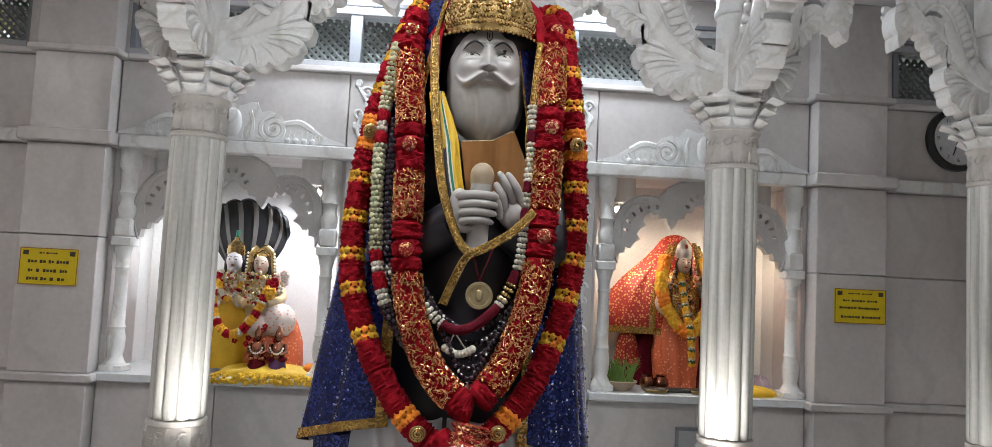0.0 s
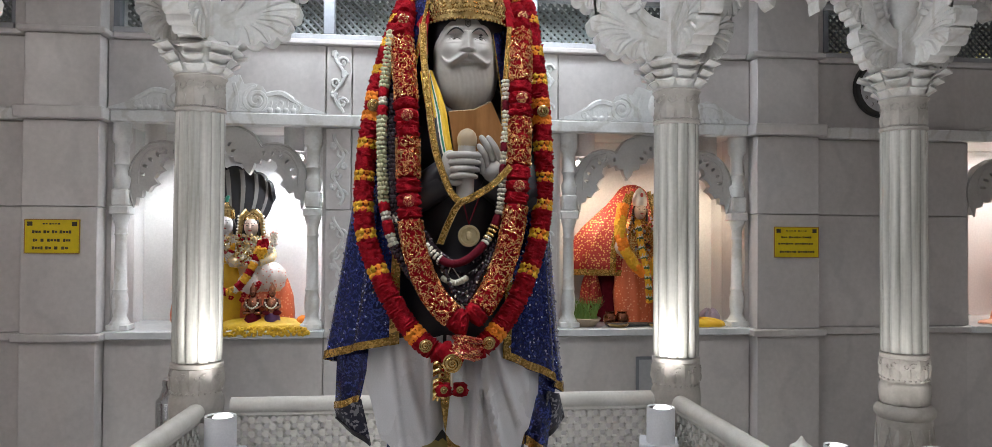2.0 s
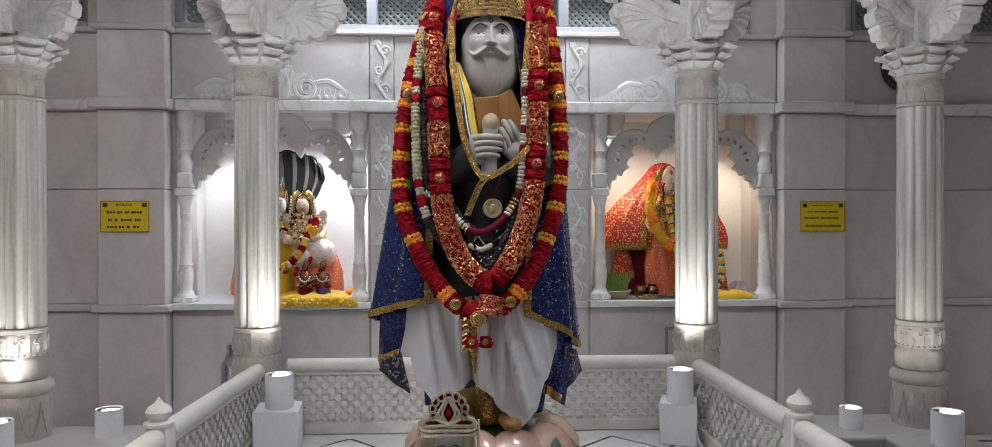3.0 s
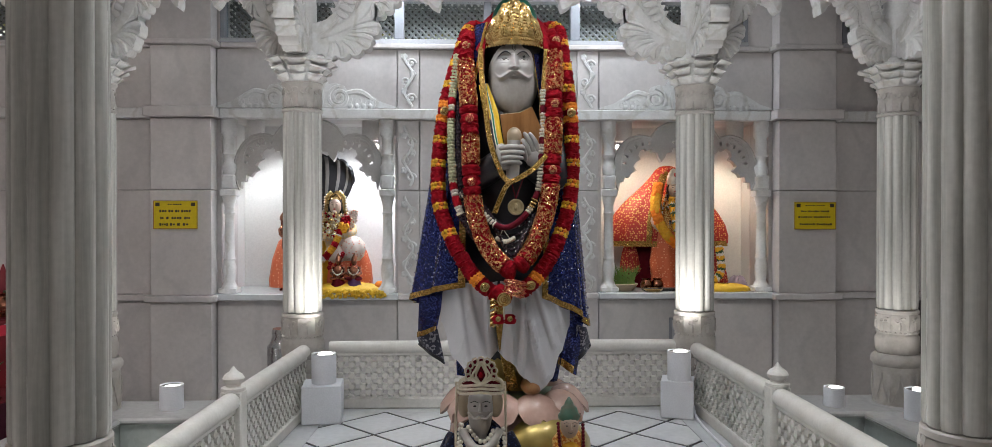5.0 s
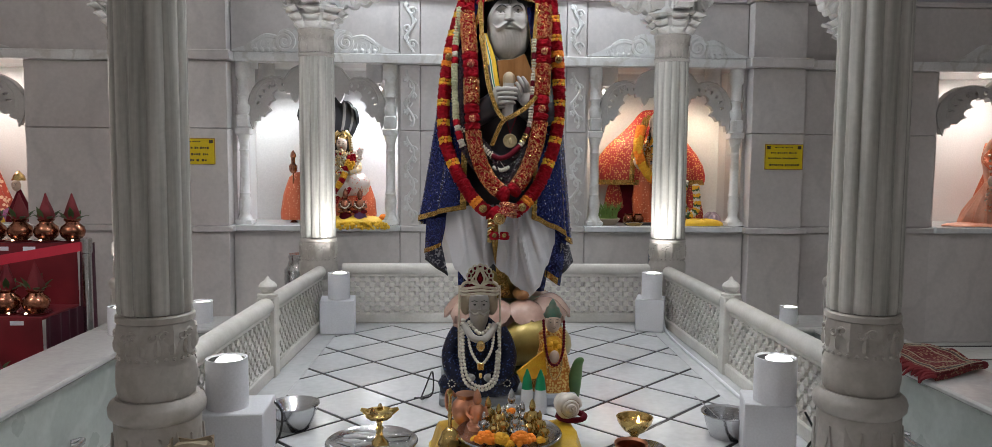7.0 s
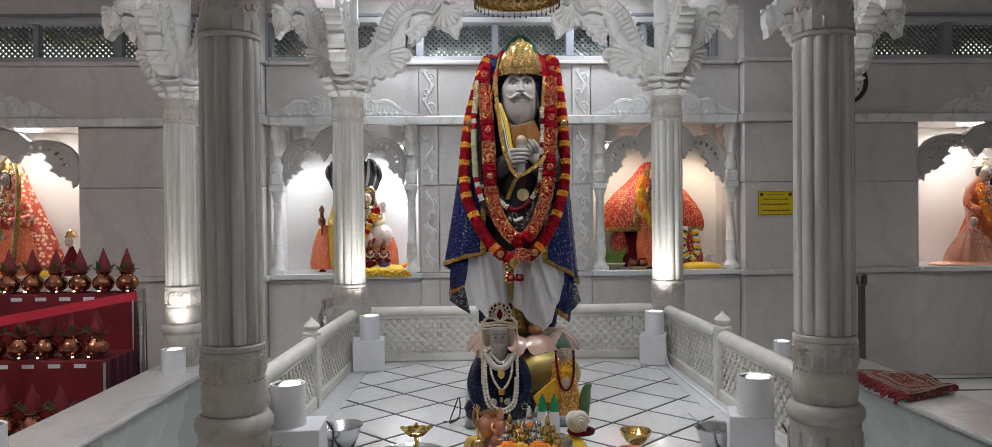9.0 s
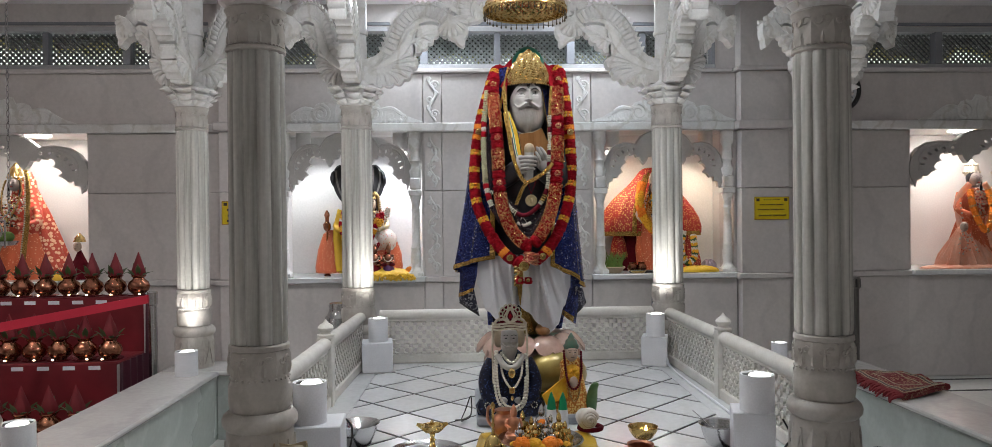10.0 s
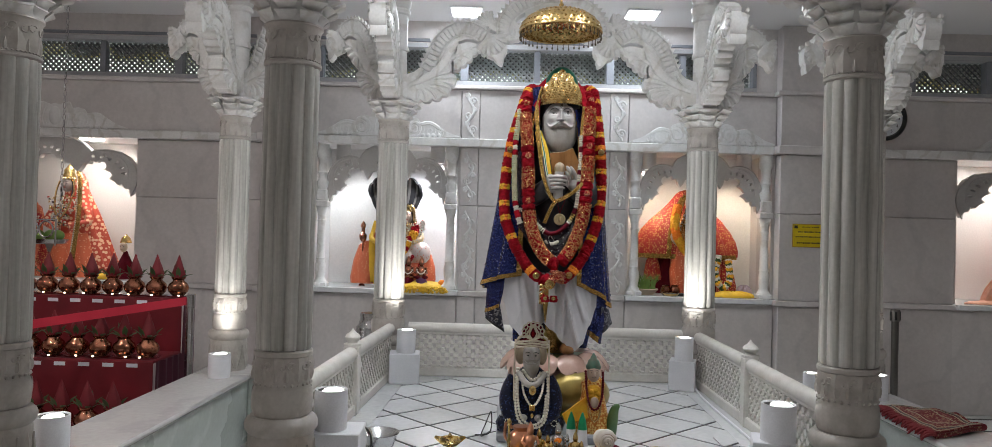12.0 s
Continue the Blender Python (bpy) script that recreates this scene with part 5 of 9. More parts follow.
for row in range(11):
    v = 0.06 + 0.088 * row
    for k in range(46):
        a = math.pi * (1.0 + (k + 0.5 * (row % 2) + random.uniform(-0.2, 0.2)) / 46)
        top = crown_top(a)
        z = 1.618 + (top - 1.628) * v
        r = 0.1275 + 0.012 * v - 0.034 * v * v
        w = random.uniform(0.0038, 0.0056)
        beads.ball((r * math.cos(a), r * 1.02 * math.sin(a), z), (w, w, w * random.uniform(0.8, 1.3)), 0, 6, 4)
part("crown_beading", beads, GOLD, cr, "raised gilt beads")
part("cap", Solid().ball((0.005, 0.0, 1.690), (0.092, 0.092, 0.128), 0, 20, 12), TEAL, cr, "green cloth cap")


def wrap(u, v):
    """The sequinned shawl: from the head's back down both sides, open in front."""
    gap_r, gap_l = 34 - 11 * v ** 1.5, 34 - 7 * v ** 1.5
    deg = -90 + gap_r + (360 - gap_r - gap_l) * u
    a = math.radians(deg)
    t = v
    side = math.cos(a)
    if deg < 0:
        zb = 0.695 - 0.122 * min(1.0, (deg + 67) / 58)
    elif deg > 180:
        zb = 0.665 + 0.069 * (deg - 180) / 63
    else:
        zb = 0.573 + 0.092 * deg / 180
    z = 1.70 + (zb - 1.70) * t
    spread = 0.125 if side < 0 else 0.082
    rx = 0.125 + 0.100 * min(1, t * 2.4) ** 0.8 + spread * t ** 1.3
    ry = 0.12 + 0.05 * min(1, t * 2.4) + 0.005 * t
    fold = 1 + (0.010 + 0.022 * t) * math.sin(11 * a + 2 * t) + 0.012 * t * math.sin(23 * a)
    return (0.01 + rx * fold * math.cos(a), 0.02 + ry * fold * math.sin(a), z)


shawl = thing("shawl", "dark blue sequinned shawl with gold border draped over the statue", "shawl")
part("cloth", Solid().sheet(120, 40, wrap, 0.004), SHAWL, shawl)
GLINT = shader("silver_blue_sequin", (0.55, 0.60, 0.85), 0.12, 1.0, scale=40, amount=0.4, bump=0)
random.seed(88)
gl = Solid()
for k in range(3200):
    u, v = random.random(), random.uniform(0.25, 0.97)
    p = Vector(wrap(u, v))
    out = Vector((p.x - 0.01, (p.y - 0.02) * 1.6, 0)).normalized()
    nrm = (out + Vector((random.uniform(-0.7, 0.7), random.uniform(-0.7, 0.7), random.uniform(-0.7, 0.7)))).normalized()
    s1 = nrm.orthogonal().normalized() * random.choice((0.0022, 0.0026, 0.0036))
    s2 = nrm.cross(s1)
    c = p + out * 0.007
    gl.put([c + s1, c + s2, c - s1, c - s2, c + nrm * 0.0008, c - nrm * 0.0008], [(0, 1, 4), (1, 2, 4), (2, 3, 4), (3, 0, 4), (1, 0, 5), (2, 1, 5), (3, 2, 5), (0, 3, 5)])
tagged(part("sequin", gl, GLINT, shawl, "loose silver-blue sequins"), kind="stuff")


def veil(u, v):
    a = math.radians(-55 + 290 * u)
    z = 1.775 - 0.26 * v
    r = 0.06 + 0.13 * math.sin(math.pi / 2 * min(1, v * 1.3)) * (1 + 0.04 * math.sin(13 * a))
    return (0.035 + r * math.cos(a), 0.035 + 0.85 * r * math.sin(a), z)


single("red_veil", Solid().sheet(50, 12, veil, 0.004), RED, "red cloth veil over the back of the statue's head", "veil")


def hem(u, v):
    p = Vector(wrap(u, 1.0))
    q = Vector(wrap(u, 0.978))
    d = Vector((p.x - 0.02, p.y - 0.02, 0)).normalized() * 0.0085
    return p + (q - p) * v + d


part("gold_border", Solid().sheet(120, 2, hem, 0.003), ZARI, shawl, "gold zari border")


def front_edge(s):
    def at(u, v):
        e = 0.0 if s < 0 else 1.0
        p = Vector(wrap(e, u))
        q = Vector(wrap(abs(e - 0.014), u))
        return p + (q - p) * v + Vector((0, -0.005, 0))
    return at


for s in (-1, 1):
    part("gold_border", Solid().sheet(40, 2, front_edge(s), 0.003), ZARI, shawl)


def lower(side):
    """The lower folds of the shawl at its sides, under the first hem."""
    def at(u, v):
        if side < 0:
            a, b, c, d = Vector((-0.225, -0.06, 0.70)), Vector((-0.318, 0.0, 0.68)), Vector((-0.255, -0.05, 0.565)), Vector((-0.326, 0.03, 0.53))
        else:
            a, b, c, d = Vector((0.225, -0.06, 0.64)), Vector((0.300, -0.01, 0.60)), Vector((0.205, -0.03, 0.435)), Vector((0.275, 0.0, 0.385))
        p = (a * (1 - u) + b * u) * (1 - v) + (c * (1 - u) + d * u) * v
        return p + Vector((0, 0.012 * math.sin(7 * u) * v, 0))
    return at


def net(side):
    def at(u, v):
        if side < 0:
            a, b, c, d = Vector((-0.250, -0.04, 0.57)), Vector((-0.328, 0.03, 0.535)), Vector((-0.222, -0.02, 0.435)), Vector((-0.322, 0.04, 0.50))
        else:
            a, b, c, d = Vector((0.270, -0.05, 0.585)), Vector((0.312, 0.0, 0.57)), Vector((0.275, 0.02, 0.425)), Vector((0.340, 0.04, 0.49))
        p = (a * (1 - u) + b * u) * (1 - v) + (c * (1 - u) + d * u) * v
        return p + Vector((0, 0.010 * math.sin(6 * u + 2 * v), 0))
    return at


for s in (-1, 1):
    fold = part("lower_fold", Solid().sheet(16, 10, lower(s), 0.004), SHAWL, shawl, "lower sequinned fold")

    def band(u, v, s=s):
        p, q = Vector(lower(s)(u, 1.0)), Vector(lower(s)(u, 0.86))
        return p + (q - p) * v + Vector((0, -0.006, 0))
    part("gold_border", Solid().sheet(16, 2, band, 0.003), ZARI, fold)
    lining = part("net_lining", Solid().sheet(14, 8, net(s), 0.003), NET, shawl, "navy net lining")

    def rim(u, v, s=s):
        p, q = Vector(net(s)(u, 1.0)), Vector(net(s)(u, 0.86))
        return p + (q - p) * v + Vector((0, -0.005, 0))
    part("dark_border", Solid().sheet(14, 2, rim, 0.004), ROBE, lining)

# blue cloth that falls behind the legs to the lotus
g = Solid()
for s in (-1, 1):
    def at(u, v, s=s):
        z = 0.66 - (0.30 if s > 0 else 0.28) * v
        x = 0.02 + s * (0.235 - 0.045 * v) + s * 0.0 - s * 0.12 * (1 - u) * 1.0
        return (x + 0.008 * math.sin(18 * u + 5 * v), 0.03 + 0.02 * math.sin(14 * u), z)
    g.sheet(10, 10, at, 0.004)
single("hanging_cloth", g, SHAWL, "dark blue sequinned cloth hanging behind the statue's legs", "cloth")


def dhoti(u, v):
    x = -0.245 + 0.50 * u
    tips = [(0.0, 0.60), (0.10, 0.47), (0.22, 0.425), (0.34, 0.47), (0.43, 0.50), (0.52, 0.47), (0.64, 0.41), (0.74, 0.368), (0.84, 0.40), (0.92, 0.49), (1.0, 0.58)]
    for (a, za), (b, zb) in zip(tips, tips[1:]):
        if a <= u <= b:
            k = (u - a) / (b - a)
            k = k * k * (3 - 2 * k)
            zt = za + (zb - za) * k
            break
    top = 0.755 - 0.01 * abs(2 * u - 1)
    z = top + (zt - top) * v
    xx = 0.02 + (x - 0.02) * (0.90 + 0.10 * v) - 0.03 * v * v * (u - 0.5)
    d = 0.155 * math.sqrt(max(0.02, 1 - ((x - 0.01) / 0.275) ** 2))
    pleat = 0.012 * math.sin(8.5 * u + 2.2 * v + 0.6) * v + 0.022 * math.exp(-((u - 0.24) / 0.10) ** 2) * v + 0.035 * math.exp(-((u - 0.70 - 0.06 * v) / 0.11) ** 2) * v
    for c0, c1, w_, amp in ((0.60, 0.80, 0.020, 0.026), (0.66, 0.60, 0.016, 0.018), (0.72, 0.93, 0.018, 0.016), (0.52, 0.55, 0.014, 0.014), (0.10, 0.22, 0.022, 0.014), (0.18, 0.34, 0.020, 0.012), (0.34, 0.37, 0.016, 0.012), (0.86, 0.97, 0.018, 0.010)):
        pleat += amp * math.exp(-((u - c0 - (c1 - c0) * v) / w_) ** 2) * (0.35 + 0.65 * math.sin(math.pi * min(1.0, 0.15 + 0.8 * v)))
    gap = 0.045 * math.exp(-((u - 0.435) / 0.035) ** 2)
    return (xx, -d - pleat + gap + 0.005, z)


single("white_satin_cloth", Solid().sheet(90, 40, dhoti, 0.004), SATIN, "white satin cloth wrapped round the statue's legs", "cloth", sharp=60)
part("sash", Solid().tube(curve([(-0.02, -0.15, 0.70), (-0.015, -0.135, 0.60), (0.0, -0.125, 0.50), (0.02, -0.12, 0.40), (0.03, -0.11, 0.36)], 6), 0.020, 8, flat=0.25, face=(0, -1, 0)), ZARI, shawl, "narrow gold sash between the legs")

# gold scarf edging
sc = thing("gold_scarf", "gold brocade scarf crossed over the statue's chest", "scarf")
def ribbon(pts, w, mats, label=""):
    part("scarf_band", Solid().tube(curve(pts, 6), w, 8, flat=0.22, face=(0, -1, 0)), mats, sc, label)


EDGES = (([F(-0.088, 1.60, -0.11), F(-0.084, 1.50, -0.125), F(-0.070, 1.377, -0.15), F(-0.050, 1.253, -0.18), F(-0.012, 1.15, -0.195), F(0.014, 1.118, -0.205)], 0.0090),
         ([F(0.150, 1.60, -0.10), F(0.142, 1.48, -0.12), F(0.135, 1.38, -0.14), F(0.142, 1.30, -0.15)], 0.0065),
         ([F(0.158, 1.215, -0.195), F(0.11, 1.165, -0.212), F(0.055, 1.13, -0.215), F(0.014, 1.108, -0.215), F(-0.012, 1.06, -0.2), F(-0.036, 1.000, -0.19)], 0.0090))
for line, w in EDGES:
    ribbon(line, w, ZARI)
    for off in (-1, 1):
        part("scarf_piping", Solid().tube([p + Vector((off * w * 0.95, -0.002, 0)) for p in curve(line, 6)], 0.0013, 5), GOLD, sc)
ribbon([F(-0.082, 1.47, -0.125), F(-0.066, 1.37, -0.143), F(-0.048, 1.28, -0.152), F(-0.035, 1.22, -0.152)], 0.0125, BRIGHTYELLOW, "yellow band")
ribbon([F(-0.028, 1.335, -0.138), F(-0.020, 1.29, -0.143), F(-0.014, 1.24, -0.143)], 0.007, OLDGOLD, "gold inner band")

STRIPES = ((0.009, 0.0155, ROBE, "black stripe"), (0.0155, 0.019, PEARL, "cream stripe"), (0.019, 0.0245, TEAL, "green stripe"), (0.0245, 0.0275, PEARL, "cream stripe"), (0.0275, 0.046, BRIGHTYELLOW, "yellow satin fold"))
edge_line = curve(EDGES[0][0], 10)
for a, b, m_, lab in STRIPES:
    def stripe(u, v, a=a, b=b):
        p = edge_line[int(12 + 23 * v)]
        grow = 0.45 + 0.55 * min(1.0, 2.2 * v)
        x = (a + (b - a) * u) * grow
        return p + Vector((x, 0.012 + 0.22 * x - 0.0035 * math.sin(260 * x) * (b > 0.04), 0.010 * math.sin(3 * v)))
    part("scarf_stripe", Solid().sheet(8, 22, stripe, 0.003), m_, sc, lab)
md = thing("pendant", "round gold medallion hanging on a thin cord", "pendant")
c = F(0.043, 1.022, -0.19)
part("medallion", Solid().lathe([(-0.004, 0.028), (0.0, 0.029), (0.004, 0.028), (0.0045, 0.022), (0.003, 0.021), (0.003, 0.0)], 28, mat=Matrix.Translation(c) @ pose(0, 0, 0, 90, 0, 0)).ball(tuple(c + Vector((0, -0.004, 0))), (0.008, 0.005, 0.013), 0, 8, 6), shader("worn_medal", (0.62, 0.52, 0.32), 0.42, 0.6, second=(0.40, 0.31, 0.15), scale=60, amount=0.9, bump=0.4), md)
part("cord", Solid().tube([c + Vector((0, 0, 0.03)), F(0.025, 1.12, -0.2)], 0.0018, 5).tube([c + Vector((0, 0, 0.03)), F(0.075, 1.14, -0.2)], 0.0018, 5), MAROON, md)


# ---- garlands ----
def ruffle(pts, r, rough, n=14, step=0.0045, frill=0.0):
    """A fuzzy roll of petals along a line."""
    g = Solid()
    P = resample(pts, step)
    if len(P) < 3:
        P = [pts[0], (pts[0] + pts[-1]) / 2, pts[-1]]
    v, f = [], []
    ref = Vector((0, -1, 0))
    for i, p in enumerate(P):
        d = (P[min(i + 1, len(P) - 1)] - P[max(i - 1, 0)]).normalized()
        s = d.cross(ref)
        s = s.normalized() if s.length > 1e-5 else Vector((1, 0, 0))
        u = s.cross(d)
        end = 0.80 if i in (0, len(P) - 1) else 1.0
        for k in range(n):
            a = 2 * math.pi * (k + 0.5 * (i % 2)) / n
            rr = r * end * (1 - frill * (i % 2) + 0.5 * frill * math.sin(7 * a + 2.3 * (i // 2))) * (1 + random.uniform(-rough, rough))
            v.append(p + s * rr * math.cos(a) + u * rr * math.sin(a))
    for i in range(len(P) - 1):
        for k in range(n):
            a, b = i * n + k, i * n + (k + 1) % n
            f.append((a, b, b + n, a + n))
    f.append(tuple(range(n))[::-1])
    f.append(tuple(range((len(P) - 1) * n, len(P) * n)))
    return g.put(v, f)


def knobs(pts, r, ball, n, mat_slots=(0,), jitter=0.2):
    """Blossoms or beads set round a line in rings."""
    g = Solid()
    ref = Vector((0, -1, 0))
    for i, p in enumerate(pts):
        d = (pts[min(i + 1, len(pts) - 1)] - pts[max(i - 1, 0)]).normalized()
        s = d.cross(ref).normalized()
        u = s.cross(d)
        for k in range(n):
            a = 2 * math.pi * (k + 0.5 * (i % 2)) / n
            q = p + s * r * math.cos(a) + u * r * math.sin(a)
            b = ball * random.uniform(1 - jitter, 1 + jitter)
            g.ball(tuple(q), (b, b, b), mat_slots[k % len(mat_slots)], 6, 5)
    return g


def tuft(pts, r, ball, n, slots=(0,)):
    """Cloth blossoms, each a crumpled rosette, in rings round a line."""
    g = Solid()
    ref = Vector((0, -1, 0))
    for i, p in enumerate(pts):
        d = (pts[-1] - pts[0]).normalized()
        s = d.cross(ref).normalized()
        u = s.cross(d)
        for k in range(n):
            a = 2 * math.pi * (k + 0.5 * (i % 2)) / n
            nrm = s * math.cos(a) + u * math.sin(a)
            tan = d.cross(nrm)
            q = p + nrm * r
            v, f = [q + nrm * ball * 0.75], []
            for m in range(10):
                b = 2 * math.pi * m / 10
                w = ball * (1.15 if m % 2 else 0.72) * random.uniform(0.85, 1.15)
                v.append(q + (d * math.cos(b) + tan * math.sin(b)) * w + nrm * ball * (0.15 if m % 2 else 0.45))
            v.append(q - nrm * ball * 0.4)
            f += [(0, 1 + m, 1 + (m + 1) % 10) for m in range(10)] + [(11, 1 + (m + 1) % 10, 1 + m) for m in range(10)]
            g.put(v, f, slots[(k + i) % len(slots)])
    return g


def curls(pts, r, n):
    """Small loops of tinsel thread scattered over a roll."""
    g = Solid()
    ref = Vector((0, -1, 0))
    for k in range(n):
        i = random.randrange(1, len(pts) - 1)
        p = pts[i]
        d = (pts[i + 1] - pts[i - 1]).normalized()
        s = d.cross(ref).normalized()
        u = s.cross(d)
        a = random.uniform(0, 2 * math.pi)
        nrm = s * math.cos(a) + u * math.sin(a)
        tan = d.cross(nrm)
        q = p + nrm * r * 0.98
        b, w = random.uniform(0, 6.28), random.uniform(0.0032, 0.0060)
        e1, e2 = d * math.cos(b) + tan * math.sin(b), nrm * 0.8 + (d * math.sin(b) - tan * math.cos(b)) * 0.5
        g.tube([q + e1 * w * math.cos(t) + e2 * w * 0.7 * math.sin(t) for t in (0.0, 0.9, 1.8, 2.7, 3.6, 4.5)], 0.0011, 3, caps=False)
    return g


TINSEL = shader("gold_tinsel", (0.88, 0.52, 0.26), 0.25, 1.0, second=(0.75, 0.30, 0.12), scale=60, amount=0.9, bump=0)


def rosette(c, r):
    g = Solid()
    pts = []
    for k in range(40):
        t = k / 40
        a = 2 * math.pi * 3 * t
        pts.append((c[0] + r * (1 - 0.9 * t) * math.cos(a), c[1] - 0.010 * t - 0.004, c[2] + r * (1 - 0.9 * t) * math.sin(a)))
    g.tube(pts, r * 0.14, 6)
    g.lathe([(0, r), (0.006, r), (0.008, r * 0.5)], 14, mat=Matrix.Translation(c) @ pose(0, 0, 0, 90, 0, 0))
    return g


def garland(label, pts, r, pattern, category="garland", group="statue garlands"):
    """A garland along a line: sections in turn, each (kind, length)."""
    t = thing("garland", label, category, group=group)
    line = resample([Vector(p) for p in curve(pts, 10)], 0.004)
    at, k = 0, 0
    while at < len(line) - 3:
        kind, length = pattern[k % len(pattern)]
        n = max(3, round(length / 0.004 * (random.uniform(0.86, 1.14) if length > 0.03 else 1.0)))
        seg = line[at:at + n + 1]
        if len(seg) >= 3:
            mid = seg[len(seg) // 2]
            if kind == "red":
                part("red_roll", ruffle(seg, r, 0.17, 26, 0.0042, 0.10), RED, t, sharp=80)
            elif kind == "maroon":
                part("maroon_roll", ruffle(seg, r * 0.9, 0.05), MAROON, t, sharp=80)
            elif kind == "spark":
                roll = part("gold_thread_roll", ruffle(seg, r * 0.93, 0.12, 20), RED, t, "red roll bound with gold thread", sharp=60)
                tagged(part("gold_thread", curls(seg, r, round(length * 5800)), TINSEL, roll), kind="stuff")
            elif kind == "yellow":
                tagged(part("marigold_band", tuft([seg[0], seg[-1]], r * 0.84, r * 0.33, 10, (0, 0, 0, 1)), [MARIGOLD, ORANGE], t, sharp=15), kind="stuff")
            elif kind == "orange":
                tagged(part("orange_band", tuft([seg[0], seg[-1]], r * 0.84, r * 0.36, 11), ORANGE, t, sharp=15), kind="stuff")
            elif kind == "blossom":
                tagged(part("marigold_head", knobs([seg[0], mid, seg[-1]], r * 0.62, r * 0.48, 8), MARIGOLD, t), kind="stuff")
            elif kind == "orangeblossom":
                tagged(part("marigold_head", knobs([seg[0], mid, seg[-1]], r * 0.62, r * 0.48, 8), ORANGE, t), kind="stuff")
            elif kind == "leafball":
                tagged(part("leaf_knot", knobs([seg[0], mid, seg[-1]], r * 0.55, r * 0.5, 7), LEAF, t), kind="stuff")
            elif kind == "pearls":
                tagged(part("pearl_roll", knobs(seg[::3], r * 0.6, r * 0.42, 6), PEARL, t), kind="stuff")
            elif kind == "seeds":
                tagged(part("seed_bead_roll", knobs(seg[::3], r * 0.7, r * 0.42, 6), SEEDS, t), kind="stuff")
            elif kind == "beads":
                tagged(part("dark_bead_roll", knobs(seg[::3], r * 0.55, r * 0.5, 5), BEADS, t), kind="stuff")
            elif kind == "gold":
                tagged(part("gold_bead_roll", knobs(seg[::3], r * 0.75, r * 0.35, 8), GOLD, t), kind="stuff")
            elif kind == "rose":
                part("red_roll", ruffle(seg, r, 0.17, 26, 0.0042, 0.10), RED, t, sharp=80)
                part("gold_rosette", rosette(tuple(mid + Vector((0, -r * 0.95, 0))), r * (0.62 if r < 0.028 else 0.48)), GOLD if r < 0.028 else SPARK, t, "ribbon rosette")
        at += n
        k += 1
    return t


random.seed(11)
OL = [Vector((0.02, 0.12, 1.74)), Vector((-0.07, 0.06, 1.705)), F(-0.125, 1.66, -0.01), F(-0.166, 1.56, -0.07), F(-0.205, 1.43, -0.09), F(-0.232, 1.28, -0.10), F(-0.243, 1.144, -0.12), F(-0.235, 1.02, -0.14), F(-0.195, 0.905, -0.17), F(-0.145, 0.81, -0.19), F(-0.085, 0.735, -0.21), F(-0.02, 0.69, -0.225)]
OR = [Vector((0.04, 0.12, 1.74)), Vector((0.13, 0.06, 1.705)), F(0.185, 1.66, -0.01), F(0.212, 1.563, -0.07), F(0.232, 1.43, -0.09), F(0.244, 1.30, -0.10), F(0.248, 1.144, -0.12), F(0.235, 1.02, -0.14), F(0.20, 0.90, -0.17), F(0.16, 0.815, -0.19), F(0.11, 0.745, -0.21), F(0.06, 0.70, -0.225)]
OUTER = [("red", 0.095), ("orange", 0.014), ("rose", 0.05), ("red", 0.05), ("yellow", 0.014), ("red", 0.068), ("yellow", 0.014), ("red", 0.07), ("yellow", 0.014), ("red", 0.068), ("yellow", 0.014), ("red", 0.055), ("orange", 0.012), ("rose", 0.04), ("orange", 0.012), ("red", 0.065), ("yellow", 0.014), ("red", 0.065), ("yellow", 0.014), ("red", 0.065), ("yellow", 0.014), ("red", 0.065), ("yellow", 0.014), ("red", 0.09), ("yellow", 0.014), ("red", 0.07)]
garland("thick red garland with marigold and pearl rings on the statue", OL, 0.0265, OUTER)
garland("thick red garland with marigold and pearl rings on the statue", OR, 0.0265, OUTER)
IL = [Vector((0.0, 0.10, 1.71)), Vector((-0.085, 0.03, 1.68)), F(-0.130, 1.63, -0.04), F(-0.143, 1.56, -0.09), F(-0.132, 1.40, -0.14), F(-0.125, 1.25, -0.17), F(-0.122, 1.12, -0.185), F(-0.108, 1.00, -0.195), F(-0.075, 0.90, -0.205), F(-0.035, 0.835, -0.22), F(0.02, 0.785, -0.235), F(0.045, 0.775, -0.24)]
IR = [Vector((0.06, 0.10, 1.71)), Vector((0.145, 0.03, 1.68)), F(0.178, 1.63, -0.04), F(0.180, 1.56, -0.09), F(0.182, 1.40, -0.14), F(0.180, 1.25, -0.17), F(0.174, 1.12, -0.185), F(0.155, 1.00, -0.195), F(0.12, 0.90, -0.205), F(0.085, 0.835, -0.22), F(0.05, 0.79, -0.235)]
INNER = [("red", 0.055), ("spark", 0.13), ("red", 0.045), ("rose", 0.03), ("red", 0.04), ("spark", 0.16), ("red", 0.03), ("rose", 0.03), ("red", 0.045), ("spark", 0.12), ("red", 0.045), ("rose", 0.034), ("red", 0.03), ("spark", 0.26), ("red", 0.16)]
garland("garland of red and gold-thread rolls round the statue's neck", IL, 0.031, INNER)
garland("garland of red and gold-thread rolls round the statue's neck", IR, 0.031, INNER)
tail = thing("garland_tassel", "red and gold tassel where the garlands meet", "tassel", group="statue garlands")
part("gold_thread_head", ruffle([F(0.045, 0.745, -0.245), F(0.04, 0.715, -0.25), F(0.03, 0.685, -0.25)], 0.036, 0.28, 18), SPARK, tail, sharp=20)
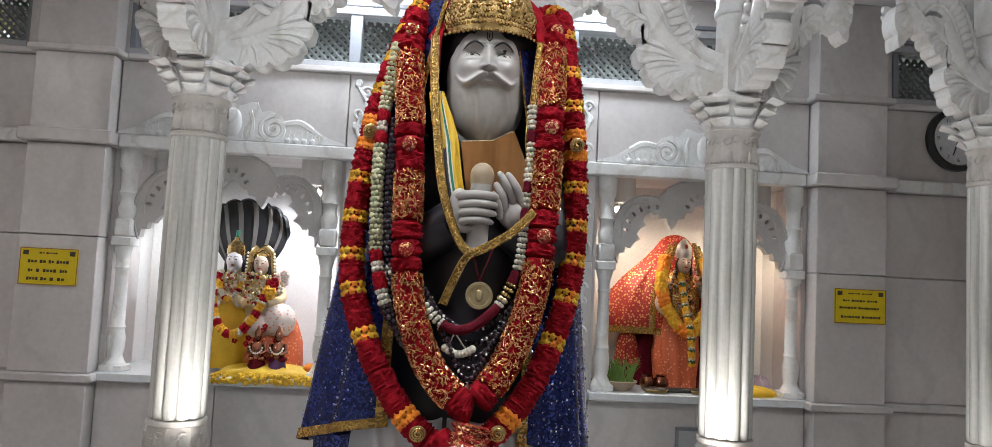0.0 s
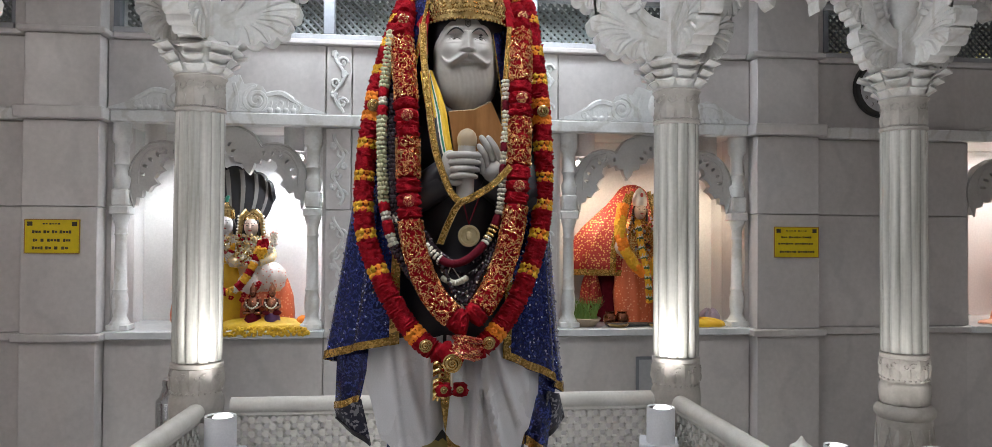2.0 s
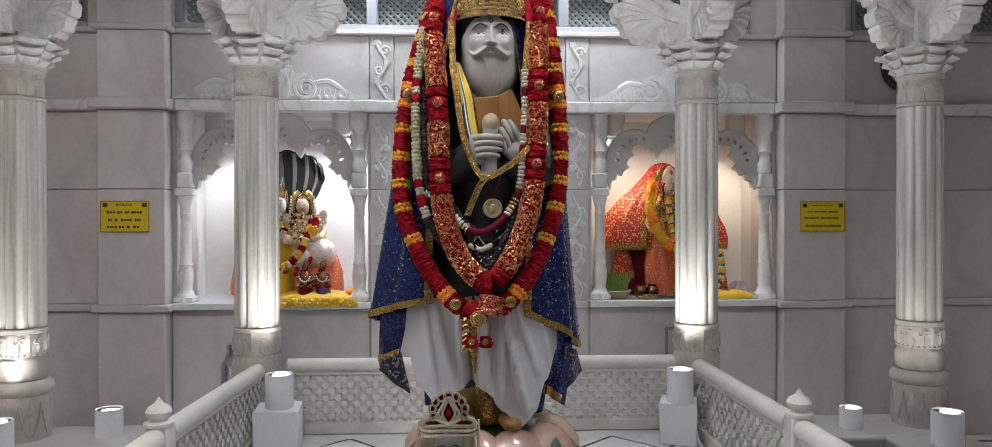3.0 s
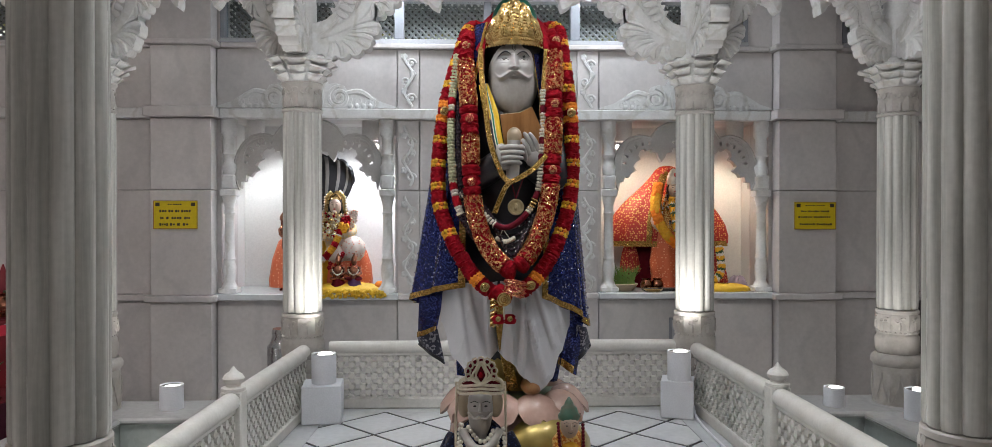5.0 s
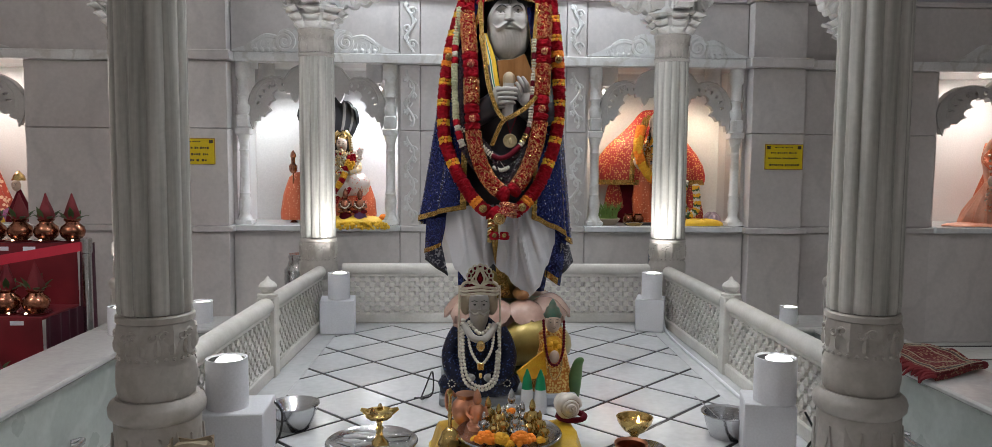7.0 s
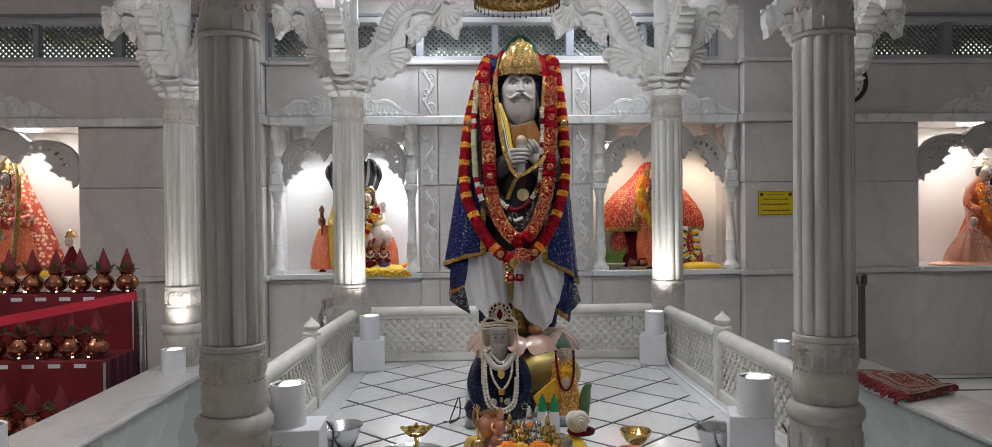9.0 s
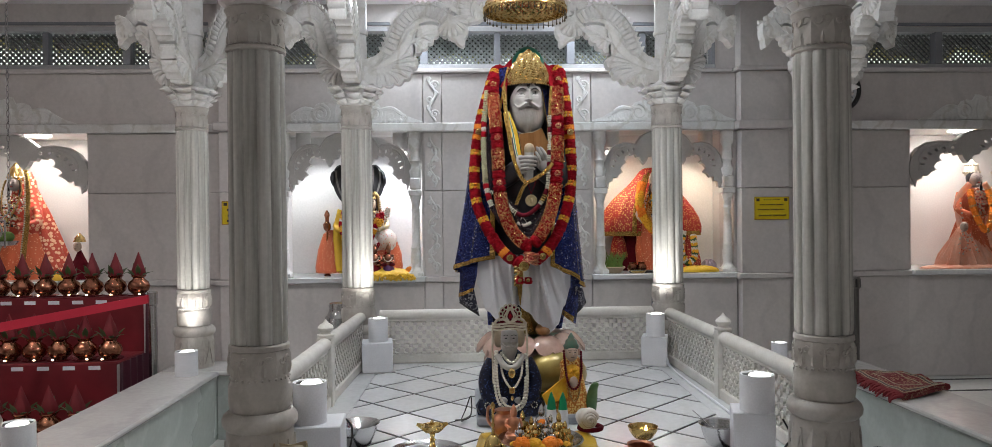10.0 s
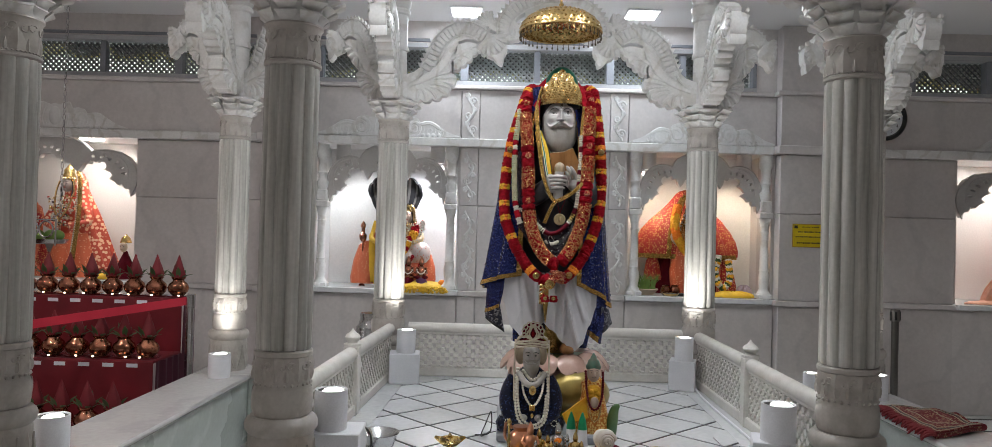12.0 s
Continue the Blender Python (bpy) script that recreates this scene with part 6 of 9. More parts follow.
part("red_roll", ruffle([F(-0.03, 0.72, -0.235), F(0.0, 0.69, -0.245), F(0.03, 0.68, -0.245)], 0.026, 0.1), RED, tail, sharp=80)
part("gold_rosette", rosette(tuple(F(0.0, 0.672, -0.27)), 0.024), GOLD, tail)
for dx_ in (-0.022, 0.022):
    part("red_flower", ruffle([F(0.0 + dx_, 0.618, -0.235), F(0.0 + dx_, 0.60, -0.235), F(0.0 + dx_, 0.582, -0.235)], 0.02, 0.2), RED, tail, sharp=80)
    part("gold_rosette", rosette(tuple(F(dx_, 0.60, -0.257)), 0.009), GOLD, tail)
part("tassel_cord", Solid().tube([F(0.0, 0.665, -0.25), F(0.0, 0.60, -0.24)], 0.004, 6), PEARL, tail)
for z in (0.655, 0.635, 0.605, 0.59, 0.57):
    part("gold_leaf", Solid().sheet(4, 4, lambda u, v, z=z: tuple(F(-0.052 + 0.03 * u, z + 0.022 * v + 0.008 * math.sin(3 * u), -0.235 - 0.01 * math.sin(3 * v))), 0.002), GOLD, tail)
part("tassel_cord", Solid().tube([F(-0.03, 0.69, -0.235), F(-0.04, 0.57, -0.235)], 0.004, 6), GOLD, tail)

# strings of beads
garland("string of pale seed beads with red velvet knots", [F(-0.172, 1.57, -0.09), F(-0.188, 1.46, -0.11), F(-0.195, 1.37, -0.13), F(-0.196, 1.25, -0.15), F(-0.19, 1.12, -0.165), F(-0.178, 1.05, -0.18), F(-0.155, 0.98, -0.19), F(-0.11, 0.91, -0.19)], 0.0140, [("seeds", 0.15), ("red", 0.03), ("pearls", 0.02), ("red", 0.03), ("seeds", 0.22), ("red", 0.035), ("pearls", 0.02), ("red", 0.04), ("pearls", 0.03), ("beads", 0.12)], "necklace", "bead strings")
garland("string of dark wooden beads beside the seed beads", [F(-0.165, 1.40, -0.12), F(-0.168, 1.28, -0.14), F(-0.164, 1.15, -0.155), F(-0.156, 1.06, -0.165), F(-0.13, 0.95, -0.17), F(-0.07, 0.86, -0.185), F(0.02, 0.82, -0.2), F(0.10, 0.86, -0.185), F(0.15, 0.97, -0.165)], 0.0135, [("beads", 0.3), ("pearls", 0.012)], "necklace", "bead strings")
garland("maroon and pearl necklace across the statue's chest", [F(0.14, 1.45, -0.13), F(0.142, 1.35, -0.145), F(0.137, 1.22, -0.17), F(0.128, 1.10, -0.185), F(0.098, 1.02, -0.195), F(0.05, 0.965, -0.205), F(0.0, 0.945, -0.21), F(-0.045, 0.965, -0.2), F(-0.085, 1.01, -0.19)], 0.0118, [("pearls", 0.05), ("maroon", 0.03), ("pearls", 0.09), ("maroon", 0.03), ("pearls", 0.03), ("maroon", 0.03), ("pearls", 0.10), ("maroon", 0.03), ("gold", 0.035), ("pearls", 0.015), ("maroon", 0.13), ("pearls", 0.05)], "necklace", "bead strings")
g = Solid()
for k in range(9):
    g.ball(tuple(F(-0.025 + 0.0075 * k, 0.905 - 0.012 * math.sin(k / 8 * math.pi), -0.205)), 0.0085, 0, 8, 6)
g.tube([F(-0.005, 0.94, -0.21), F(-0.02, 0.905, -0.205)], 0.0015, 5).tube([F(-0.005, 0.94, -0.21), F(0.02, 0.905, -0.205)], 0.0015, 5)
single("pearl_clasp", g, PEARL, "curved row of pearls hanging under the maroon necklace", "necklace")

for k, (zb, sp) in enumerate(((0.945, 0.060), (0.915, 0.058), (0.885, 0.055), (0.862, 0.050), (0.84, 0.045))):
    pts = [F(0.028 + sp * 1.75 * t * (1 - 0.10 * k), zb + 0.085 * t * t, -0.186 - 0.006 * k) for t in (-1, -0.75, -0.5, -0.25, 0, 0.25, 0.5, 0.75, 1)]
    st = thing("bead_string", "string of black beads hanging on the statue's chest", "necklace", group="bead strings")
    line = resample([Vector(p) for p in curve(pts, 8)], 0.0115)
    tagged(part("bead_strand", knobs(line, 0.0, 0.0068, 1, (0,), 0.1), BEADS, st), kind="stuff")
    tagged(part("pearl_strand", knobs(line[2::4], 0.004, 0.0032, 2, (0,), 0.1), PEARL, st), kind="stuff")


# the statue with all that it wears stands a little to one side of the platform's middle line
for ob in set(scene.objects) - standing_before:
    if ob.parent is None and ob is not lotus:
        ob.matrix_basis = Matrix.Translation((-0.012, 0, 0.012)) @ ob.matrix_basis


# ---- uplights ----
def uplight(x, y, z, r, h, turn, tilt, aim, watts, label):
    t = thing("uplight", label, "spotlight", pose(x, y, z, 0, 0, turn), "uplights")
    part("lamp_body", Solid().lathe([(0.0, r), (0.004, r * 1.0), (h - 0.004, r), (h, r * 0.985), (h, r * 0.90), (h - 0.02, r * 0.88), (h - 0.02, 0.0)], 32), LAMPWHITE, t)
    part("lamp_throat", Solid().lathe([(h - 0.019, r * 0.875), (h - 0.006, r * 0.88), (h - 0.010, r * 0.30)], 28, caps=False), BLACKPLASTIC, t, "black inner ring")
    part("lamp_disc", Solid().lathe([(-0.004, r * 0.58), (0.0, r * 0.62), (0.003, r * 0.58), (0.005, 0.0)], 24, mat=pose(0.12 * r, -0.10 * r, h - 0.006, tilt * 0.6, 0, 0)), LIGHTDISC, t, "glowing lamp disc")
    if watts:
        lamp("uplight_beam", "SPOT", (x, y, z + h + 0.03), watts, (1.0, 0.98, 0.95), 0.035, aim, 112, 0.9)


def plinth(x, y, w, d, h, turn):
    single("lamp_plinth", Solid().box(-w / 2, w / 2, -d / 2, d / 2, 0, h, 0.004), LAMPWHITE, "plain white box plinth under an uplight", "plinth", "lamp plinths", at=pose(x, y, 0.001, 0, 0, turn))


LBL = "white cylindrical uplight shining on a column"
for x, y, w, d, h, turn in ((-0.862, 0.895, 0.19, 0.19, 0.185, 6), (0.912, 0.92, 0.16, 0.16, 0.185, -18), (-0.884, -0.935, 0.20, 0.20, 0.168, 3), (0.822, -0.950, 0.16, 0.16, 0.182, -16)):
    plinth(x, y, w, d, h, turn)
uplight(-0.855, 0.885, 0.187, 0.060, 0.145, 20, 14, (-0.985, 1.06, 2.1), 19, LBL)
uplight(0.912, 0.895, 0.187, 0.058, 0.145, -20, 14, (1.045, 1.06, 2.1), 19, LBL)
uplight(-0.908, -0.955, 0.170, 0.064, 0.155, 5, 10, (-1.02, -1.10, 2.2), 2.5, LBL)
uplight(0.832, -0.978, 0.184, 0.066, 0.142, -5, 10, (0.98, -1.10, 2.2), 1.5, LBL)
uplight(-2.035, 0.86, 0.0, 0.068, 0.150, -10, 10, (-2.06, 1.10, 1.4), 13, "white cylindrical uplight standing on the parapet")
uplight(-2.10, -0.80, 0.0, 0.068, 0.150, -10, 10, (-2.07, -1.0, 1.8), 5, "white cylindrical uplight standing on the parapet")
uplight(-1.70, 1.16, 0.0, 0.060, 0.125, 10, -16, (-1.9, 1.6, 2.0), 4, "white cylindrical uplight standing on the parapet")
uplight(1.80, 1.09, 0.0, 0.052, 0.10, 10, 12, (2.0, 1.12, 1.2), 5, "small white cylindrical uplight on the parapet")
uplight(2.085, 0.80, 0.0, 0.066, 0.150, 10, 12, (2.12, 1.10, 1.4), 4.5, "white cylindrical uplight standing on the parapet")


def cable(pts, label, r=0.004):
    single("cable", Solid().tube(curve(pts, 8), r, 6), BLACKPLASTIC, label, "cable", "cables")


cable([(0.925, -1.00, 0.15), (0.93, -1.06, 0.10), (0.90, -1.075, 0.06), (0.925, -1.08, 0.02), (0.95, -1.06, 0.006)], "black lamp cable looped beside a plinth")
cable([(-0.80, -0.86, 0.165), (-0.765, -0.855, 0.12), (-0.77, -0.85, 0.05), (-0.79, -0.84, 0.006)], "black lamp cable down a plinth")
single("cable", Solid().tube(curve([(0.985, 0.90, 0.05), (0.975, 0.78, 0.010), (0.957, 0.4, 0.008), (0.950, -0.3, 0.008), (0.925, -0.86, 0.008)], 8), 0.007, 8), LAMPWHITE, "white lamp cable along the foot of the railing", "cable", "cables")
cable([(-0.29, -0.30, 0.01), (-0.33, -0.40, 0.012), (-0.31, -0.50, 0.09), (-0.285, -0.46, 0.14), (-0.29, -0.40, 0.03), (-0.36, -0.36, 0.006)], "thin black cable looping beside the small statue", 0.003)


# ---- small statues in front of the lotus ----
def face(g, c, s, skin, ink, beard=None):
    """A small plain carved head, facing -y."""
    x, y, z = c
    g.ball((x, y, z), (0.042 * s, 0.045 * s, 0.058 * s), skin, 16, 12)
    for q in (-1, 1):
        g.ball((x + q * 0.017 * s, y - 0.041 * s, z + 0.008 * s), (0.0055 * s, 0.003 * s, 0.0028 * s), ink, 8, 5)
        g.tube([(x + q * 0.007 * s, y - 0.043 * s, z + 0.020 * s), (x + q * 0.018 * s, y - 0.043 * s, z + 0.024 * s), (x + q * 0.03 * s, y - 0.036 * s, z + 0.018 * s)], 0.0012 * s, 5, ink)
    g.tube([(x, y - 0.043 * s, z + 0.018 * s), (x, y - 0.052 * s, z - 0.008 * s)], [0.004 * s, 0.007 * s], 8, skin)
    if beard is None:
        g.tube([(x - 0.012 * s, y - 0.040 * s, z - 0.022 * s), (x, y - 0.044 * s, z - 0.024 * s), (x + 0.012 * s, y - 0.040 * s, z - 0.022 * s)], 0.0016 * s, 5, ink)
    if beard is not None:
        g.lathe([(-0.115 * s, 0.004 * s), (-0.10 * s, 0.018 * s), (-0.06 * s, 0.033 * s), (-0.02 * s, 0.040 * s), (0.0, 0.036 * s)], 16, (x, y - 0.006 * s, z), slot=beard)
        for q in (-1, 1):
            g.tube(curve([(x, y - 0.05 * s, z - 0.020 * s), (x + q * 0.018 * s, y - 0.05 * s, z - 0.028 * s), (x + q * 0.036 * s, y - 0.036 * s, z - 0.016 * s)], 5), 0.005 * s, 6, beard)


SLAB = 0.046
g = Solid()
FOLDS = lambda a, z: 1 + 0.05 * math.sin(11 * a + 22 * z) + 0.03 * math.sin(19 * a - 15 * z)
g.lathe([(SLAB, 0.145), (0.075, 0.150), (0.12, 0.128), (0.17, 0.100), (0.23, 0.088), (0.29, 0.080), (0.32, 0.058), (0.345, 0.03)], 64, (-0.105, -0.40, 0), 1.0, 0.62, 1, wave=FOLDS)
for q in (-1, 1):
    g.tube(curve([(-0.105 + q * 0.08, -0.405, 0.295), (-0.105 + q * 0.112, -0.43, 0.21), (-0.105 + q * 0.095, -0.47, 0.135), (-0.105 + q * 0.04, -0.49, 0.115)], 5), [0.026, 0.029, 0.031, 0.032, 0.032, 0.033, 0.034, 0.034, 0.034, 0.034, 0.034, 0.033, 0.032, 0.030, 0.027, 0.024], 14, 1)
    g.lathe([(-0.045, 0.05), (-0.03, 0.075), (0.0, 0.085), (0.03, 0.07), (0.042, 0.03)], 40, (-0.105 + q * 0.072, -0.45, 0.092), 1.0, 0.62, 1, wave=lambda a, z: 1 + 0.05 * math.sin(9 * a + 30 * z))
    g.ball((-0.105 + q * 0.035, -0.495, 0.125), (0.02, 0.016, 0.016), 0, 8, 6)
    for c, r in (((q * 0.115, -0.478, 0.165), 0.016), ((q * 0.105, -0.505, 0.105), 0.013)):
        for k in range(8):
            t = k * 0.785
            g.ball((-0.105 + c[0] + r * math.cos(t), c[1] + 0.004, c[2] + r * math.sin(t)), 0.0035, 4, 6, 4)
face(g, (-0.107, -0.44, 0.395), 1.02, 0, 2, 3)
for q in (-1, 1):
    g.ball((-0.107 + q * 0.050, -0.425, 0.398), (0.024, 0.030, 0.045), 5, 12, 8)
g.tube(curve([(-0.165, -0.47, 0.325), (-0.135, -0.50, 0.285), (-0.105, -0.51, 0.275), (-0.075, -0.50, 0.285), (-0.045, -0.47, 0.325)], 5), 0.014, 8, 3)
single("seated_figurine", g, [STATUE, BLUEROBE, INK, BEARD, PEARL, KRAFT], "small marble seated figurine in a dark blue sequinned robe", "figurine", sharp=60)
crw = thing("tiara", "cream pearl crown with red stones on the small statue", "crown", pose(-0.105, -0.455, 0))
band = Solid()
for k in range(3):
    band.tube(curve([(-0.075, 0.03, 0.437 + 0.012 * k), (-0.055, -0.02, 0.441 + 0.012 * k), (0, -0.045, 0.450 + 0.012 * k), (0.055, -0.02, 0.441 + 0.012 * k), (0.075, 0.03, 0.437 + 0.012 * k)], 6), 0.0055, 6)
for s in (-1, 1):
    band.tube(curve([(0, -0.045, 0.475), (s * 0.035, -0.035, 0.492), (s * 0.062, -0.015, 0.482), (s * 0.066, -0.01, 0.462), (s * 0.048, -0.02, 0.462)], 5), 0.006, 6)
    band.tube([(s * 0.077, 0.025, 0.47), (s * 0.080, 0.01, 0.33), (s * 0.078, -0.02, 0.20)], 0.005, 6)
TIARA = shader("tiara_cord", (0.58, 0.51, 0.40), 0.35, second=(0.42, 0.35, 0.25), scale=60, amount=0.9, bump=0.2, coat=0.3)
part("crown_band", band, TIARA, crw)
top = Solid()
for k in range(9):
    a = math.pi * (-0.10 + 1.2 * k / 8)
    cx, cz = 0.042 * math.cos(a), 0.510 + 0.040 * math.sin(a)
    top.tube([(cx + 0.009 * math.cos(t * 0.785), -0.040, cz + 0.011 * math.sin(t * 0.785)) for t in range(9)], 0.0032, 5)
for w in (1.0, 0.62):
    top.tube(curve([(0, -0.042, 0.475), (0.026 * w, -0.042, 0.50), (0.018 * w, -0.042, 0.52), (0, -0.042, 0.545 - 0.02 * (1 - w)), (-0.018 * w, -0.042, 0.52), (-0.026 * w, -0.042, 0.50), (0, -0.042, 0.475)], 5), 0.0042, 6)
part("crown_crest", top, TIARA, crw)
part("crown_backing", Solid().sheet(20, 4, lambda u, v: (-0.076 + 0.152 * u, 0.036 - 0.078 * math.sin(math.pi * u) ** 0.8 + 0.004, 0.434 + 0.014 * math.sin(math.pi * u) + v * (0.026 + 0.030 * math.sin(math.pi * u) ** 2)), 0.004), MAROON, crw, "dark red cloth backing")
part("crest_backing", Solid().plate([(0.046 * math.cos(t * 0.35 - 0.9), 0.508 + 0.046 * math.sin(t * 0.35 - 0.9)) for t in range(15)], -0.036, -0.031), MAROON, crw)
part("red_stone", Solid().ball((0, -0.044, 0.505), (0.006, 0.004, 0.010)), RED, crw)


def pearl_string(pts, r, label, mats=PEARL):
    g = Solid()
    for p in resample([Vector(p) for p in curve(pts, 10)], r * 1.8):
        g.ball(tuple(p), r, 0, 6, 5)
    t = thing("pearl_necklace", label, "necklace", group="small statue necklaces")
    tagged(part("bead_strand", g, mats, t), kind="stuff")
    return t


pearl_string([(-0.17, -0.46, 0.34), (-0.178, -0.495, 0.22), (-0.16, -0.525, 0.12), (-0.10, -0.545, 0.092), (-0.045, -0.525, 0.12), (-0.03, -0.495, 0.22), (-0.035, -0.46, 0.34)], 0.0078, "long string of cream pearls on the small statue")
pearl_string([(-0.165, -0.463, 0.34), (-0.168, -0.505, 0.23), (-0.15, -0.53, 0.135), (-0.10, -0.548, 0.106), (-0.052, -0.53, 0.135), (-0.038, -0.50, 0.23)], 0.0072, "long string of cream pearls on the small statue")
pearl_string([(-0.15, -0.47, 0.32), (-0.14, -0.51, 0.24), (-0.10, -0.525, 0.185), (-0.06, -0.51, 0.24), (-0.05, -0.47, 0.32)], 0.0062, "short string of cream pearls with a gold pendant")
pearl_string([(-0.145, -0.475, 0.335), (-0.12, -0.49, 0.305), (-0.10, -0.495, 0.295), (-0.08, -0.49, 0.305), (-0.06, -0.475, 0.335)], 0.0080, "pearl collar on the small statue")
pd = thing("gold_pendants", "small gold pendants on the seated figurine's chest", "pendant")
part("square_pendant", Solid().box(-0.115, -0.089, -0.541, -0.531, 0.165, 0.193, 0.004), GOLD, pd)
part("oval_pendant", Solid().ball((-0.102, -0.53, 0.255), (0.016, 0.008, 0.022)), GOLD, pd)
part("drop_pendant", Solid().ball((-0.102, -0.538, 0.145), (0.007, 0.005, 0.012)), GOLD, pd)

g = Solid()
g.lathe([(0.002, 0.085), (0.06, 0.088), (0.14, 0.07), (0.22, 0.052), (0.27, 0.055), (0.30, 0.03)], 22, (0.185, -0.385, 0), 1.0, 0.62, 1, wave=lambda a, z: 1 + 0.05 * math.sin(11 * a))
g.put([(0.15, -0.42, 0.21), (0.04, -0.46, 0.135), (0.06, -0.45, 0.09), (0.16, -0.44, 0.12), (0.15, -0.40, 0.21), (0.04, -0.44, 0.135), (0.06, -0.43, 0.09), (0.16, -0.42, 0.12)], [(0, 1, 2, 3), (4, 7, 6, 5), (0, 4, 5, 1), (1, 5, 6, 2), (2, 6, 7, 3), (3, 7, 4, 0)], 3)
g.ball((0.185, -0.42, 0.225), (0.042, 0.03, 0.045), 3, 12, 8)
face(g, (0.183, -0.415, 0.322), 0.72, 0, 2)
g.lathe([(0.340, 0.034), (0.352, 0.037), (0.362, 0.030), (0.378, 0.026), (0.386, 0.016), (0.395, 0.014), (0.412, 0.003)], 14, (0.183, -0.405, 0), slot=5)
for k in range(5):
    a = 2 * math.pi * k / 5
    g.ball((0.185 + 0.018 * math.cos(a), -0.452, 0.232 + 0.018 * math.sin(a)), (0.013, 0.006, 0.013), 3, 6, 4)
g.ball((0.185, -0.458, 0.195), (0.020, 0.008, 0.026), 0, 10, 8)
single("standing_figurine", g, [SKIN, ORANGEBROCADE, INK, MARIGOLD, GREENPAINT, shader('dark_green_crown', (0.09, 0.10, 0.07), 0.35, second=(0.03, 0.12, 0.08), scale=40, amount=0.9, bump=0.3)], "small crowned figurine in orange and gold brocade", "figurine", sharp=60)
pearl_string([(0.145, -0.425, 0.33), (0.15, -0.455, 0.24), (0.165, -0.468, 0.18), (0.185, -0.472, 0.165), (0.205, -0.468, 0.18), (0.222, -0.455, 0.24), (0.225, -0.425, 0.33)], 0.006, "maroon bead string round the orange figurine", MAROON)
pearl_string([(0.15, -0.43, 0.30), (0.165, -0.46, 0.15), (0.185, -0.465, 0.11), (0.21, -0.46, 0.15), (0.222, -0.43, 0.30)], 0.005, "brass bead string round the orange figurine", GOLD)
single("leaf_ornament", Solid().tube(curve([(0.275, -0.40, 0.004), (0.272, -0.41, 0.06), (0.278, -0.41, 0.12), (0.286, -0.415, 0.16), (0.305, -0.42, 0.178)], 6), [0.012, 0.016, 0.019, 0.021, 0.023, 0.024, 0.025, 0.0255, 0.026, 0.026, 0.026, 0.0255, 0.025, 0.024, 0.023, 0.022, 0.021, 0.02, 0.019, 0.018, 0.016, 0.014, 0.011, 0.008, 0.004], 14, flat=0.7, face=(0, -1, 0)), GREENPAINT, "green painted leaf-shaped ornament beside the figurine", "ornament")
for q, x in ((0, 0.075), (1, 0.125)):
    c = thing("paper_cone", "small white and green folded cone standing by the figurines", "paper cone", pose(x, -0.52 - 0.01 * q, 0.0, 0, 0, 10), "paper cones")
    part("cone_foot", Solid().lathe([(0.001, 0.028), (0.09, 0.022)], 12), SATIN, c)
    part("cone_tip", Solid().lathe([(0.09, 0.0215), (0.13, 0.016), (0.165, 0.003)], 12), shader("green_paper", (0.0, 0.22, 0.09), 0.4, scale=20), c, "bright green tip")

# ---- the offering stool ----
stool = thing("offering_stool", "low stool covered with a mustard yellow cloth", "stool", PP(-0.018, -1.01, 0, 0))


def drape(u, v):
    x, y = (u - 0.5) * 0.56, (v - 0.5) * 0.43
    hx, hy = 0.215, 0.165
    ox, oy = max(0, abs(x) - hx), max(0, abs(y) - hy)
    over = math.hypot(ox, oy)
    z = max(0.004, 0.082 - 1.6 * over)
    k = 0.55
    cx = math.copysign(min(abs(x), hx) + ox * k, x)
    cy = math.copysign(min(abs(y), hy) + oy * k, y)
    wav = 0.006 * math.sin(34 * x) * (oy > 0) + 0.006 * math.sin(31 * y) * (ox > 0)
    return (cx + (wav if ox > 0 else 0), cy - (wav if oy > 0 else 0), z + 0.005 * math.sin(30 * x + 9 * y) * math.sin(23 * y - 12 * x) * (over < 0.001) + 0.004 * noise.noise((x * 22, y * 22, 3.0)) + 0.003 * noise.noise((x * 60, y * 18, 9.0)))


part("cloth", Solid().sheet(44, 40, drape, 0.004), YELLOWCLOTH, stool, "mustard yellow cloth")
part("stool_board", Solid().box(-0.205, 0.205, -0.157, 0.157, 0.05, 0.074, 0.004), BOOK, stool, "wooden board")
for sx_ in (-1, 1):
    for sy_ in (-1, 1):
        part("leg", Solid().lathe([(0.001, 0.016), (0.02, 0.022), (0.05, 0.018)], 10, (sx_ * 0.17, sy_ * 0.125, 0)), BOOK, stool)


def thali(name, label, x, y, z, r, mats=STEEL):
    return single(name, Solid().lathe([(0.0, r * 0.80), (0.003, r * 0.84), (0.018, r * 0.97), (0.022, r), (0.020, r * 1.01), (0.024, r * 0.985), (0.020, r * 0.955), (0.006, r * 0.82), (0.005, 0.0)], 40), mats, label, "tray", "metal trays", at=PP(x, y, z))


TOP = 0.0875
thali("tray", "round brass tray on the yellow cloth holding small idols", -0.018, -1.035, TOP, 0.163, STEEL)


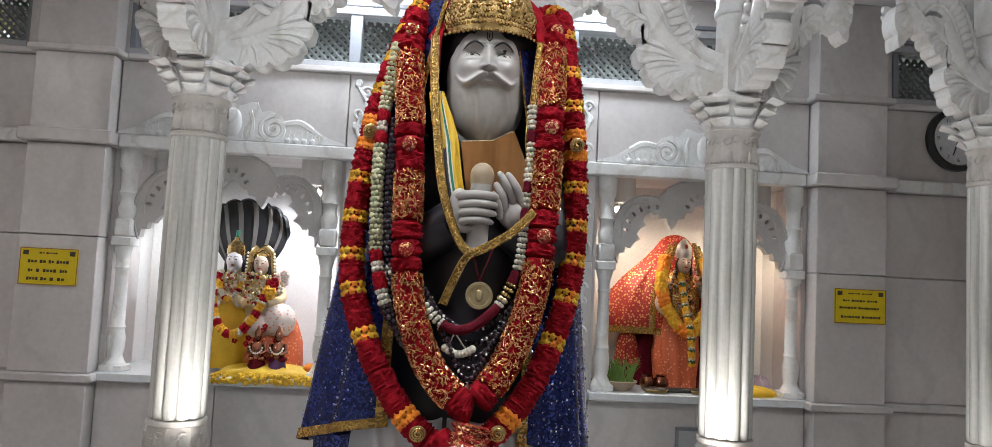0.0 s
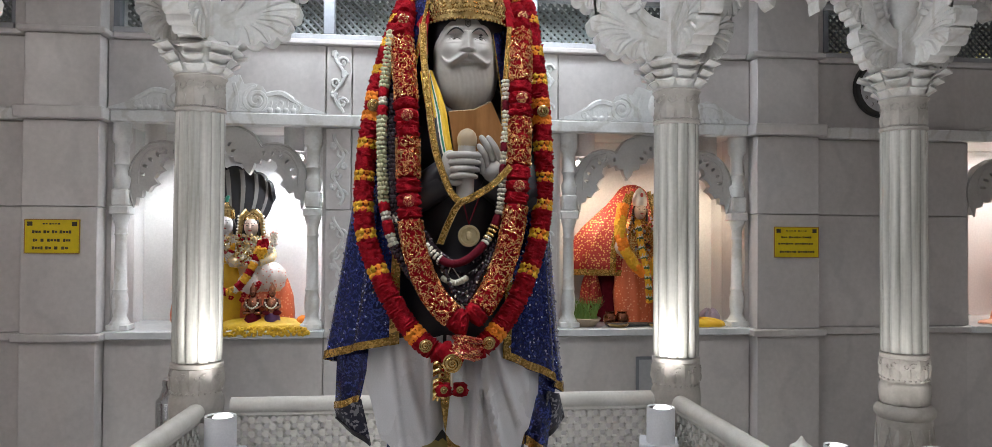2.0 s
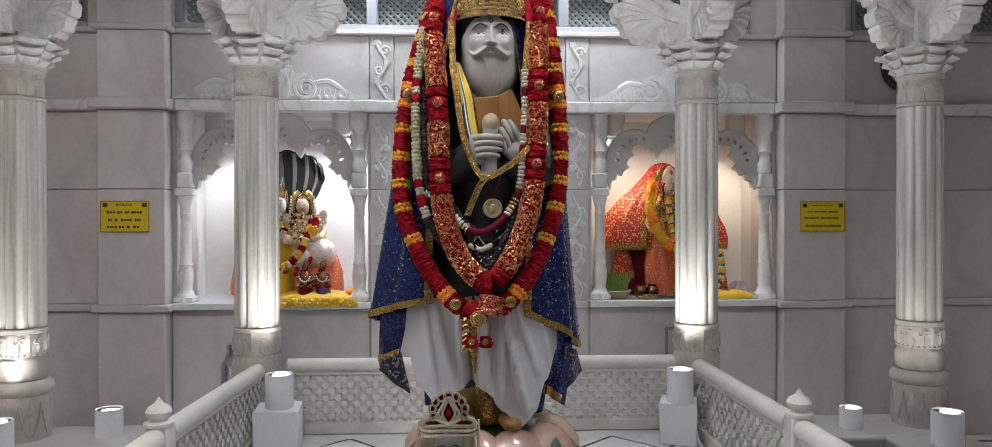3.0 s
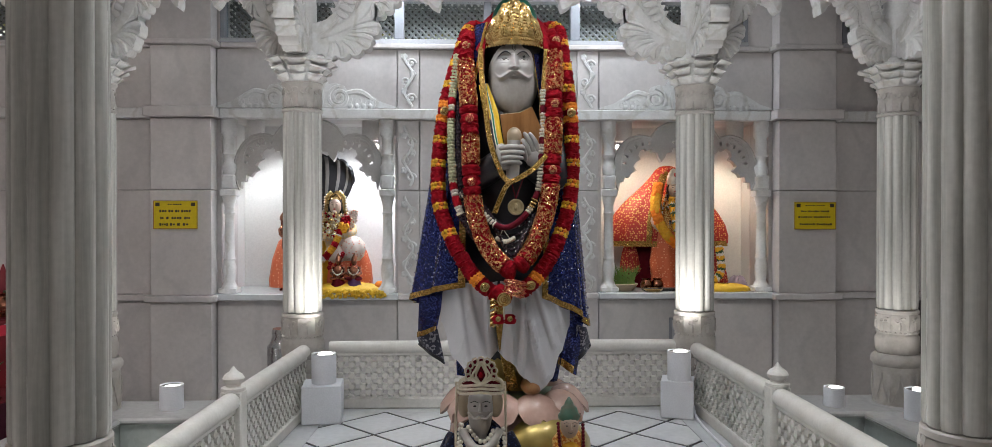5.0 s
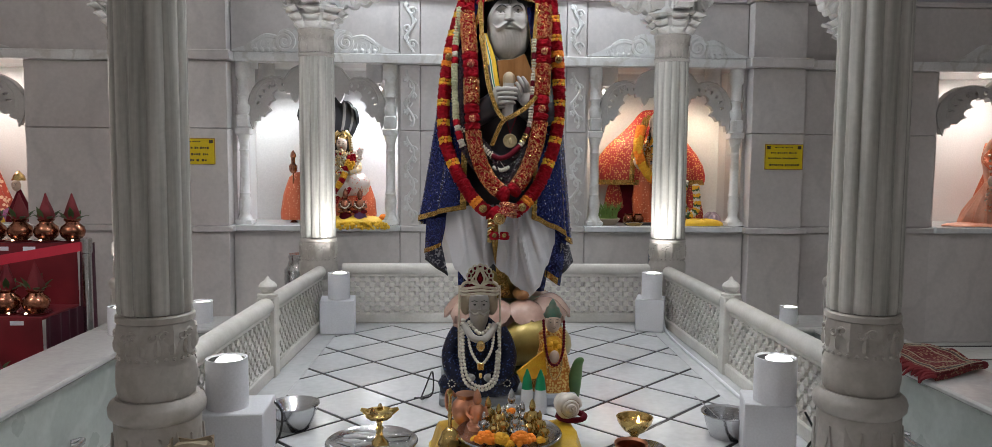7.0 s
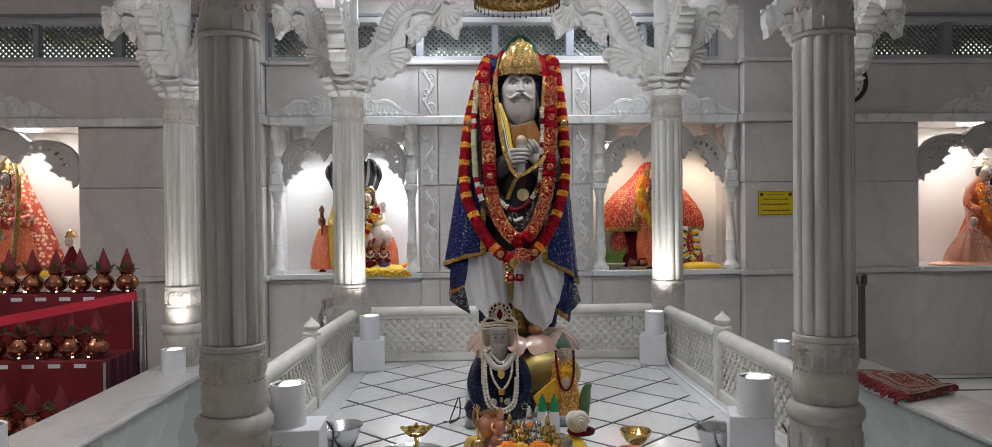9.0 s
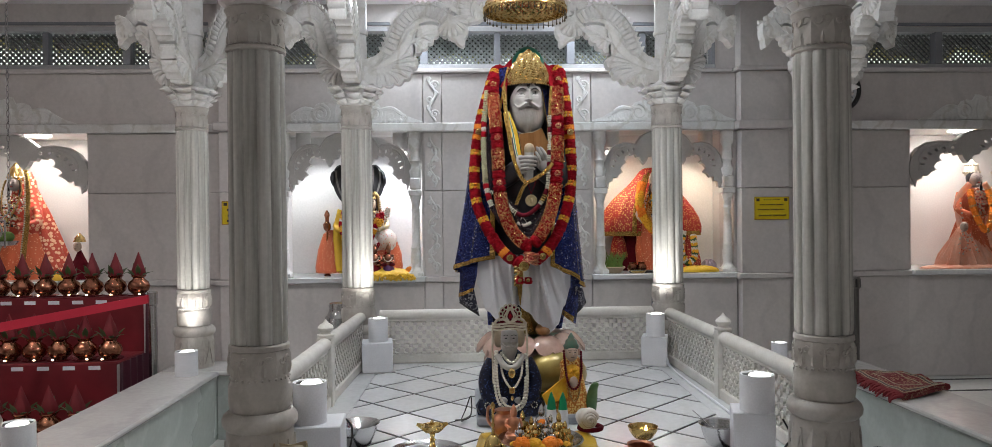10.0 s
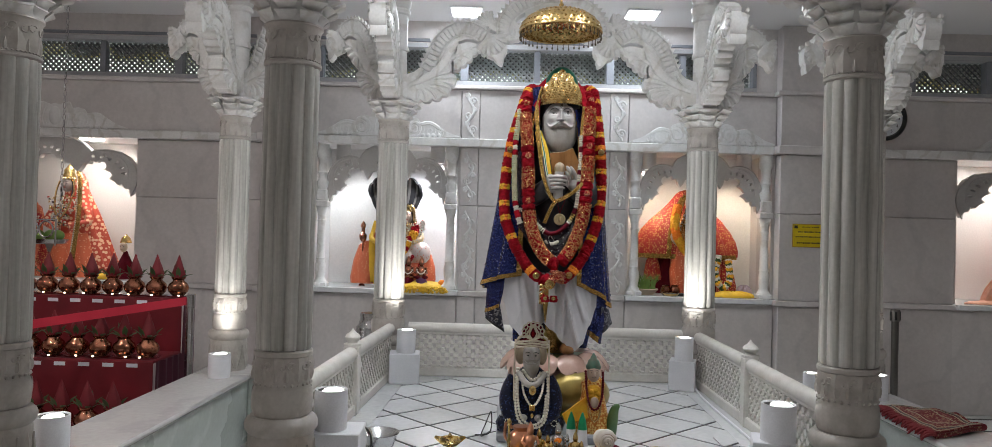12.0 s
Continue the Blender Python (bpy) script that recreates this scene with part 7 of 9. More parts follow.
def idol(x, y, h, mats, label, name="idol"):
    k = h / 0.1
    g = Solid()
    g.lathe([(0, 0.024 * k), (0.012 * k, 0.026 * k), (0.018 * k, 0.018 * k), (0.04 * k, 0.021 * k), (0.055 * k, 0.017 * k), (0.062 * k, 0.008 * k)], 12)
    g.ball((0, 0, 0.072 * k), (0.011 * k, 0.011 * k, 0.013 * k), 0, 10, 8)
    g.lathe([(0.08 * k, 0.010 * k), (0.09 * k, 0.007 * k), (0.10 * k, 0.001)], 10)
    for q in (-1, 1):
        g.tube([(q * 0.018 * k, 0, 0.055 * k), (q * 0.024 * k, -0.008 * k, 0.04 * k), (q * 0.012 * k, -0.02 * k, 0.032 * k)], 0.005 * k, 6)
    single(name, g, mats, label, "idol", "tray idols", at=PP(x - 0.035, y - 0.045, TOP + 0.006))


random.seed(23)
for x, y, h, m, lab in ((-0.08, -0.92, 0.13, COPPER, "copper idol"), (-0.045, -0.90, 0.10, BRASS, "brass idol"), (-0.012, -0.93, 0.085, BRASS, "brass idol"), (0.03, -0.90, 0.125, STEEL, "grey metal idol"), (0.065, -0.91, 0.085, STEEL, "silvered idol"), (0.095, -0.93, 0.10, BRASS, "brass idol"), (0.115, -0.97, 0.075, BRASS, "brass idol"), (0.0, -0.97, 0.07, BRASS, "brass idol"), (0.04, -0.96, 0.075, STEEL, "silvered idol"), (0.08, -0.985, 0.065, BRASS, "brass idol"), (-0.06, -0.96, 0.07, STEEL, "silvered idol"), (-0.03, -0.99, 0.055, BRASS, "brass idol"), (0.06, -1.0, 0.055, STEEL, "silvered idol"), (0.125, -1.02, 0.06, BRASS, "brass idol")):
    idol(x, y, h, m, "small " + lab + " standing in the offering tray")
for x, y, r, m in ((-0.055, -1.055, 0.038, ORANGE), (-0.012, -1.065, 0.034, MARIGOLD), (0.05, -1.06, 0.036, ORANGE), (0.078, -1.045, 0.024, ORANGE), (-0.085, -1.04, 0.018, MARIGOLD), (0.015, -1.08, 0.018, MARIGOLD), (0.11, -1.05, 0.017, MARIGOLD), (0.028, -0.955, 0.016, ORANGE)):
    g = Solid()
    for k in range(26):
        a, b = random.uniform(0, 6.28), random.uniform(0.1, 1.4)
        g.ball((r * 0.7 * math.cos(a) * math.cos(b), r * 0.7 * math.sin(a) * math.cos(b), r * 0.25 + r * 0.55 * math.sin(b)), r * 0.32, 0, 6, 4)
    single("marigold_flower", g, m, "loose marigold blossom in the offering tray", "flower", "loose marigolds", at=PP(x - 0.035, y - 0.045, TOP + 0.008 + (0.06 if r < 0.017 else 0)))
bell = thing("hand_bell", "small brass hand bell on the yellow cloth", "bell", PP(-0.198, -1.085, TOP))
part("bell_mouth", Solid().lathe([(0.0, 0.036), (0.004, 0.037), (0.02, 0.031), (0.04, 0.024), (0.052, 0.012), (0.055, 0.0)], 20), BRASS, bell)
part("bell_handle", Solid().lathe([(0.054, 0.006), (0.08, 0.005), (0.09, 0.008), (0.10, 0.005), (0.15, 0.005), (0.155, 0.009), (0.165, 0.009), (0.175, 0.002)], 12), BRASS, bell)
jar = thing("copper_pot", "tall rounded copper pot with a spout behind the tray", "pot", PP(-0.150, -0.895, TOP))
part("pot_body", Solid().lathe([(0.0, 0.03), (0.01, 0.04), (0.04, 0.052), (0.07, 0.045), (0.085, 0.03), (0.095, 0.034), (0.10, 0.036)], 20), COPPER, jar)
part("pot_handle", Solid().tube(curve([(-0.035, 0, 0.09), (-0.06, 0, 0.11), (-0.065, 0, 0.06), (-0.045, 0, 0.03)], 5), 0.006, 8), COPPER, jar)


def conch(x, y, z, r, turn, label):
    g = Solid()
    pts, rad = [], []
    for k in range(46):
        t = k / 45
        a = 2 * math.pi * 3.2 * t
        q = r * (1 - 0.88 * t)
        pts.append((q * math.cos(a) * 0.55, -r * 0.75 * t, r + q * math.sin(a) * 0.55))
        rad.append(r * 0.46 * (1 - 0.88 * t))
    g.tube(pts, rad, 10)
    g.tube([(p[0] * 1.22, p[1] - q * 0.72, r + (p[2] - r) * 1.22) for p, q in zip(pts, rad)], [q * 0.22 for q in rad], 6, 1)
    g.tube([(0, 0, r), (0, r * 0.9, r), (0.2 * r, r * 1.7, r * 0.9)], [r * 0.85, r * 0.7, r * 0.12], 14)
    single("conch_shell", g, [SHELL, KRAFT], label, "shell", "shells", at=PP(x, y, z, turn))


conch(0.185, -0.885, TOP, 0.05, 12, "large white spiral conch on a red cloth ring")
single("cloth_ring", Solid().tube([(0.045 * math.cos(k * 0.5236), 0.045 * math.sin(k * 0.5236), 0.01) for k in range(13)], 0.010, 8), MAROON, "dark red cloth ring under the conch", "cloth ring", at=PP(0.20, -0.86, TOP))
PODS = shader('dried_pod', (0.56, 0.47, 0.18), 0.5, second=(0.40, 0.36, 0.10), scale=40, amount=0.9, bump=0.2)
for k, x in enumerate((-0.165, -0.065, 0.005)):
    g = Solid()
    pts = [(0.036 * math.cos(a), -0.004 - 0.012 * math.sin(a), 0.026 + 0.020 * math.sin(a)) for a in [0.5 + 0.27 * q for q in range(16)]]
    g.tube(pts, [0.004 + 0.013 * math.sin(q / 15 * math.pi) for q in range(16)], 8)
    g.ball((0.0, 0.006, 0.026), (0.03, 0.012, 0.018), 1, 10, 6)
    single("curled_seed_pod", g, [PODS, LEAF], "cream curled dried pod lying before the stool", "dried pod", "dried pods", at=PP(x, -1.235, 0.0, (-20, 0, 25)[k]))

# lamp tray and the other vessels on the platform
thali("tray", "round steel tray on the floor with a brass lamp and wicks", -0.462, -0.867, 0.0, 0.151)
d = thing("brass_lamp", "five-spouted brass oil lamp standing in the steel tray", "oil lamp", PP(-0.436, -0.872, 0.006))
part("lamp_foot", Solid().lathe([(0.0, 0.032), (0.012, 0.03), (0.03, 0.014), (0.05, 0.010), (0.06, 0.014), (0.068, 0.008), (0.085, 0.012)], 18), BRASS, d)
cup = part("lamp_bowl", Solid().lathe([(0.085, 0.010), (0.092, 0.03), (0.108, 0.044), (0.118, 0.046), (0.114, 0.040), (0.10, 0.0)], 22), BRASS, d)
for k in range(5):
    a = 2 * math.pi * k / 5 + 0.4
    part("spout", Solid().tube([(0.036 * math.cos(a), 0.036 * math.sin(a), 0.108), (0.064 * math.cos(a), 0.064 * math.sin(a), 0.118)], [0.014, 0.006], 8), BRASS, cup)
random.seed(31)
for k in range(11):
    a = random.uniform(-0.6, 0.9)
    x, y = -0.462 + random.uniform(-0.10, 0.09), -0.867 + random.uniform(-0.09, 0.08)
    single("cotton_wick", Solid().tube([(-0.04, 0, 0.014), (0.0, 0, 0.016), (0.04, 0, 0.013)], [0.004, 0.007, 0.004], 6), SATIN if k % 3 else STEEL, "rolled cotton wick lying in the steel tray", "wick", "cotton wicks", at=PP(x, y, 0.003, math.degrees(a)))
lota = thing("copper_lota", "shiny copper water pot with a brass bowl on top", "water pot", PP(0.338, -1.165, 0.0))
part("pot_body", Solid().lathe([(0.0, 0.044), (0.004, 0.048), (0.03, 0.0505), (0.034, 0.049), (0.07, 0.051), (0.09, 0.0505), (0.098, 0.045), (0.106, 0.045), (0.116, 0.050), (0.119, 0.049), (0.112, 0.042), (0.08, 0.044), (0.01, 0.04)], 32), COPPER, lota)
bowl = thing("brass_bowl", "brass bowl with a lit wick behind the copper pot", "oil lamp", PP(0.398, -0.935, 0.0))
part("bowl_foot", Solid().lathe([(0.0, 0.03), (0.01, 0.026), (0.03, 0.012), (0.055, 0.012), (0.065, 0.02)], 18), BRASS, bowl)
part("bowl_cup", Solid().lathe([(0.064, 0.018), (0.075, 0.036), (0.10, 0.054), (0.118, 0.06), (0.116, 0.055), (0.10, 0.048), (0.085, 0.0)], 28), BRASS, bowl)
part("flame", Solid().lathe([(0.105, 0.003), (0.113, 0.006), (0.122, 0.004), (0.132, 0.0005)], 8, (0.005, -0.03, 0)), FLAME, bowl, "small flame")
thali("tray", "small steel saucer under the brass bowl", 0.425, -0.955, 0.0, 0.075)
pan = thing("steel_bowl", "deep steel bowl with a long spoon in it", "bowl", PP(0.748, -0.805, 0.0))
part("bowl_body", Solid().lathe([(0.0, 0.05), (0.004, 0.055), (0.04, 0.068), (0.082, 0.080), (0.086, 0.088), (0.089, 0.087), (0.084, 0.076), (0.04, 0.064), (0.008, 0.0)], 32), STEEL, pan)
part("spoon", Solid().tube([(0.03, 0.0, 0.012), (-0.06, 0.03, 0.095), (-0.10, 0.045, 0.13)], 0.004, 8, flat=0.5), STEEL, pan)
pan2 = thing("steel_bowl", "shallow steel bowl half hidden behind the lamp plinth", "bowl", PP(-0.76, -0.68, 0.0))
part("bowl_body", Solid().lathe([(0.0, 0.05), (0.004, 0.055), (0.05, 0.075), (0.085, 0.084), (0.088, 0.090), (0.091, 0.089), (0.086, 0.080), (0.008, 0.0)], 32), STEEL, pan2)


def sack(u, v):
    a = 2 * math.pi * u
    sq = 1 / max(abs(math.cos(a)), abs(math.sin(a))) ** 0.75
    r = 0.058 * sq * (1 + 0.03 * math.sin(5 * a + 9 * v) + 0.04 * math.sin(11 * a) * v)
    pinch = 1 - 0.25 * max(0, v - 0.8) / 0.2
    return (r * math.cos(a), r * 0.75 * math.sin(a) * pinch, 0.001 + 0.165 * v + 0.006 * math.sin(3 * a) * v)


single("paper_bag", Solid().sheet(32, 14, sack, 0.003).box(-0.05, 0.05, -0.03, 0.03, 0.12, 0.158, 0.01), KRAFT, "crumpled brown paper bag beside the front column", "paper bag", at=PP(-0.905, -1.245, 0.0, 8))
for k, (px, py, turn, lift) in enumerate(((-0.735, -1.075, 62, 0.0), (-0.715, -1.045, 52, 0.009), (-0.640, -0.985, 40, 0.0))):
    single("paper_sheet", Solid().sheet(12, 10, lambda u, v, k=k: (-0.10 + 0.20 * u, -0.06 + 0.12 * v, 0.004 + 0.006 * k * (u - 0.3) ** 2 + 0.006 * abs(math.sin(2.2 * u + 0.7 * k)) + 0.003 * math.sin(6 * v + k)), 0.002), PAPER, "folded white paper sheet lying on the platform", "paper", "paper sheets", at=PP(px, py, lift, turn))
random.seed(5)
g = Solid()
for k in range(16):
    a = random.uniform(0, 6.28)
    l = random.uniform(0.02, 0.05)
    x, y = random.uniform(-0.03, 0.03), random.uniform(-0.02, 0.02)
    g.tube([(x, y, 0.006), (x + l * math.cos(a), y + l * 0.6 * math.sin(a), 0.012)], 0.004, 5)
single("incense_scraps", g, BLACKSTONE, "dark burnt incense scraps on the floor", "incense", at=PP(-0.585, -1.06, 0.0))

# ---- gilt umbrella above the statue ----
um = thing("gilt_umbrella", "embossed gilt ceremonial umbrella hanging over the statue", "umbrella", pose(0.010, -0.10, 0.018))


TARNISH = shader("tarnished_brass", (0.10, 0.075, 0.045), 0.4, 0.7, scale=30)


def dome_at(u, v):
    a = 2 * math.pi * u
    t = 1.5 * v
    ripple = 0.0022 * math.sin(30 * a + 3 * math.sin(24 * v)) * math.sin(22 * v) * (1 - v) ** 0.4
    r = 0.208 * math.cos(t) + ripple
    return (r * math.cos(a), r * math.sin(a), 1.966 + 0.120 * math.sin(t) + ripple)


part("dome", Solid().sheet(240, 40, dome_at, 0.003), GOLD, um)
part("finial", Solid().lathe([(2.078, 0.034), (2.088, 0.024), (2.098, 0.010), (2.111, 0.013), (2.121, 0.006)], 16), GOLD, um)
part("rim", Solid().tube([(0.207 * math.cos(k * 0.1309), 0.207 * math.sin(k * 0.1309), 1.965) for k in range(49)], 0.006, 8), GOLD, um)
for k in range(44):
    a = 2 * math.pi * k / 44
    cx, cy = 0.206 * math.cos(a), 0.206 * math.sin(a)
    low = 0.004 * (k % 2)
    part("drop", Solid().tube([(cx, cy, 1.963), (cx, cy, 1.942 - low)], 0.0017, 5).ball((cx, cy, 1.937 - low), (0.0045, 0.0045, 0.008), 0, 6, 5), TARNISH, um)
part("hanging_rod", Solid().tube([(0, 0, 2.09), (0, 0, CEIL - 0.018)], 0.006, 8), BRASS, um)
g = Solid()
for ring_no, (rr, zz, cnt) in enumerate(((0.2055, 1.982, 72), (0.196, 2.006, 60), (0.172, 2.033, 48), (0.136, 2.057, 36), (0.092, 2.074, 22))):
    for k in range(cnt):
        a = 2 * math.pi * (k + 0.5 * (ring_no % 2)) / cnt
        g.ball((rr * math.cos(a), rr * math.sin(a), zz), (0.0055, 0.0055, 0.004), 0, 6, 4)
tagged(part("embossing", g, GOLD, um), kind="stuff")

# ---- signs and clock ----
def sign(x, z, rows, label):
    s = thing("notice_sign", label, "sign", pose(x, 2.3085, z), "notice signs")
    part("sign_board", Solid().box(-0.147, 0.147, -0.006, 0.001, -0.096, 0.096, 0.002), SIGNYELLOW, s)
    e = Solid()
    for a, b, c, d_ in ((-0.147, 0.147, 0.0915, 0.096), (-0.147, 0.147, -0.096, -0.0915), (-0.147, -0.1425, -0.0915, 0.0915), (0.1425, 0.147, -0.0915, 0.0915)):
        e.box(a, b, -0.0085, -0.0065, c, d_, 0.0005)
    part("sign_edge", e, BOOK, s, "dark edge line")
    for q in (-1, 1):
        part("sign_emblem", Solid().box(q * 0.118 - 0.014, q * 0.118 + 0.014, -0.008, -0.0065, 0.058, 0.082, 0.001), SIGNINK, s)
    for zz, bars in rows:
        for a, b, h in bars:
            part("writing_bar", Solid().box(a, b, -0.008, -0.0065, zz - h, zz + h, 0.0005), SIGNINK, s)


def words(spec, h):
    out = []
    for a, b in spec:
        n = max(1, round((b - a) / 0.016))
        w = (b - a) / n
        out += [(a + w * k, a + w * (k + 0.78), h * (0.62 if k % 3 else 0.85)) for k in range(n)]
    return out


sign(-2.118, 1.021, [(0.070, words([(-0.05, -0.02), (-0.015, 0.045)], 0.005)), (0.025, words([(-0.105, -0.055), (-0.045, -0.01), (0.0, 0.03), (0.04, 0.105)], 0.010)), (-0.022, words([(-0.10, -0.075), (-0.06, -0.04), (-0.025, 0.045), (0.06, 0.10)], 0.010)), (-0.065, words([(-0.105, -0.045), (-0.035, 0.0), (0.012, 0.035), (0.05, 0.09)], 0.010))], "yellow enamel notice with dark lettering screwed to the wall")
sign(2.264, 1.016, [(0.070, words([(-0.07, 0.0), (0.01, 0.07)], 0.004)), (0.030, words([(-0.10, -0.06), (-0.05, 0.03), (0.04, 0.10)], 0.007)), (-0.010, words([(-0.12, -0.02), (-0.01, 0.11)], 0.007)), (-0.060, words([(-0.11, 0.0), (0.01, 0.12)], 0.008))], "yellow enamel notice with small dark lettering on the wall")
ck = thing("wall_clock", "round black-rimmed wall clock with a white face", "clock", pose(2.89, 2.395, 2.012, 90, 0, 0))
part("clock_rim", Solid().lathe([(-0.012, 0.187), (0.02, 0.187), (0.034, 0.176), (0.034, 0.160), (0.02, 0.152), (0.012, 0.150)], 48, caps=False), BLACKPLASTIC, ck)
part("clock_face", Solid().lathe([(0.004, 0.153), (0.010, 0.153), (0.0105, 0.0)], 40), CLOCKFACE, ck)
for k in range(12):
    cu = bpy.data.curves.new("numeral", "FONT")
    cu.body, cu.size, cu.align_x, cu.align_y, cu.extrude = str(12 if k == 0 else k), 0.034, "CENTER", "CENTER", 0.0006
    tmp = bpy.data.objects.new("numeral", cu)
    me = bpy.data.meshes.new_from_object(tmp)
    bpy.data.objects.remove(tmp)
    me.materials.append(INK)
    a = math.pi / 2 - k * math.pi / 6
    part("numeral", me, None, ck, "", pose(0.122 * math.cos(a), 0.122 * math.sin(a), 0.0125))
for a, l, w in ((-0.35, 0.07, 0.006), (-1.9, 0.10, 0.004)):
    part("clock_pointer", Solid().box(-0.01, l, -w, w, 0.013, 0.015, 0.0005, mat=pose(0, 0, 0, 0, 0, math.degrees(a))), BLACKPLASTIC, ck)

# ---- rug on the parapet ----
rg = thing("folded_rug", "folded dark red patterned rug with a fringe on the parapet", "rug")


def rug_at(u, v, lift=0.0):
    """The rug as it lies, creased, from its fringed edge (u = 0) to the fold."""
    x = (1.905 * (1 - v) + 1.955 * v) * (1 - u) + (2.235 * (1 - v) + 2.195 * v) * u
    y = (-0.165 * (1 - v) + 0.47 * v) * (1 - u) + (-0.015 * (1 - v) + 0.40 * v) * u
    z = 0.012 + 0.006 * math.sin(9 * v + 3 * u) * (0.4 + u) + 0.004 * math.sin(17 * v - 6 * u) + 0.010 * u
    return (x, y, z + lift)


for k in range(3):
    part("rug_layer", Solid().sheet(26, 30, lambda u, v, k=k: rug_at(u * (1 - 0.012 * k), 0.01 * k + v * (1 - 0.02 * k), 0.011 * k), 0.008), RUG, rg)
for w, m_ in ((0.045, KRAFT), (0.085, INK), (0.13, KRAFT), (0.30, KRAFT)):
    loop = [(w + (1 - 2 * w) * u, w * 0.7 + (1 - 1.4 * w) * v) for u, v in [(t / 10, 0) for t in range(10)] + [(1, t / 10) for t in range(10)] + [(1 - t / 10, 1) for t in range(10)] + [(0, 1 - t / 10) for t in range(11)]]
    part("woven_border", Solid().tube([rug_at(u, v, 0.0245) for u, v in loop], 0.004, 5, flat=0.4, face=(0, 0, 1)), m_, rg, "woven stripe")
part("rolled_edge", Solid().tube([rug_at(1.0, v / 8, 0.010) for v in range(9)], [0.017 + 0.004 * math.sin(2.1 * v) for v in range(9)], 8), RUG, rg)
random.seed(14)
for k in range(30):
    v = k / 29
    p = Vector(rug_at(0.0, v, 0.014))
    q = p + Vector((-0.030 - random.uniform(0, 0.02), random.uniform(-0.02, 0.02), -0.004))
    e = q + Vector((-0.012 - random.uniform(0, 0.02), random.uniform(-0.02, 0.02), -0.014 - random.uniform(0, 0.035) * (1 - v)))
    part("fringe_tassel", Solid().tube(curve([p, q, e], 3), [0.010] * 4 + [0.008, 0.006, 0.003], 5), FRINGE, rg)

# ---- barrier posts, water cup, floor vessels ----
def stanchion(x, y, h, mats, label):
    s = thing("barrier_post", label, "barrier post", pose(x, y, FLOOR), "barrier posts")
    part("post_base", Solid().lathe([(0.0, 0.15), (0.012, 0.15), (0.03, 0.06), (0.04, 0.035)], 28), mats, s)
    part("post_tube", Solid().lathe([(0.04, 0.027), (h - 0.09, 0.027), (h - 0.085, 0.033), (h - 0.005, 0.033), (h, 0.028)], 20), mats, s)
    return s


bp = stanchion(2.865, 2.10, 0.887, DARKSTEEL, "steel belt barrier post with black head standing by the wall")
part("belt_head", Solid().lathe([(0.795, 0.034), (0.80, 0.038), (0.875, 0.038), (0.886, 0.033), (0.888, 0.0)], 24), DARKSTEEL, bp, "dark belt cassette")
for k in range(6):
    a = 2 * math.pi * k / 6 + 0.2
    part("belt_slot", Solid().box(0.0365, 0.0395, -0.008, 0.008, 0.806, 0.872, 0.001, mat=pose(0, 0, 0, 0, 0, math.degrees(a))), BLACKPLASTIC, bp, "black belt slot")
st = stanchion(-2.375, 1.20, 0.93, STEEL, "polished steel barrier post with a red belt")
part("belt", Solid().sheet(20, 2, lambda u, v: (-0.02 - 1.25 * u, -0.02 - 1.05 * u, 0.91 - 0.055 * v - 0.20 * u), 0.003), BELT, st, "red webbing belt")
cp = thing("steel_tumbler", "steel tumbler on a saucer standing on the floor", "tumbler", pose(4.20, 2.10, FLOOR) @ Matrix.Scale(1.3, 4))
part("saucer", Solid().lathe([(0.0, 0.07), (0.004, 0.08), (0.016, 0.10), (0.012, 0.09), (0.006, 0.0)], 28), STEEL, cp)
part("tumbler_body", Solid().lathe([(0.007, 0.06), (0.11, 0.065), (0.15, 0.07), (0.152, 0.066), (0.10, 0.06), (0.02, 0.0)], 28), STEEL, cp)
part("tumbler_handle", Solid().tube(curve([(-0.066, 0, 0.13), (-0.10, 0, 0.11), (-0.10, 0, 0.05), (-0.062, 0, 0.04)], 5), 0.006, 8), STEEL, cp)
drum = thing("water_drum", "small grey metal drum standing behind the railing", "drum", pose(-1.19, 1.55, FLOOR))
part("drum_body", Solid().lathe([(0.0, 0.11), (0.01, 0.115), (0.70, 0.115), (0.715, 0.10), (0.76, 0.085), (0.78, 0.09), (0.80, 0.085)], 24), STEEL, drum)
bx = thing("wall_switch_box", "grey switch box with a dark frame on the wall", "switch box", pose(1.34, 2.409, 0.183))
part("box_frame", Solid().box(-0.074, 0.074, -0.020, 0.0, -0.117, 0.117, 0.005), MULLION, bx, "dark grey frame")
part("box_door", Solid().box(-0.058, 0.058, -0.026, -0.0205, -0.100, 0.100, 0.003), ALUMINIUM, bx)
for s in (-1, 1):
    bar = single("grab_rail", Solid().tube(curve([(0, -0.55, 0), (0.05, -0.5, 0), (0.05, 0.5, 0), (0, 0.55, 0)], 6), 0.014, 10), STEEL, "dark steel grab rail fixed inside the channel", "rail", "grab rails", at=pose(s * 1.888 + (0.02 if s > 0 else 0), -0.55, -0.30, 0, 0, 180 if s > 0 else 0))

# ---- stepped table of copper pots ----
tb = thing("stepped_table", "three-tier table draped in dark red cloth", "table")
TX0, TX1 = -4.3, -2.465
TIERS = [(1.28, 1.46, 0.450), (0.88, 1.28, 0.085), (0.48, 0.88, -0.285)]
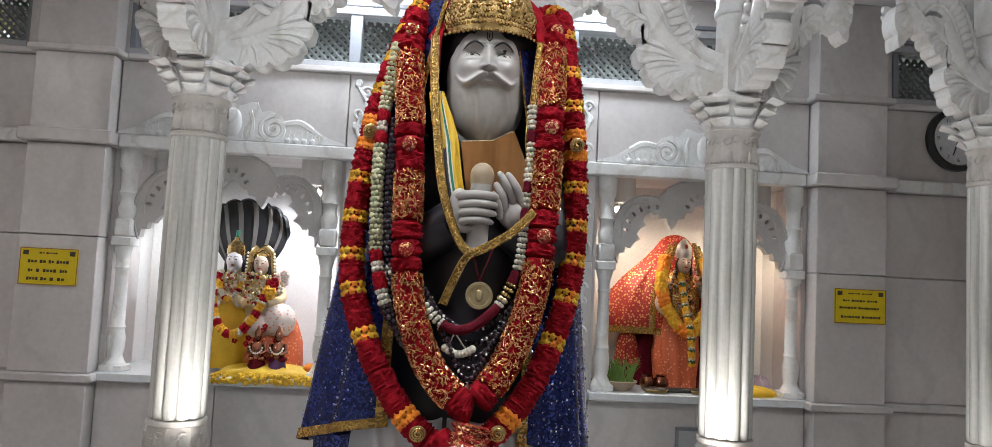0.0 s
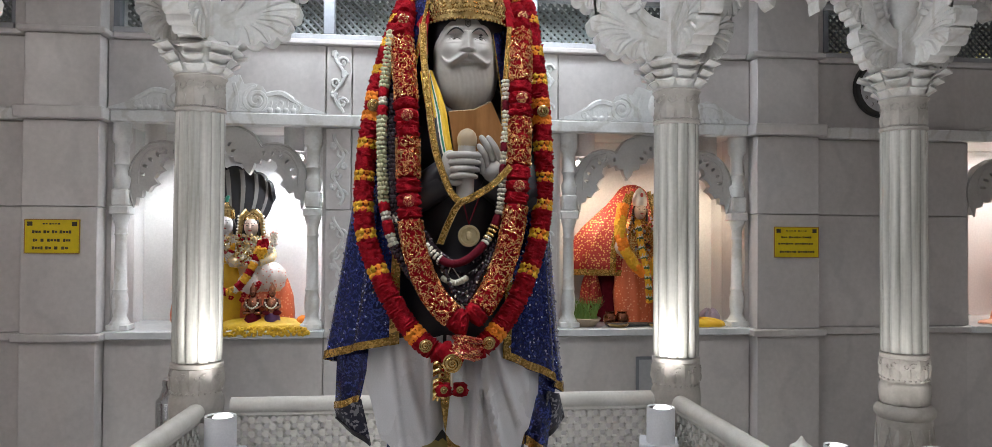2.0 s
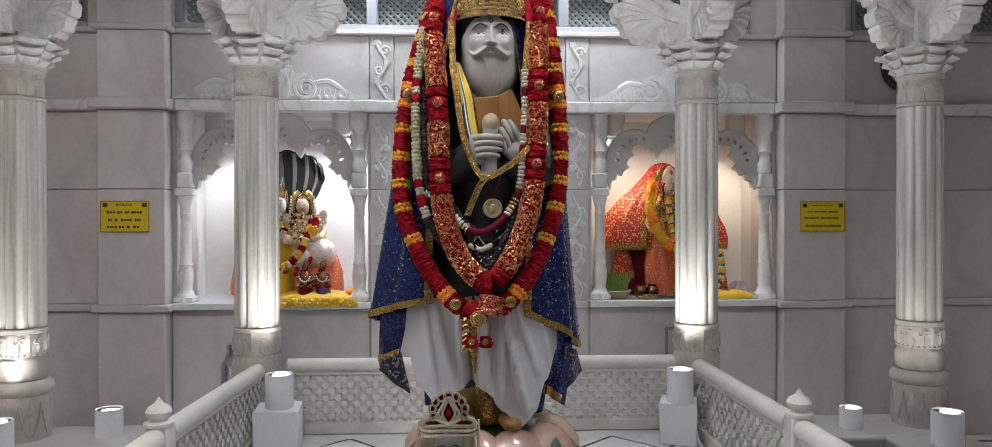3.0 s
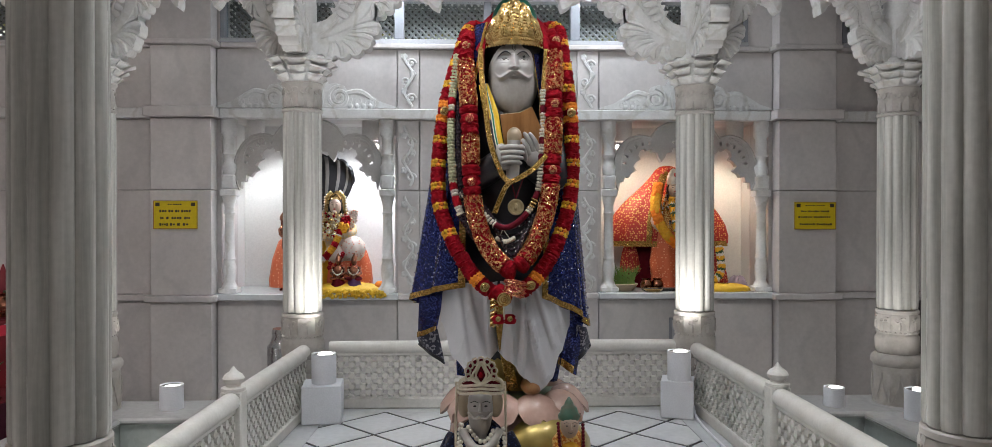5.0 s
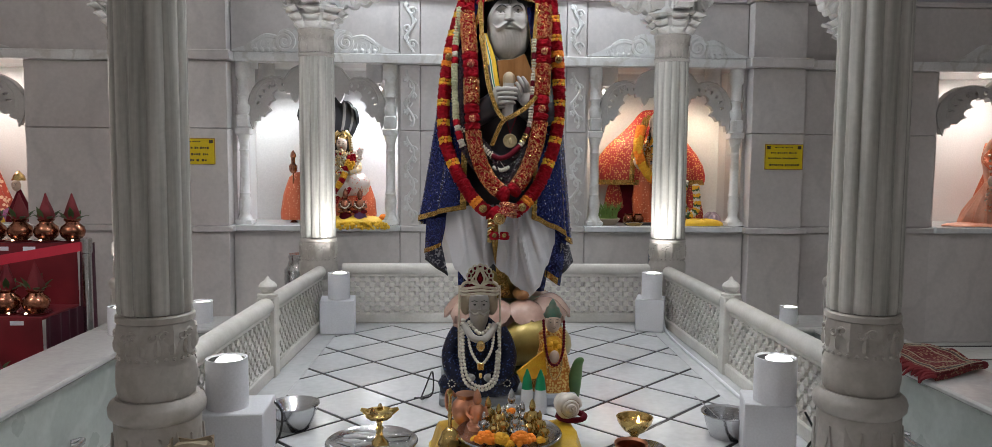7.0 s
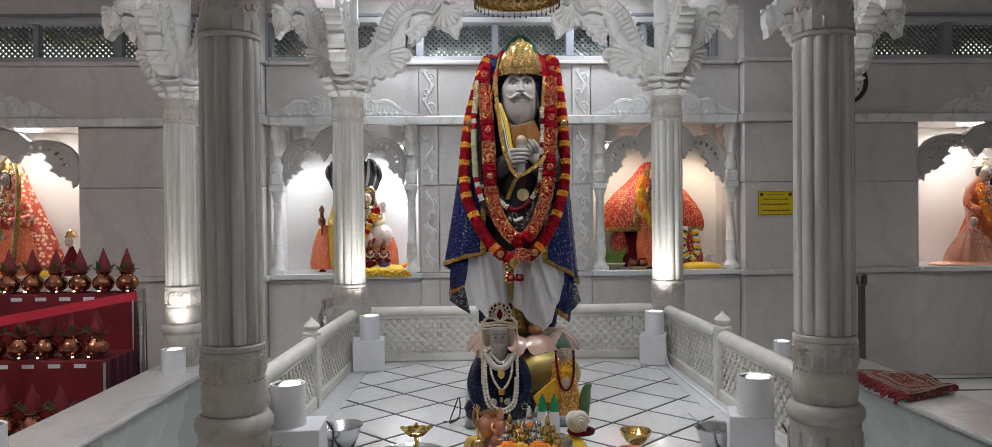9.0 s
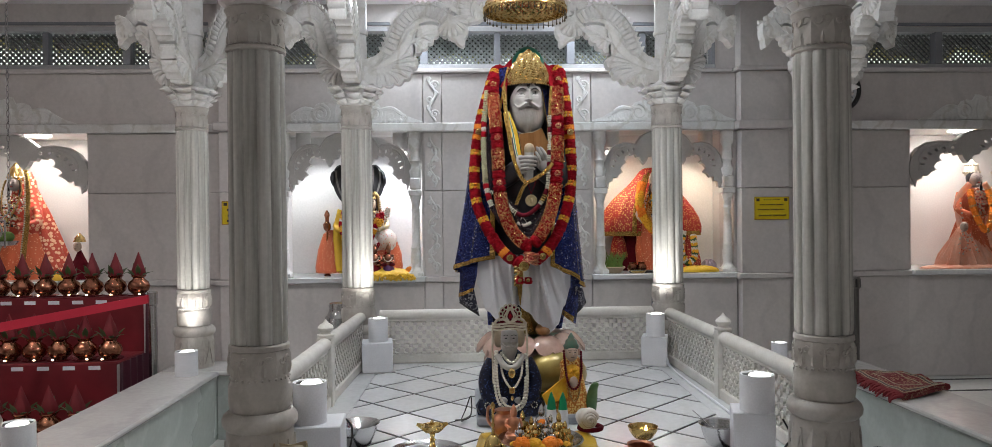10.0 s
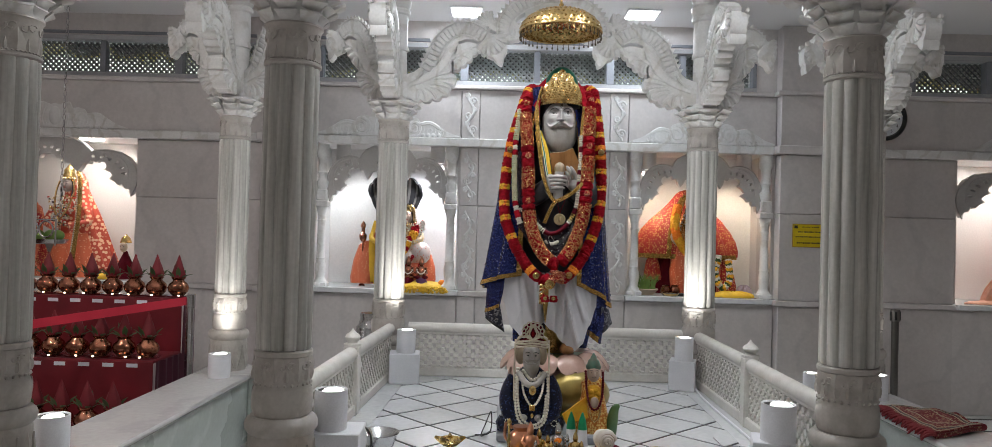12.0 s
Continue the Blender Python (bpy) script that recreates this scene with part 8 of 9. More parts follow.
for y0, y1, z in TIERS:
    part("tier_top", Solid().box(TX0, TX1, y0, y1, z - 0.02, z, 0.006), REDCLOTH, tb)

    def skirt(u, v, y0=y0, z=z):
        return (TX0 + (TX1 - TX0) * u, y0 - 0.006 + 0.008 * math.sin(70 * u) * v, z - 0.01 - (z - 0.012 - max(FLOOR, z - 0.385)) * v * 0.985)
    part("skirt", Solid().sheet(120, 4, skirt, 0.004), REDCLOTH, tb)


def side(u, v):
    y = 0.48 + 0.98 * u
    z = 0.450 if y > 1.28 else 0.085 if y > 0.88 else -0.285
    return (TX1 + 0.006 + 0.020 * math.sin(52 * u + 2 * math.sin(9 * u)) * (0.35 + 0.65 * v), y, z - 0.012 - (z - FLOOR - 0.015) * v)


PURPLECLOTH = shader("burgundy_cloth", (0.075, 0.005, 0.022), 0.6, second=(0.045, 0.003, 0.014), scale=5, amount=0.8, grain=240, bump=0.3)
part("side_drape", Solid().sheet(140, 6, side, 0.004), PURPLECLOTH, tb, "dark burgundy side drape in folds")

KP = thing("kalash", "tarnished copper pot topped with a red cloth cone and leaves", "ritual pot", group="copper ritual pots")
part("pot_body", Solid().lathe([(0.004, 0.034), (0.012, 0.040), (0.035, 0.064), (0.065, 0.072), (0.092, 0.063), (0.112, 0.040), (0.120, 0.036), (0.134, 0.048), (0.139, 0.049)], 26), DARKCOPPER, KP)
part("red_cone", Solid().lathe([(0.134, 0.040), (0.160, 0.046), (0.20, 0.034), (0.25, 0.017), (0.295, 0.003)], 16, wave=lambda a, z: 1 + 0.10 * math.sin(5 * a + 20 * z)), REDCLOTH, KP, "red cloth cone over a coconut")
for k in range(7):
    a = 2 * math.pi * k / 7 + 0.3
    up = 0.03 * (k % 3)
    part("leaf", Solid().sheet(3, 5, lambda u, v, a=a, up=up: ((0.036 + 0.055 * v) * math.cos(a) - (u - 0.5) * 0.034 * math.sin(math.pi * min(0.98, v + 0.1)) * math.sin(a), (0.036 + 0.055 * v) * math.sin(a) + (u - 0.5) * 0.034 * math.sin(math.pi * min(0.98, v + 0.1)) * math.cos(a), 0.136 + (0.05 + up) * v - 0.03 * v * v), 0.002), LEAF, KP)
part("plate", Solid().lathe([(0.0, 0.066), (0.003, 0.072), (0.012, 0.080), (0.009, 0.074), (0.004, 0.0)], 22), STEEL, KP, "small steel plate")
part("tea_light", Solid().lathe([(0.004, 0.007), (0.011, 0.007), (0.013, 0.0)], 10, (0.012, -0.072, 0.006)), TEALIGHT, KP, "lit tea light")
first = True
random.seed(77)
for row, (y0, y1, z) in enumerate(TIERS):
    n = 12
    for k in range(n):
        x = TX1 - 0.07 - 0.155 * k - 0.012 * row
        m = pose(x, y0 + 0.09, z + 0.0005, 0, 0, random.uniform(-25, 25))
        if first:
            KP.matrix_basis = m
            first = False
        else:
            copy_thing(KP, m)
        lab_x = x - 0.05
        single("name_card", Solid().box(-0.036, 0.036, -0.002, 0.0, -0.012, 0.012, 0.0005), PAPER, "small white card pinned to the red table cloth", "card", "name cards", at=pose(lab_x, y0 - 0.012, z - 0.032))

# hanging tray on a chain
ch = thing("hanging_fruit_stand", "steel ring stand with green fruit hanging on a chain", "hanging stand", pose(-3.60, 1.72, 0))
for k in range(38):
    z = 1.02 + 0.0455 * k
    part("chain_link", Solid().tube([(0.010 * math.cos(t * 0.785), 0, z + 0.026 * math.sin(t * 0.785)) for t in range(9)], 0.003, 5, mat=pose(0, 0, 0, 0, 0, 90 * (k % 2))), STEEL, ch)
part("stand_tray", Solid().lathe([(0.79, 0.13), (0.795, 0.15), (0.825, 0.17), (0.82, 0.16), (0.80, 0.0)], 26, (-0.12, 0, 0)), STEEL, ch)
for k in range(3):
    part("stand_ring", Solid().tube([(-0.24 + 0.11 * k + 0.052 * math.cos(t * 0.4), -0.14, 0.90 + 0.06 * math.sin(t * 0.4)) for t in range(17)], 0.007, 6), STEEL, ch)
part("stand_bar", Solid().tube([(0.04, -0.12, 0.98), (0.04, -0.12, 0.78)], 0.006, 6).tube([(-0.30, -0.12, 0.97), (0.04, -0.12, 0.97)], 0.006, 6).tube([(0, 0, 1.03), (0.0, -0.12, 0.97)], 0.005, 6), STEEL, ch)
for k in range(4):
    part("green_fruit", Solid().ball((-0.22 + 0.075 * k, -0.03 * (k % 2), 0.855), (0.045, 0.045, 0.04), 0, 14, 10), GRASS, ch)


# ---- the figures in the niches ----
def draped(c, w, d, h, slot, ripple=0.05, lean=0.0, n=40, flare=1.0, tent=False):
    """A gathered cloak with a pointed top and wide foot."""
    prof = [(0.0, 1.0), (0.03, 0.99), (0.15, 0.93 * flare), (0.35, 0.78 * flare), (0.55, 0.58), (0.75, 0.36), (0.88, 0.22), (0.96, 0.14), (1.0, 0.05)]
    if tent:
        prof = [(0.0, 0.95), (0.03, 1.0), (0.12, 1.0), (0.25, 0.96), (0.40, 0.86), (0.54, 0.71), (0.66, 0.54), (0.76, 0.40), (0.86, 0.28), (0.94, 0.20), (0.98, 0.13), (1.0, 0.05)]
    g = Solid()
    v, f = [], []
    for z, r in prof:
        for k in range(n):
            a = 2 * math.pi * k / n
            rr = r * (1 + ripple * math.sin(13 * a + 4 * z) * (1.1 - z) + 0.5 * ripple * math.sin(29 * a))
            v.append((c[0] + w * rr * math.cos(a) + lean * z, c[1] + d * rr * math.sin(a), c[2] + h * z))
    for i in range(len(prof) - 1):
        for k in range(n):
            p, q = i * n + k, i * n + (k + 1) % n
            f.append((p, q, q + n, p + n))
    f.append(tuple(range(n))[::-1])
    f.append(tuple(range((len(prof) - 1) * n, len(prof) * n)))
    return g.put(v, f, slot)


def visage(g, c, k, skin, ink, hair, lip):
    """A small painted head with hair, brows, eyes and lips, facing -y."""
    x, y, z = c
    face(g, c, k, skin, ink)
    g.ball((x, y + 0.014 * k, z + 0.012 * k), (0.047 * k, 0.045 * k, 0.060 * k), hair, 14, 10)
    g.ball((x, y - 0.043 * k, z - 0.022 * k), (0.010 * k, 0.006 * k, 0.0045 * k), lip, 8, 6)
    g.ball((x, y - 0.034 * k, z - 0.042 * k), (0.014 * k, 0.012 * k, 0.012 * k), skin, 8, 6)
    for q in (-1, 1):
        g.tube([(x + q * 0.043 * k, y + 0.004, z + 0.01 * k), (x + q * 0.046 * k, y, z - 0.05 * k), (x + q * 0.040 * k, y - 0.005, z - 0.10 * k)], 0.009 * k, 6, hair)


def jewels(g, c, w0, w1, drop, n, slots, size=0.009):
    """A bib of many small beads that narrows downwards."""
    for k in range(n):
        t = random.random()
        px = random.uniform(-1, 1) * (w0 + (w1 - w0) * t)
        g.ball((c[0] + px, c[1] - 0.03 * t + 1.2 * px * px, c[2] - drop * t), size * random.uniform(0.6, 1.25), random.choice(slots), 6, 4)


def blossoms(g, c, spread, n, r, slot):
    for k in range(n):
        q = [c[i] + random.uniform(-1, 1) * spread[i] for i in range(3)]
        for m in range(5):
            a = 2 * math.pi * m / 5 + k
            g.ball((q[0] + r * 0.7 * math.cos(a), q[1] - 0.2 * r, q[2] + r * 0.7 * math.sin(a)), (r * 0.55, r * 0.35, r * 0.55), slot, 6, 4)


def _merge(a, b):
    k = len(a.v)
    a.v += b.v
    a.f += [tuple(i + k for i in f) for f in b.f]
    a.m += b.m
    return a


Z0 = 0.4805
# second niche: a pair of seated figures before a striped hood
x, y = NICHES[1][0], 2.72


def hood_at(u, v):
    a = math.pi * (u - 0.5) * 0.9
    w = 0.085 + 0.120 * math.sin(math.pi / 2 * min(1, 1.15 * v))
    return (w * math.sin(a) * 1.10, -0.02 - 0.05 * math.cos(a) + 0.01 * v - 0.07 * v ** 6, 0.52 + 0.40 * v - 0.13 * (2 * u - 1) ** 2 * v + 0.018 * abs(math.sin(7 * math.pi * u)) * v ** 3)


GREYPAINT = shader("grey_paint", (0.11, 0.105, 0.10), 0.6, spec=0.15, second=(0.08, 0.075, 0.07), scale=12)
hd = thing("serpent_hood", "black and grey striped serpent hood behind the figures", "hood", pose(x + 0.025, y + 0.12, Z0 + 0.042))
part("hood_sheet", Solid().sheet(70, 16, hood_at, 0.02), HOOD, hd)
for k in range(6):
    u0 = 0.120 + 0.1429 * k
    part("grey_stripe", Solid().sheet(3, 16, lambda u, v, u0=u0: tuple(Vector(hood_at(u0 + 0.045 * u, v)) + Vector((0, -0.006, 0))), 0.003), GREYPAINT, hd, "grey stripe")
part("hood_post", Solid().tube([(0, 0.0, -0.042), (0, 0.0, 0.56)], 0.07, 12), HOOD, hd)
WF = shader("pale_painted_face", (0.66, 0.62, 0.62), 0.35, scale=14, amount=0.4)
LIPS = shader("lip_paint", (0.45, 0.06, 0.05), 0.4, scale=30)
HAIR = shader("painted_hair", (0.03, 0.022, 0.02), 0.4, scale=30)
CREAM = motif("cream_gold_brocade", (0.66, 0.56, 0.38), (0.80, 0.56, 0.22), 60, 0.42)
random.seed(61)
lf = Solid()
lf.lathe([(0.0, 0.15), (0.05, 0.155), (0.20, 0.13), (0.33, 0.085), (0.37, 0.04)], 30, (-0.185, 0.02, 0), 0.95, 0.7, 1, wave=lambda a, z: 1 + 0.05 * math.sin(12 * a))
lf.lathe([(0.0, 0.15), (0.05, 0.16), (0.18, 0.15), (0.30, 0.11), (0.36, 0.09)], 30, (0.0, 0.0, 0), 1.0, 0.75, 2, wave=lambda a, z: 1 + 0.05 * math.sin(14 * a + 8 * z))
lf.lathe([(0.30, 0.085), (0.38, 0.10), (0.47, 0.115), (0.53, 0.09), (0.56, 0.045)], 24, (0.0, 0.0, 0), 1.0, 0.65, 5)
for q in (-1, 1):
    lf.tube(curve([(q * 0.10, 0, 0.50), (q * 0.145, -0.05, 0.40), (q * 0.07, -0.12, 0.36)], 5), 0.027, 8, 5 if q > 0 else 2)
    lf.ball((q * 0.06, -0.125, 0.36), (0.022, 0.02, 0.02), 0, 8, 6)
lf.tube(curve([(-0.10, -0.03, 0.54), (-0.135, -0.05, 0.36), (-0.12, -0.09, 0.16), (-0.10, -0.12, 0.02)], 6), 0.034, 8, 2, flat=0.4, face=(0, -1, 0))
visage(lf, (0.0, -0.04, 0.60), 1.1, 0, 3, 6, 7)
jewels(lf, (0.0, -0.085, 0.54), 0.085, 0.06, 0.17, 170, (4, 4, 0, 5, 5, 7))
lf.lathe([(0.635, 0.050), (0.642, 0.054), (0.655, 0.050), (0.66, 0.053), (0.685, 0.047), (0.69, 0.05), (0.705, 0.036), (0.72, 0.016), (0.735, 0.014), (0.742, 0.004)], 18, (0, -0.02, 0), slot=4)
lf.tube(curve([(0.0, -0.02, 0.735), (0.004, -0.025, 0.765), (0.016, -0.03, 0.775)], 4), [0.006, 0.009, 0.011, 0.012, 0.012, 0.011, 0.009, 0.007, 0.004], 8, 8)
single("seated_idol", lf, [WF, CORAL, BRIGHTYELLOW, INK, GOLD, CREAM, HAIR, LIPS, TEAL], "crowned pale-faced idol in coral and yellow cloth", "idol", "niche idols", at=pose(x, y - 0.06, Z0 + 0.02), sharp=60)
rf = Solid()
rf.lathe([(0.0, 0.20), (0.05, 0.205), (0.16, 0.19), (0.26, 0.15), (0.34, 0.10)], 36, (0.08, 0.02, 0), 0.85, 0.62, 5, wave=lambda a, z: 1 + 0.045 * math.sin(15 * a + 6 * z))
rf.lathe([(-0.09, 0.06), (-0.06, 0.085), (-0.01, 0.097), (0.04, 0.088), (0.075, 0.058), (0.092, 0.012)], 40, (0.115, -0.06, 0.285), 1.0, 0.9, 1, wave=lambda a, z: 1 + 0.05 * math.sin(9 * a + 30 * z) + 0.03 * math.sin(17 * a - 40 * z))
rf.ball((0.01, -0.07, 0.245), (0.085, 0.08, 0.07), 1, 16, 10)
rf.lathe([(0.28, 0.08), (0.36, 0.095), (0.46, 0.105), (0.52, 0.08), (0.55, 0.04)], 24, (0.0, 0.0, 0), 1.0, 0.65, 2)
for q in (-1, 1):
    rf.tube(curve([(q * 0.09, 0, 0.49), (q * 0.13, -0.05, 0.40), (q * 0.06, -0.12, 0.37)], 5), 0.024, 8, 2)
    rf.tube(curve([(q * 0.022, -0.055, 0.685), (q * 0.055, -0.05, 0.645), (q * 0.066, -0.045, 0.56), (q * 0.085, -0.06, 0.47), (q * 0.075, -0.09, 0.38)], 5), 0.017, 8, 4, flat=0.6, face=(0, -1, 0))
    for k in range(14):
        rf.ball((q * (0.074 + 0.001 * k), -0.066 - 0.001 * k, 0.65 - 0.019 * k), 0.007, 6, 6, 4)
visage(rf, (0.0, -0.05, 0.585), 1.02, 0, 3, 7, 8)
jewels(rf, (0.0, -0.085, 0.535), 0.085, 0.06, 0.18, 170, (4, 4, 6, 2, 2, 9))
rf.lathe([(0.50, 0.066), (0.58, 0.070), (0.63, 0.060), (0.67, 0.042), (0.695, 0.014), (0.70, 0.003)], 20, (0, 0.012, 0), slot=4)
rf.lathe([(0.618, 0.040), (0.64, 0.040), (0.655, 0.024), (0.67, 0.006)], 14, (0, -0.035, 0), slot=4)
blossoms(rf, (0.125, -0.08, 0.50), (0.035, 0.02, 0.06), 9, 0.020, 1)
blossoms(rf, (0.105, -0.10, 0.475), (0.015, 0.015, 0.02), 3, 0.020, 9)
blossoms(rf, (0.075, -0.12, 0.42), (0.02, 0.015, 0.02), 4, 0.020, 10)
blossoms(rf, (0.03, -0.15, 0.20), (0.12, 0.02, 0.05), 12, 0.014, 9)
single("seated_idol", rf, [SKIN, WHITEBROCADE, CREAM, INK, GOLD, CORAL, PEARL, HAIR, LIPS, RED, MARIGOLD], "veiled idol in pale brocade with a golden headscarf", "idol", "niche idols", at=pose(x + 0.16, y - 0.09, Z0 + 0.02), sharp=60)
garland("garland of red, yellow and white blossoms on the pale idol", [(x - 0.065, y - 0.16, Z0 + 0.55), (x - 0.085, y - 0.19, Z0 + 0.42), (x - 0.03, y - 0.235, Z0 + 0.27), (x + 0.05, y - 0.25, Z0 + 0.215), (x + 0.13, y - 0.245, Z0 + 0.27), (x + 0.19, y - 0.22, Z0 + 0.38), (x + 0.235, y - 0.17, Z0 + 0.53)], 0.024, [("red", 0.045), ("blossom", 0.035), ("pearls", 0.02), ("red", 0.05), ("blossom", 0.04)], "garland", "niche garlands")
garland("short garland of white and red blossoms on the crowned idol", [(x - 0.06, y - 0.13, Z0 + 0.56), (x - 0.05, y - 0.165, Z0 + 0.46), (x, y - 0.18, Z0 + 0.40), (x + 0.05, y - 0.165, Z0 + 0.46), (x + 0.06, y - 0.13, Z0 + 0.56)], 0.017, [("pearls", 0.05), ("red", 0.02), ("blossom", 0.03)], "garland", "niche garlands")
for k, (px, m, m2) in enumerate(((-1.052, MAROON, DARKCOPPER), (-0.942, shader("purple_base", (0.10, 0.03, 0.13), 0.5, scale=30), MAROON))):
    q = Solid().lathe([(0, 0.052), (0.015, 0.054), (0.03, 0.046), (0.045, 0.042), (0.06, 0.036)], 16)
    q.lathe([(0.05, 0.034), (0.09, 0.040), (0.13, 0.036), (0.155, 0.018), (0.16, 0.01)], 14, slot=1)
    for w in (-1, 1):
        q.tube([(w * 0.036, 0, 0.14), (w * 0.046, -0.02, 0.10), (w * 0.02, -0.045, 0.085)], 0.011, 6, 1)
        q.ball((w * 0.03, -0.02, 0.062), (0.028, 0.028, 0.016), 2, 8, 6)
    q.ball((0, -0.006, 0.178), (0.021, 0.021, 0.025), 1, 10, 8).lathe([(0.192, 0.022), (0.21, 0.018), (0.225, 0.008), (0.24, 0.002)], 12, slot=1)
    for t in range(9):
        a = math.pi * (1.05 + 0.11 * t)
        q.ball((0.035 * math.cos(a), -0.04, 0.13 + 0.04 * math.sin(a)), 0.006, 3, 6, 4)
    single("small_idol", q, [m, DARKCOPPER, m2, SHELL], "small dark seated idol on the yellow cloth", "idol", "niche idols", at=pose(px, 2.45, Z0 + 0.035), sharp=60)


def cushion(u, v, w, d, h, seed):
    a = 2 * math.pi * u
    r = math.sin(math.pi * (0.02 + 0.48 * v)) ** 0.5
    return (w * r * math.cos(a) * (1 + 0.05 * math.sin(9 * a + seed)), d * r * math.sin(a) * (1 + 0.05 * math.sin(7 * a)), 0.002 + h * (1 - v) ** 0.7 * (1 + 0.1 * math.sin(11 * a + seed)))


def heap(w, d, h, seed=0.0):
    return Solid().sheet(48, 10, lambda u, v: cushion(u, 1 - v, w, d, h, seed), 0.003).lathe([(0.0, min(w, d) * 0.6), (h * 0.8, min(w, d) * 0.4)], 16)


single("yellow_cloth", heap(0.27, 0.12, 0.06, 1.0), BRIGHTYELLOW, "bright yellow fringed cloth spread under the idols", "cloth", "niche cloths", at=pose(x + 0.27, y - 0.24, Z0))
g = Solid()
random.seed(41)
for k in range(150):
    u = random.random()
    g.ball((-0.27 + 0.54 * u, random.uniform(-0.012, 0.012), random.uniform(-0.03, 0.018)), random.uniform(0.008, 0.014), 0, 6, 4)
single("yellow_fringe", g, BRIGHTYELLOW, "yellow flower fringe hanging over the niche sill", "fringe", at=pose(x + 0.27, 2.338, Z0 + 0.005))
single("orange_fruit", Solid().ball((0, 0, 0.03), (0.035, 0.035, 0.03), 0, 12, 8).ball((0.05, 0.01, 0.026), (0.03, 0.03, 0.026), 0, 12, 8), ORANGE, "small orange fruit beside the yellow cloth", "fruit", at=pose(x + 0.49, y - 0.27, Z0 + 0.02))
vt = thing("brass_vessel", "small dark vessel on a thin rod beside the idol", "vessel", pose(x - 0.223, y - 0.10, Z0))
part("vessel_stem", Solid().lathe([(0.0, 0.03), (0.02, 0.012), (0.38, 0.006)], 12), DARKCOPPER, vt)
part("vessel_body", Solid().lathe([(0.38, 0.012), (0.40, 0.03), (0.44, 0.034), (0.46, 0.016), (0.50, 0.016), (0.51, 0.024), (0.53, 0.022), (0.56, 0.003)], 14), DARKCOPPER, vt)

# third niche: a figure under a wide red cloak
x = NICHES[2][0] - 0.03
random.seed(62)
m = Solid()
_merge(m, draped((-0.005, 0.04, 0.315), 0.445, 0.17, 0.60, 1, 0.05, n=96, tent=True))
_merge(m, draped((0.33, 0.0, 0.0), 0.10, 0.09, 0.42, 1, 0.10, n=48, tent=True))
_merge(m, draped((0.23, -0.03, 0.10), 0.07, 0.06, 0.40, 4, 0.10, n=36, tent=True))
_merge(m, draped((-0.30, -0.02, 0.12), 0.07, 0.06, 0.30, 1, 0.12, n=36, tent=True))
_merge(m, draped((0.02, 0.06, 0.0), 0.36, 0.14, 0.60, 5, 0.05, n=50, tent=True))
m.lathe([(0.0, 0.115), (0.03, 0.120), (0.10, 0.125), (0.20, 0.135), (0.30, 0.125), (0.42, 0.10)], 48, (-0.025, -0.10, 0.0), 1, 0.7, 4, wave=lambda a, z: 1 + 0.09 * math.sin(11 * a + 9 * z))
m.lathe([(0.36, 0.10), (0.46, 0.12), (0.58, 0.115), (0.66, 0.075), (0.70, 0.04)], 22, (0.0, -0.075, 0.0), 1, 0.7, 2)
m.ball((0.0, -0.05, 0.77), (0.085, 0.07, 0.125), 1, 16, 12)
visage(m, (0.005, -0.115, 0.735), 1.0, 0, 3, 6, 7)
m.lathe([(0.765, 0.046), (0.79, 0.050), (0.82, 0.047), (0.85, 0.036), (0.875, 0.018), (0.885, 0.003)], 16, (0.005, -0.105, 0), slot=8)
for q in (-1, 1):
    m.tube(curve([(q * 0.10, -0.09, 0.62), (q * 0.15, -0.15, 0.50), (q * 0.09, -0.20, 0.43)], 5), 0.030, 8, 0)
    m.tube([(q * 0.055, -0.14, 0.86), (q * 0.09, -0.13, 0.72), (q * 0.115, -0.14, 0.60)], 0.014, 6, 9, flat=0.5, face=(0, -1, 0))
random.seed(77)
for q in (-1, 1):
    m.tube(curve([(q * 0.075, -0.125, 0.84), (q * 0.13, -0.135, 0.70), (q * 0.175, -0.150, 0.52), (q * 0.19, -0.165, 0.33)], 6), 0.020, 6, 9, flat=0.35, face=(0, -1, 0))
    for k in range(26):
        t = k / 25
        m.ball((q * (0.06 + 0.05 * math.sin(1.6 * t)), -0.165 - 0.03 * t, 0.70 - 0.26 * t), 0.0075, 8 if k % 3 else 9, 6, 4)
for k in range(60):
    t = random.random()
    m.ball((random.uniform(-0.09, 0.09) * (1 - 0.5 * t), -0.165 - 0.02 * t, 0.66 - 0.22 * t), random.uniform(0.006, 0.011), random.choice((8, 9, 9, 1, 6)), 6, 4)
m.ball((0.005, -0.155, 0.835), (0.010, 0.004, 0.015), 7, 8, 6)
SILVER = shader("silver_mask", (0.60, 0.57, 0.52), 0.4, 0.4, second=(0.40, 0.36, 0.32), scale=30, amount=0.8, bump=0.3)
single("cloaked_idol", m, [SKIN, REDBROCADE, ORANGEBROCADE, INK, CORAL, MAROON, HAIR, LIPS, SILVER, ZARI], "idol under a wide red and gold brocade cloak", "idol", "niche idols", at=pose(x, 2.76, Z0), sharp=60)
gb = Solid()
gb.sheet(90, 2, lambda u, v: (-0.005 + 0.452 * math.cos(math.pi * (1.0 + u)) * (1 + 0.045 * math.sin(13 * math.pi * (1 + u))), 0.04 + 0.176 * math.sin(math.pi * (1.0 + u)) * (1 + 0.045 * math.sin(13 * math.pi * (1 + u))), 0.308 + 0.040 * v), 0.004)
